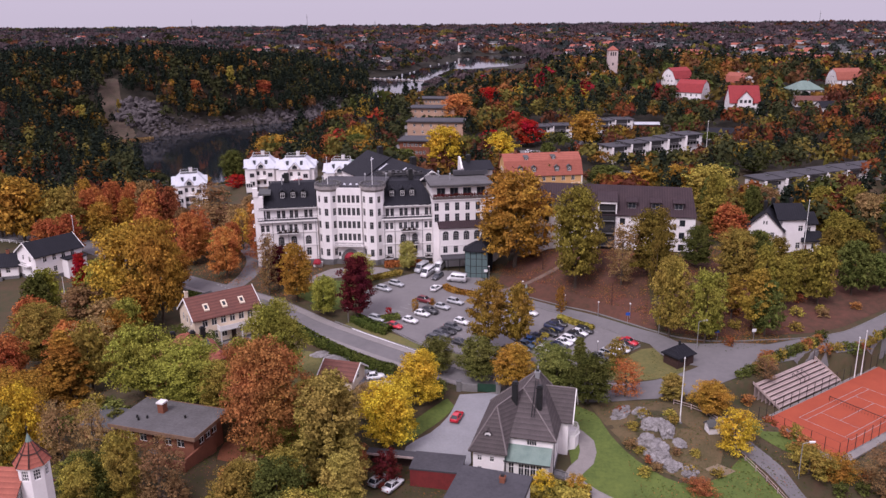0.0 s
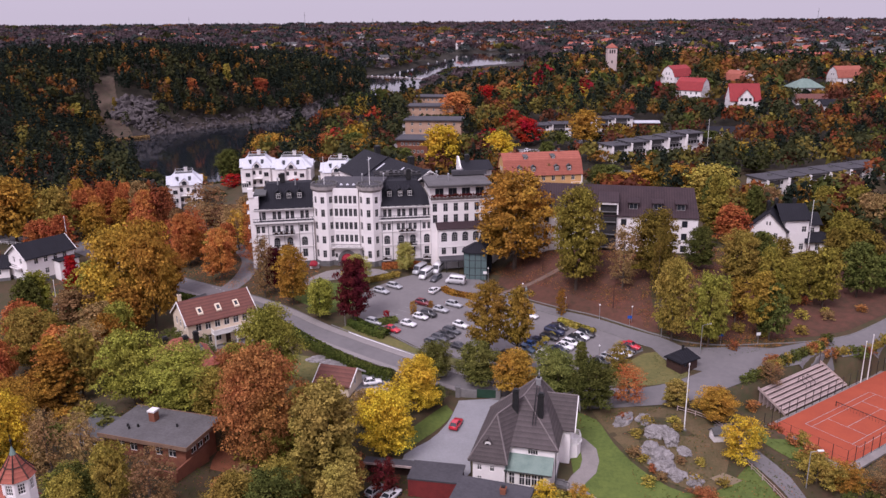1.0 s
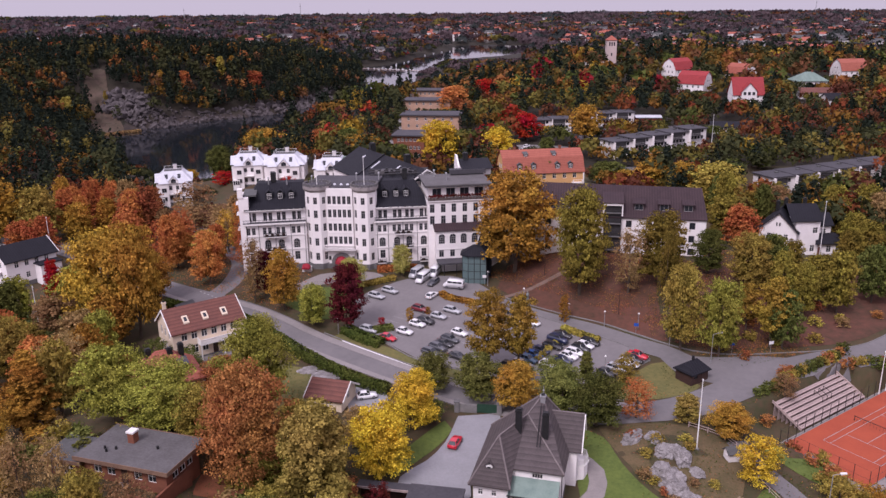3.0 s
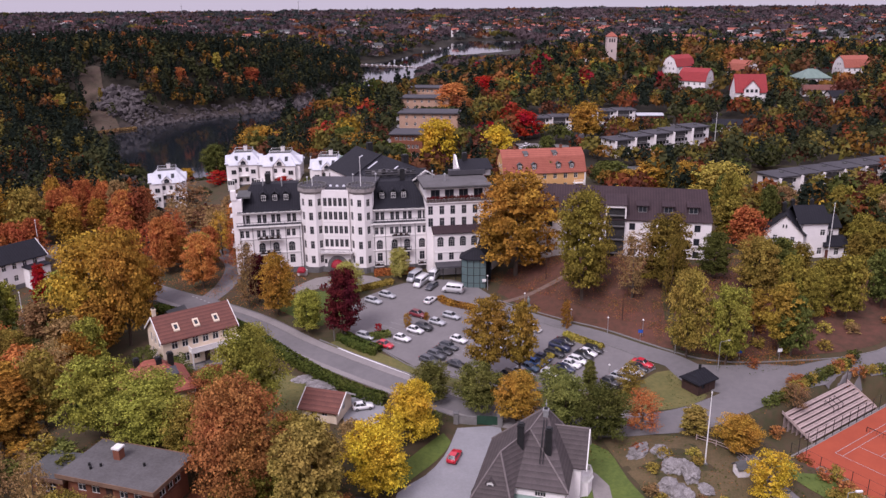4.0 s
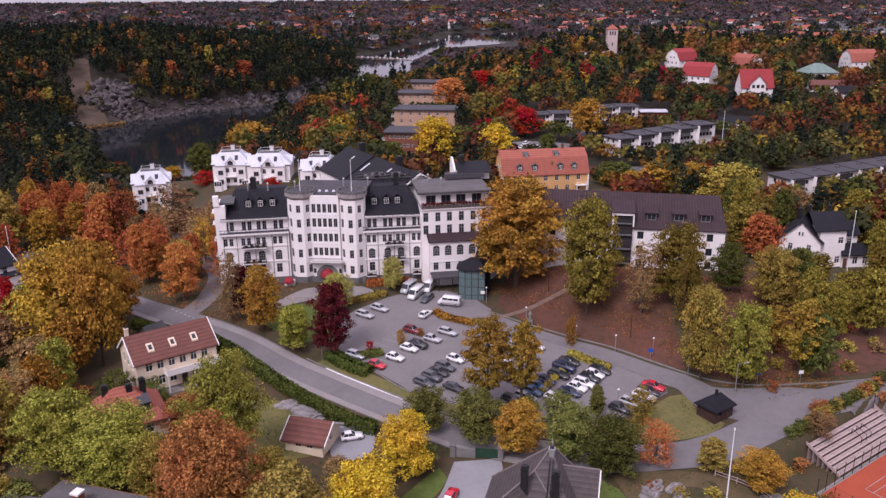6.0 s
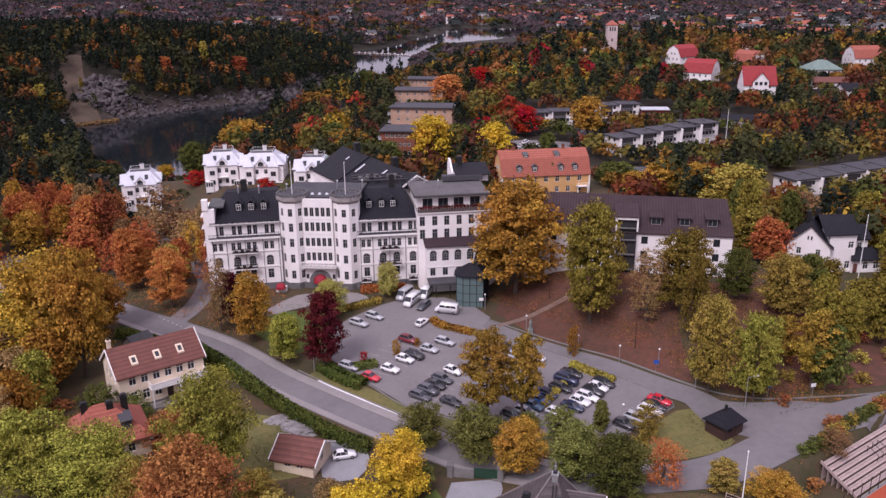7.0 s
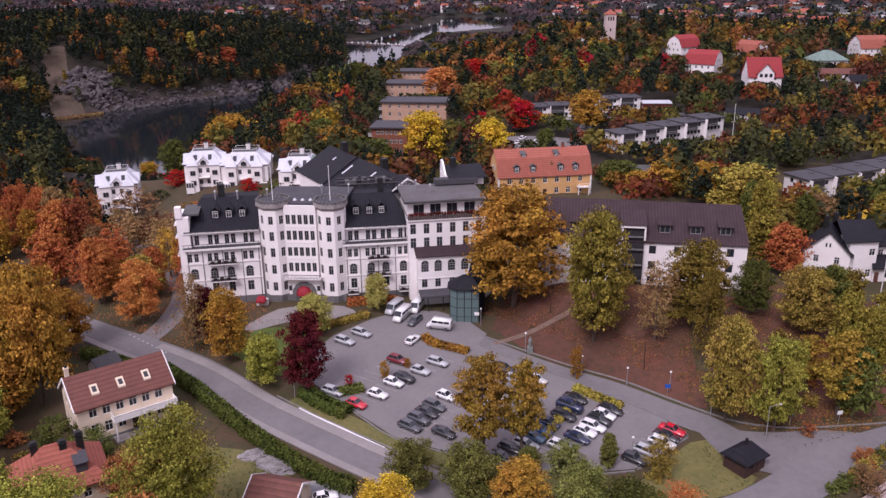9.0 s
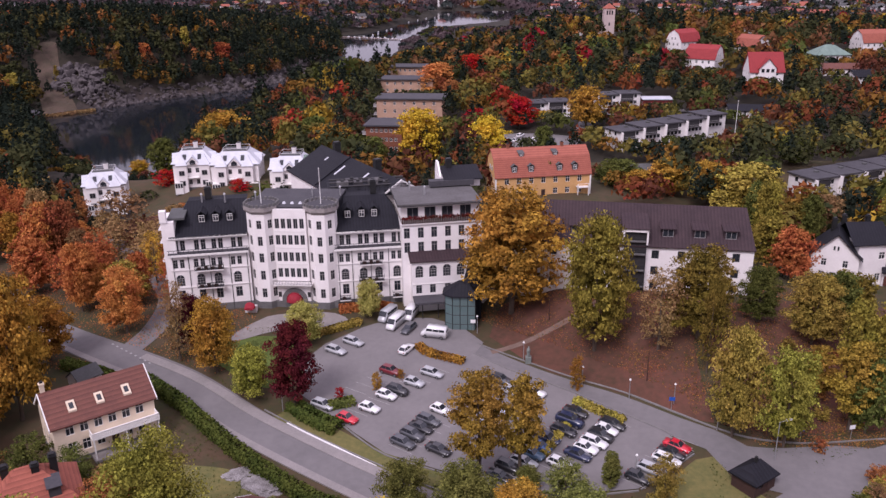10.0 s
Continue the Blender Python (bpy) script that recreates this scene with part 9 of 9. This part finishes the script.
# ---- rocks ----
def rock(x, y, w, d, h, seed):
    bm = bmesh.new()
    bmesh.ops.create_icosphere(bm, subdivisions=4, radius=1)
    for v in bm.verts:
        p = v.co.copy()
        q = p * 1.3 + Vector((seed * 3.1, 0, seed))
        k = 1 + 0.34 * noise.noise(q) + 0.2 * noise.noise(q * 2.7) + 0.1 * noise.noise(q * 6)
        v.co = Vector((p.x * w * k, p.y * d * k, max(p.z, -0.35) * h * k))
    me = bpy.data.meshes.new("rock")
    bm.to_mesh(me)
    bm.free()
    me.materials.append(M["rock"])
    ob = new("rock", me)
    ob.matrix_basis = pose(x, y, float(height(x, y)) - 0.1, 0, 0, seed * 47)
    return tagged(ob, "bare grey rock outcrop in the garden", "rock", "garden rocks")


ROCKS = ((21.5, 120.2, 2.4, 1.3, 1.2), (24.6, 119.4, 1.8, 1.2, 0.9), (25.8, 115.6, 1.6, 1.8, 1.1), (27.8, 114.4, 1.3, 2.2, 1.4), (24.4, 112.0, 1.9, 1.5, 1.1), (25.5, 110.1, 2.0, 2.0, 1.5), (26.4, 108.0, 1.7, 2.0, 1.3), (27.4, 106.5, 1.6, 1.4, 1.0), (30.0, 105.1, 1.7, 1.2, 1.0), (29.6, 111.7, 1.5, 1.1, 0.6), (-31.5, 138.2, 3.5, 2.0, 0.7), (-35.5, 140.4, 2.2, 1.6, 0.6))
for n, (x, y, w, d, h) in enumerate(ROCKS):
    rock(x, y, w, d, h, n + 1)
for n, (u, x, y) in enumerate(((0.9, 49.8, 122.6), (0.8, 50.9, 121.3), (0.8, 52.2, 120.1))):
    tagged(rock(x, y, u, u * 0.7, 0.6, n + 11), "pale boulder at the edge of the court", "rock", "boulders by the court")


# ---- poles, lamps, signs ----
def flagpole(x, y, z0, z1):
    t = thing("flagpole", "tall slender white painted flagpole", "flagpole", x, y, z0, 0, "flagpoles")
    h = z1 - z0
    part("pole", Shape().tube((0, 0, -0.3), (0, 0, h), 0.11, 0.05, 8), M["pole_white"], t)
    part("knob", Shape().tube((0, 0, h), (0, 0, h + 0.22), 0.13, 0.05, 8), M["pole_white"], t)
    part("base", Shape().box(-0.3, -0.3, -0.5, 0.3, 0.3, 0.12), M["stone"], t)


flagpole(30.6, 117.0, float(height(30.6, 117.0)), 10.7)
flagpole(73.3, 189.7, float(height(73.3, 189.7)), 20.5)
flagpole(-96.1, 153.9, float(height(-96.1, 153.9)), 9.5)
flagpole(-114, 191, float(height(-114, 191)), 14.0)
flagpole(73, 297, float(height(73, 297)), 25.5)
flagpole(122, 428, float(height(122, 428)), 26.0)
flagpole(168, 440, float(height(168, 440)), 30.0)
flagpole(69.6, 145.0, float(height(69.6, 145.0)), 3.6)
flagpole(71.4, 146.4, float(height(71.4, 146.4)), 4.4)


def street_lamp(x, y, tall, turn, arm=1.2):
    t = thing("street_lamp", "steel street lamp with pale head", "street lamp", x, y, float(height(x, y)), turn, "street lamps")
    part("pole", Shape().tube((0, 0, -0.3), (0, 0, tall), 0.08, 0.05, 8), M["steel"], t)
    if arm:
        part("arm", Shape().tube((0, 0, tall), (arm, 0, tall + 0.15), 0.04), M["steel"], t)
        part("head", Shape().prism([(arm - 0.15, -0.18), (arm + 0.75, -0.12), (arm + 0.75, 0.12), (arm - 0.15, 0.18)], tall + 0.05, tall + 0.25), M["pole_white"], t)
    else:
        part("head", Shape().prism([(0.2 * math.cos(i), 0.2 * math.sin(i)) for i in np.linspace(0, 2 * math.pi, 9)[:-1]], tall, tall + 0.22, [(0.1 * math.cos(i), 0.1 * math.sin(i)) for i in np.linspace(0, 2 * math.pi, 9)[:-1]]), M["pole_white"], t)


street_lamp(39.6, 147.2, 6.0, 20)
street_lamp(46.5, 106.5, 6.0, 10)
street_lamp(61.5, 165.5, 5.5, 170)
for x, y in ((14.3, 164.6), (27.8, 158.8), (33.0, 153.0), (-3.2, 181.4), (5.0, 172.2), (19.5, 142.6), (52.5, 154.2), (-33.0, 155.8), (21.3, 160.8)):
    street_lamp(x, y, 3.4, 0, 0)
for x, y in ((62.3, 147.0), (24.5, 164.0), (9.8, 181.0)):
    t = thing("post", "thin grey wooden post by the road", "post", x, y, float(height(x, y)), 0, "posts")
    part("pole", Shape().tube((0, 0, -0.3), (0, 0, 5.2), 0.08, 0.06), M["dark_wood"], t)


def road_sign(x, y, turn, mat, label):
    t = thing("road_sign", label, "sign", x, y, float(height(x, y)), turn)
    part("pole", Shape().tube((0, 0, -0.2), (0, 0, 2.3), 0.04), M["steel"], t)
    part("plate", Shape().box(-0.45, -0.06, 1.7, 0.45, -0.03, 2.35), mat, t)


road_sign(27.2, 157.6, 0, M["blue_sign"], "blue enamel parking sign on a steel pole")
road_sign(44.5, 151.5, 0, M["blue_sign"], "blue enamel sign on a steel pole")
road_sign(52.0, 152.4, 15, M["pole_white"], "white sign on a steel pole by the road")
road_sign(-4.0, 182.2, 0, M["pole_white"], "white notice sign at the lift tower")


def statue():
    """Standing figure on a plinth, kept plain."""
    s = Shape().box(-0.5, -0.5, -0.3, 0.5, 0.5, 1.1)
    n = 10
    prof = ((1.1, 0.3), (1.7, 0.26), (2.2, 0.34), (2.55, 0.3), (2.7, 0.13), (2.85, 0.17), (3.05, 0.1))
    for (z0, r0), (z1, r1) in zip(prof, prof[1:]):
        s.tube((0, 0, z0), (0, 0, z1), r0, r1, n)
    ob = setting("statue", s, M["bronze"], "weathered bronze statue on a stone plinth", "statue")
    ob["kind"] = ""
    del ob["kind"]
    ob.matrix_basis = pose(5.8, 171.6, float(height(5.8, 171.6)))


statue()


# ---- painted lines, kerbs and hedges of the car park ----
s = Shape()
strip([(-31.5, 152.7), (-24, 147.6), (-16.5, 142.9)], 0.28, -0.28, 0.14, s, 0.0, 1)
setting("road_marking", s, M["paint"], "broad white painted line along the road", "road marking")


# give-way dashes at the side road
for i in range(9):
    gx, gy2 = -69.3 + 9.5 * i / 8, 175.0 - 6.3 * i / 8
    dash = Shape()
    strip([(gx - 0.24, gy2 + 0.17), (gx + 0.24, gy2 - 0.17)], 0.16, -0.16, 0.215, dash, 0.0, 1)
    setting("road_dash", dash, M["worn_paint"], "short white give-way dash on asphalt", "road marking")


def bay_lines(x, y, turn, n, along, pitch, size=4.2):
    """Thin white lines between parking bays."""
    a, b = radians(turn), radians(along)
    s = Shape()
    for i in range(n):
        c = Vector((x + math.cos(b) * pitch * i, y + math.sin(b) * pitch * i))
        d = Vector((math.cos(a), math.sin(a)))
        q = Vector((-d.y, d.x)) * 0.04
        p0, p1 = c - d * size / 2, c + d * size / 2
        s.face(on_ground(*(p0 - q), 0.135), on_ground(*(p1 - q), 0.135), on_ground(*(p1 + q), 0.135), on_ground(*(p0 + q), 0.135))
    setting("bay_lines", s, M["worn_paint"], "thin white lines between parking bays", "road marking")


bay_lines(-21.3, 155.8, -28, 9, 47, 2.2)
bay_lines(-25.5, 158.5, -28, 6, 47, 2.2)
bay_lines(-13.5, 147.0, -31, 8, 52, 2.1)
bay_lines(0.6, 140.6, -31, 9, 53, 2.1)
bay_lines(8.2, 143.4, -32, 9, 47, 1.95)
bay_lines(18.8, 141.2, -34, 7, 47, 2.2)
for pts in ([(-32, 159), (-27, 156.2), (-20.8, 150.2), (-15.5, 145.6), (-7.3, 142.2), (0.6, 138.8), (11, 138.2), (19.5, 139.6)], [(19.8, 139.8), (24, 143.6), (28.6, 147.8)], [(28.6, 148.2), (26.2, 152.3), (20, 157.2), (12, 163.3), (2.4, 169.3), (-3.6, 174.2)]):
    setting("kerb", strip(pts, 0.1, -0.1, 0.06, None, 0.14, 1), M["kerb"], "low granite kerb", "kerb")
for pts in ([(-3, 177.6), (5.6, 171.6), (13.2, 166.6), (20.8, 162.2), (28.6, 156.4), (35, 152.2), (44, 150.9), (53, 152.0), (62, 153.6), (69, 155.8), (76, 160), (98, 178)], [(-36, 155.9), (-27.5, 150.2), (-16, 143.3), (-3, 136.4), (10, 132.4), (22, 133)]):
    setting("kerb", strip(pts, 0.1, -0.1, 0.05, None, 0.14, 1), M["kerb"], "low granite kerb along the road", "kerb")
leaf_mass("hedge", "low autumn hedge between parking rows", [(-13.4, 175.8), (-11.4, 173.6), (-5.5, 171)], "gold", 1.3, 1.1, 220)
leaf_mass("hedge", "low autumn hedge beside parked cars", [(13, 160), (16, 157.6), (19.6, 155)], "olive", 1.2, 1.0, 220)
leaf_mass("hedge", "narrow yellowing hedge between two parking rows", [(12, 155.6), (10.2, 152), (8.4, 148.8), (7.2, 146.4)], "olive", 0.9, 0.9, 200)
leaf_mass("hedge", "low shrub bed between the parking rows", [(-25.8, 156.8), (-22.4, 158.2)], "dark_green", 1.6, 1.2, 260)
leaf_mass("hedge", "orange beech hedge in front of the hotel", [(-30, 189.2), (-24.6, 190.6), (-20.5, 190.6)], "orange", 1.6, 1.5, 260)
leaf_mass("hedge", "green shrub border at the forecourt", [(-36, 178.6), (-31.5, 180.4), (-25.5, 184.4)], "olive", 1.4, 1.1, 220)
leaf_mass("hedge", "low green hedge at the corner of the car park", [(-31.5, 156.6), (-28, 153.6), (-23.5, 151)], "hedge", 2.6, 1.5, 320)
leaf_mass("hedge", "dark hedge behind the shed", [(-74, 167), (-66, 164), (-60, 160.6)], "hedge", 1.8, 1.8, 260)
leaf_mass("hedge", "clipped yellow-green hedge below the villa", [(3.5, 97.6), (9, 98.0), (14, 97.0)], "olive", 2.6, 2.4, 320, 0.2)


def rail_fence(pts, label, mat):
    line = curve(pts, 2.4)
    t = thing("fence", label, "fence", line[0].x, line[0].y, 0)
    o = line[0]
    for p in line:
        part("post", Shape().box(p.x - o.x - 0.06, p.y - o.y - 0.06, float(height(p.x, p.y)) - 0.3, p.x - o.x + 0.06, p.y - o.y + 0.06, float(height(p.x, p.y)) + 1.0), mat, t)
    for p, q in zip(line, line[1:]):
        for z in (0.45, 0.9):
            part("rail", Shape().tube((p.x - o.x, p.y - o.y, float(height(p.x, p.y)) + z), (q.x - o.x, q.y - o.y, float(height(q.x, q.y)) + z), 0.045, None, 4), mat, t)


rail_fence([(37.2, 113.5), (41, 104), (44.5, 94)], "pale wooden rail fence beside the path", M["grey_wood"])
rail_fence([(31, 124.5), (36, 121.5), (38, 117)], "pale wooden rail fence at the garden corner", M["grey_wood"])
rail_fence([(-150, 206.5), (-135, 203.5), (-122, 200.5)], "white road barrier beside the western road", M["pole_white"])


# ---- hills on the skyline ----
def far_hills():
    """Two low ridges that close the land, blue-grey from haze put into their colour."""
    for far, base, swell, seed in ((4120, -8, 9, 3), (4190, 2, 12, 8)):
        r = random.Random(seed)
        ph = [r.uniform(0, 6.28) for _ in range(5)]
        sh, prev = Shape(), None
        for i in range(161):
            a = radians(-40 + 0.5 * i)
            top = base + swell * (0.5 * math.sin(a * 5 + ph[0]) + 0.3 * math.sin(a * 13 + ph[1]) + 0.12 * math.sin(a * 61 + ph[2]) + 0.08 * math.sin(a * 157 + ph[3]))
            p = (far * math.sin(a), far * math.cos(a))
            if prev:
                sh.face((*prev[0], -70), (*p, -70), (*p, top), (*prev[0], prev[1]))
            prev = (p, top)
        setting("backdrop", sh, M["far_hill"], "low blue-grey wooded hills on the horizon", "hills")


far_hills()


# ---- masts on the skyline ----
for x, y, tall in ((-1413, 3500, 60), (-900, 3500, 75), (1225, 3500, 70), (-640, 3700, 45), (-1180, 3600, 40)):
    t = thing("mast", "slender grey radio mast on the far skyline", "mast", x, y, float(height(x, y)), 0, "masts on the skyline")
    part("shaft", Shape().tube((0, 0, -1), (0, 0, tall), 1.6, 0.7, 6), M["steel"], t)
    part("platform", Shape().tube((0, 0, tall * 0.8), (0, 0, tall * 0.84), 2.6, None, 8), M["steel"], t)


# ---- from plan units to metres ----
for ob in list(scene.objects):
    if ob.parent is None and ob.type in ("MESH", "EMPTY"):
        ob.matrix_basis = Matrix.Scale(UNIT, 4) @ ob.matrix_basis
